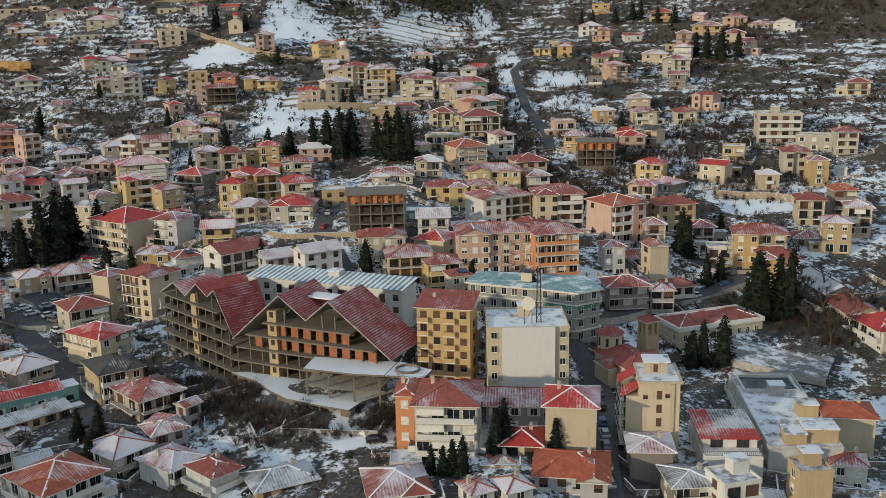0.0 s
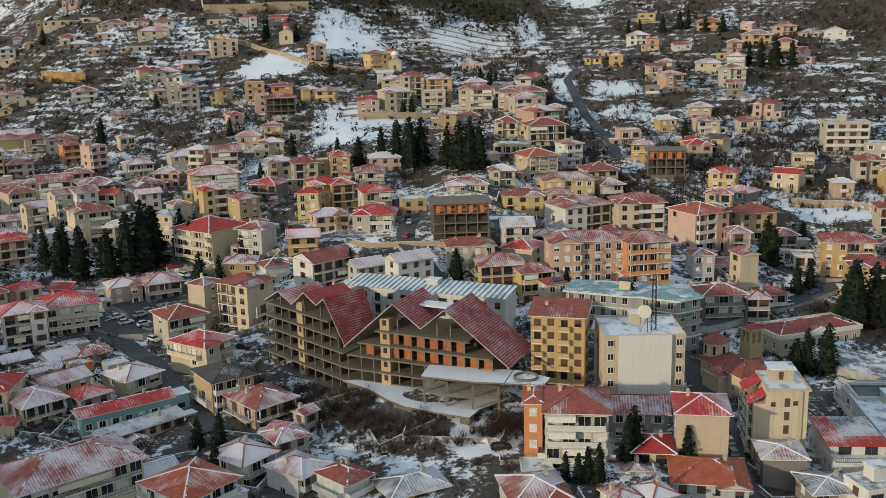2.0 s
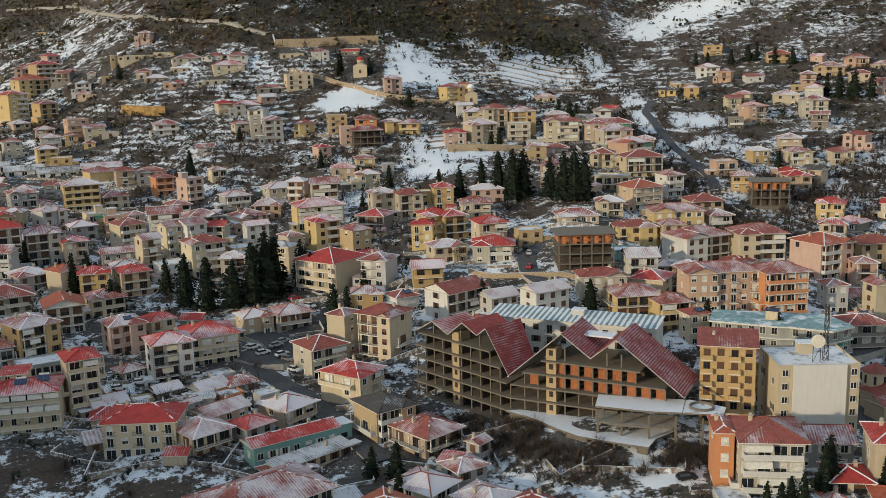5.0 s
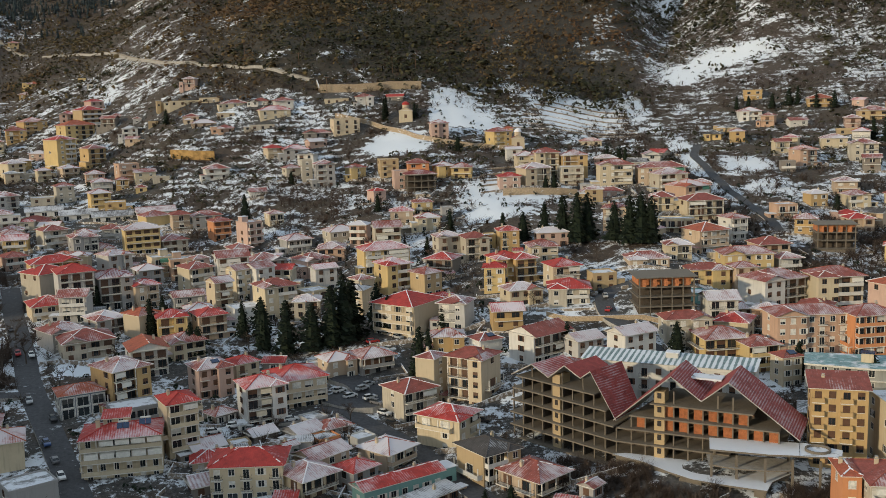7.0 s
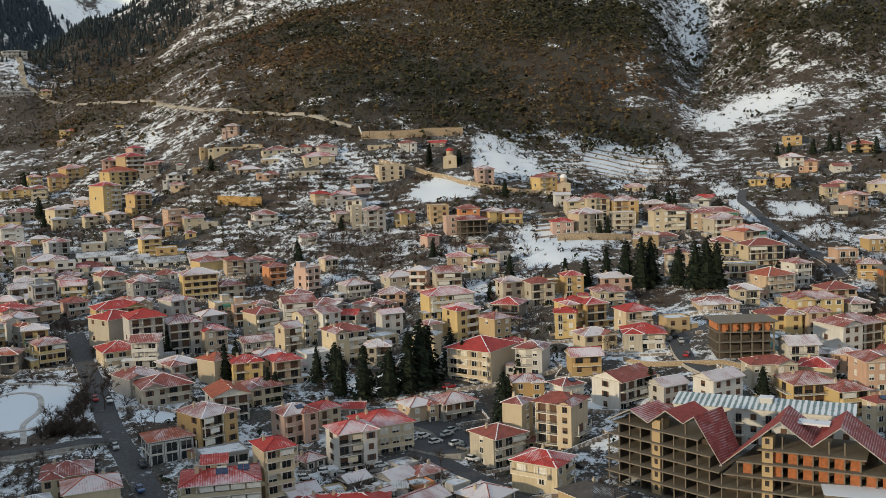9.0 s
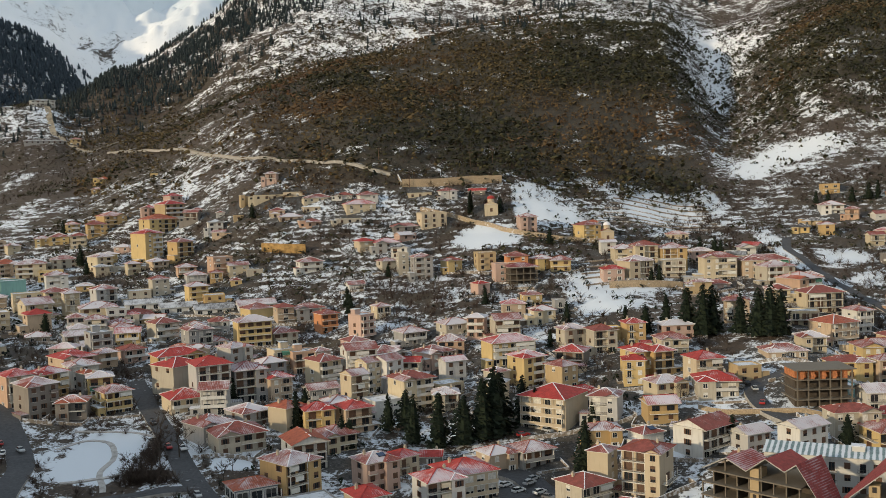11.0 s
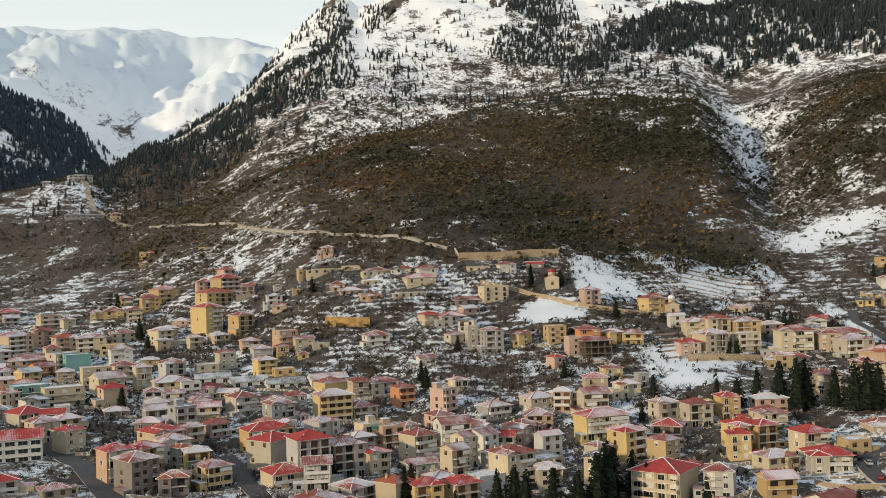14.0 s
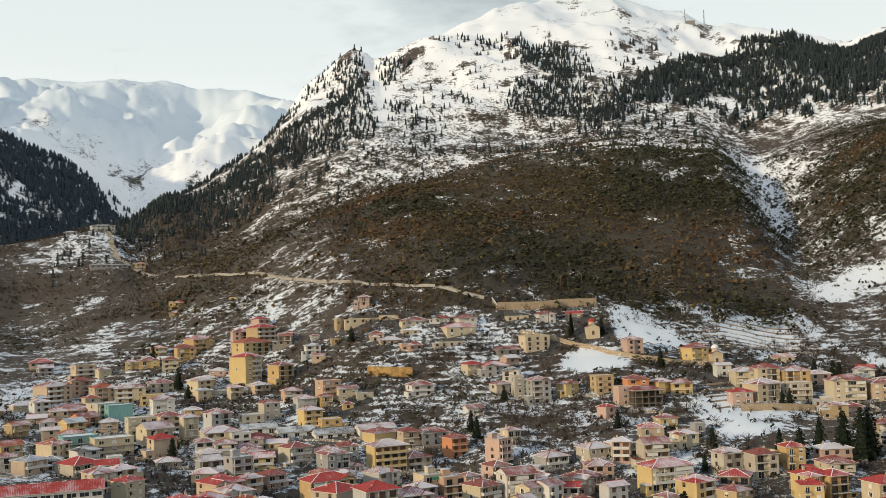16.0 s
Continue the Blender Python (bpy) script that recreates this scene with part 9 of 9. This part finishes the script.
# single conifers
def conifer_meshes(seed, slim):
    rnd = random.Random(seed)
    s = Shape()
    s.tube((0, 0, -0.04), (0, 0, 0.95), 0.022, 0.004, 6)
    trunk = s.mesh("trunk", [BARK])
    s = Shape()
    for k in range(430):
        f = rnd.uniform(0, 1) ** 1.25
        z = 0.07 + 0.9 * f
        q = rnd.uniform(0, 6.283)
        lump = 0.8 + 0.3 * math.sin(q * 3 + f * 9 + seed) * math.sin(f * 14 + seed)
        rr = (slim * (1 - f) ** 0.62 + 0.01) * lump * rnd.uniform(0.62, 1.08)
        size = rnd.uniform(0.025, 0.052) * (1.15 - 0.5 * f)
        d, o = Vector((math.cos(q), math.sin(q), rnd.uniform(-0.5, 0.2))).normalized(), Vector((-math.sin(q), math.cos(q), rnd.uniform(-0.4, 0.4))).normalized()
        c = Vector((math.cos(q) * rr, math.sin(q) * rr, z))
        n = d.cross(o) * rnd.uniform(0.2, 0.6)
        s.face([c - d * size, c - o * size * 0.8 + n * size, c + d * size * rnd.uniform(0.9, 1.6), c + o * size * 0.8 - n * size])
    for k in range(9):
        f = k / 9
        s.tube((0, 0, 0.06 + 0.85 * f), (0, 0, 0.06 + 0.85 * (f + 0.1)), slim * 0.62 * (1 - f) ** 0.62, slim * 0.55 * (1 - f - 0.09) ** 0.62 + 0.002, 7, 0, False)
    return trunk, s.mesh("crown", [NEEDLES])


CONIFERS = [conifer_meshes(k, w) for k, w in ((1, 0.27), (2, 0.31), (3, 0.23), (4, 0.29))]
CYPRESS = conifer_meshes(9, 0.09)


def conifer(x, y, h, kind=None):
    h *= 1.12
    broad = 0.72 + 0.38 * ((x * 13.7 + y * 5.1) % 1.0)
    i = int(abs(x * 7 + y * 3)) % 4
    trunk, crown = CYPRESS if kind == "cypress" else CONIFERS[i]
    t = thing("cypress_tree" if kind else "fir_tree", x, y, ground_at(x, y) - 0.2, (x * 37) % 360, "slim dark cypress tree" if kind else "dark green fir tree among the houses", "tree", "conifers of the town")
    for nm, me in (("trunk", trunk), ("crown", crown)):
        p = piece(nm, me, t)
        p.scale = (h * broad, h * broad, h)


conifer(-157.8, 319.2, 12)
conifer(-148.7, 309.3, 15)
conifer(-140.5, 304.4, 17)
conifer(-132.5, 305.9, 15)
conifer(-126.3, 307.4, 19)
conifer(-122.7, 311.3, 21)
conifer(-120.7, 315.8, 18)
conifer(-97, 281, 16)
conifer(-188.2, 316.8, 13)
conifer(-171.2, 303.7, 10)
conifer(-50.6, 397.3, 13)
conifer(-44.1, 389.2, 17)
conifer(-38.7, 385, 19)
conifer(-34.4, 388, 18)
conifer(-24.3, 383.6, 15)
conifer(-19.7, 375.7, 18)
conifer(-15.8, 373.3, 19)
conifer(-12.1, 372.4, 17)
conifer(-59.5, 394.1, 11)
conifer(-67.7, 393.3, 11)
conifer(-89.2, 414.8, 9)
conifer(84.0, 255.1, 17.0)
conifer(85.1, 261.7, 12.0)
conifer(89.4, 255.6, 16.0)
conifer(91.7, 253.5, 18.0)
conifer(63.0, 230.6, 10.9)
conifer(67.7, 229.8, 12.0)
conifer(60.3, 230.5, 8.9)
conifer(73.9, 292.7, 12)
conifer(73.1, 296.3, 13)
conifer(75.2, 275.1, 9)
conifer(79.9, 277.7, 8)
conifer(87.9, 308.7, 8)
conifer(1.1, 169.0, 6.5)
conifer(-0.7, 169.1, 5.6)
conifer(3.0, 167.9, 7.3)
conifer(-2.9, 170.6, 5.6)
conifer(9.4, 174.8, 9.2)
conifer(11.0, 177.1, 10.1)
conifer(20.6, 174.2, 8.1)
conifer(23.4, 249.8, 10.0)
conifer(-53.1, 285, 8)
conifer(-21.9, 278.2, 9)
conifer(-122.9, 326.4, 13)
conifer(-152, 320.8, 13)
conifer(-95, 296.2, 9)
conifer(-90.9, 312.3, 8)
conifer(-98.3, 390.4, 7)
conifer(-72.8, 189.0, 7.7)
conifer(-73.9, 198.5, 8.8)
conifer(-79.5, 201.3, 6.8)
conifer(-44.5, 464.9, 8)
conifer(-40.6, 465.7, 9)
conifer(-2, 518.3, 11)
conifer(0.9, 517.2, 10)
conifer(-6.3, 533.5, 10)
conifer(-173.4, 515, 7)
conifer(-188.2, 470, 10)
conifer(-123.3, 454.5, 8)
conifer(87.9, 628.6, 8)
conifer(94.4, 625.5, 8)
conifer(107.1, 619.3, 9)
conifer(117.3, 619.4, 10)
conifer(122, 617.4, 11)
conifer(130.2, 608, 9)
conifer(139.1, 603.3, 10)
conifer(138.5, 524.9, 14)
conifer(145, 522, 15)
conifer(153, 519.6, 13)
conifer(134.6, 532.2, 12)
conifer(76.9, 424.6, 7)
conifer(-408.2, 666.3, 12)
conifer(-372, 602.9, 13)
conifer(-358.9, 578.4, 8)
conifer(-329.3, 450.4, 9)
conifer(-264.5, 606.4, 9)
conifer(-70, 565.5, 8)
conifer(-86.2, 544.1, 9)
conifer(-191, 479.9, 10)
conifer(-215.8, 344.2, 9)
conifer(-186.4, 325.9, 11)
conifer(-168.7, 303.7, 9)
conifer(-111.9, 594.7, 9)
conifer(8.0, 262.0, 10.0)
conifer(-113, 322, 15)
conifer(-109, 318, 12)
conifer(-130, 594.7, 12, "cypress")
conifer(-129.2, 599.6, 12, "cypress")
conifer(-97, 283, 10, "cypress")

# ---- parked cars ----
PAINT = {k: plain("car_paint_" + k, c, 0.3, 0.1, 0.05) for k, c in dict(white=(0.7, 0.7, 0.7), silver=(0.4, 0.41, 0.42), grey=(0.16, 0.16, 0.17), black=(0.02, 0.02, 0.022), blue=(0.04, 0.08, 0.2), red=(0.35, 0.03, 0.03)).items()}
TYRE = plain("tyre_rubber", (0.02, 0.02, 0.02), 0.8)


def car_body(paint):
    def make():
        s = Shape()
        side = [(-2.1, 0.3), (2.1, 0.3), (2.15, 0.7), (1.95, 0.88), (1.0, 0.98), (-2.0, 0.95), (-2.12, 0.7)]
        for y in (-0.85, 0.85):
            q = [(x, y, z) for x, z in side]
            s.face(q if y < 0 else q[::-1])
        for (x0, z0), (x1, z1) in zip(side, side[1:] + side[:1]):
            s.face([(x0, -0.85, z0), (x0, 0.85, z0), (x1, 0.85, z1), (x1, -0.85, z1)])
        return s.mesh("body", [PAINT[paint]])
    return shared(("car_body", paint), make)


def car_cabin(paint):
    def make():
        s = Shape()
        lo, hi = [(-1.9, -0.8), (0.95, -0.8), (0.95, 0.8), (-1.9, 0.8)], [(-1.55, -0.62), (0.25, -0.62), (0.25, 0.62), (-1.55, 0.62)]
        for i in range(4):
            j = (i + 1) % 4
            s.face([(*lo[i], 0.95), (*lo[j], 0.95), (*hi[j], 1.45), (*hi[i], 1.45)], 1)
        s.face([(*p, 1.45) for p in hi], 0)
        s.box(-1.55, -0.6, 1.452, 0.2, 0.6, 1.5, 0)
        return s.mesh("cabin", [PAINT[paint], GLASS])
    return shared(("car_cabin", paint), make)


def car(x, y, turn, paint):
    z = max(ground_at(x, y), *[ground_at(rx, ry) + 0.12 for rx, ry, rr in ROADS if (rx - x) ** 2 + (ry - y) ** 2 < rr * rr] or [-99]) + 0.05
    c = thing("car", x, y, z, turn, "%s parked car on the wet street" % paint, "car", "parked cars")
    piece("body", car_body(paint), c)
    piece("cabin", car_cabin(paint), c)
    def wheel():
        s = Shape()
        s.tube((0, -0.1, 0), (0, 0.1, 0), 0.31, 0.31, 12)
        return s.mesh("wheel", [TYRE])
    for u in (-1.3, 1.3):
        for v in (-0.78, 0.78):
            piece("wheel", shared("wheel", wheel), c, (u, v, 0.31))


car(34.3, 209.5, 92, "grey")
car(33.3, 200.4, 92, "black")
car(32.2, 192.2, 92, "blue")
car(31.9, 187.3, 92, "silver")
car(31.3, 182.2, 92, "grey")
car(30.1, 173.9, 92, "white")
car(29.5, 167.0, 92, "silver")
car(79.1, 293.9, 60, "white")
car(69.5, 267, 200, "white")
car(80.3, 273.8, 25, "blue")
car(74.7, 298.3, 60, "white")
car(-38, 325.6, 90, "black")
car(-37, 319.4, 85, "silver")
car(-37.4, 309.1, 70, "red")
car(-14.2, 186.9, 10, "black")
car(-79.0, 250.4, -20, "black")
car(-117, 272.1, 40, "white")
car(-113.7, 275.4, 45, "silver")
car(-111.1, 270, 40, "white")
car(-108.8, 266.8, -35, "grey")
car(-106.5, 262.5, -40, "white")
car(-103.7, 255.2, -45, "black")
car(-120.5, 275.9, 45, "white")
car(-112.4, 279.4, 50, "silver")
car(-150.5, 246.8, 20, "white")
car(-145.6, 249.7, 15, "white")
car(-140.4, 248.4, 10, "silver")
car(-186.2, 230.2, 121, "grey")
car(-181.6, 222.4, -59, "white")
car(-191.6, 238.4, -59, "blue")
car(-195.6, 252.8, -59, "black")
car(-131.1, 254.4, 20, "white")
car(-206.8, 263.8, -62, "silver")
car(-221.6, 300.4, -62, "white")
car(-226.3, 301.2, -62, "red")
car(-238.2, 323.4, -62, "black")
car(-120.6, 207.4, 10, "black")
car(-84.5, 188.3, 30, "white")
car(-89.2, 192.9, 30, "grey")
car(-296.3, 344.5, 125, "silver")
car(-290, 335.7, 125, "white")
car(-281.8, 304.2, 120, "red")
car(-277, 295.8, 118, "white")
car(-271.9, 297.1, -50, "silver")
car(-91.8, 415.8, 10, "white")
car(-105.6, 312.4, -50, "silver")
car(-113.7, 310.2, 20, "red")
car(-107.7, 303.2, -40, "white")
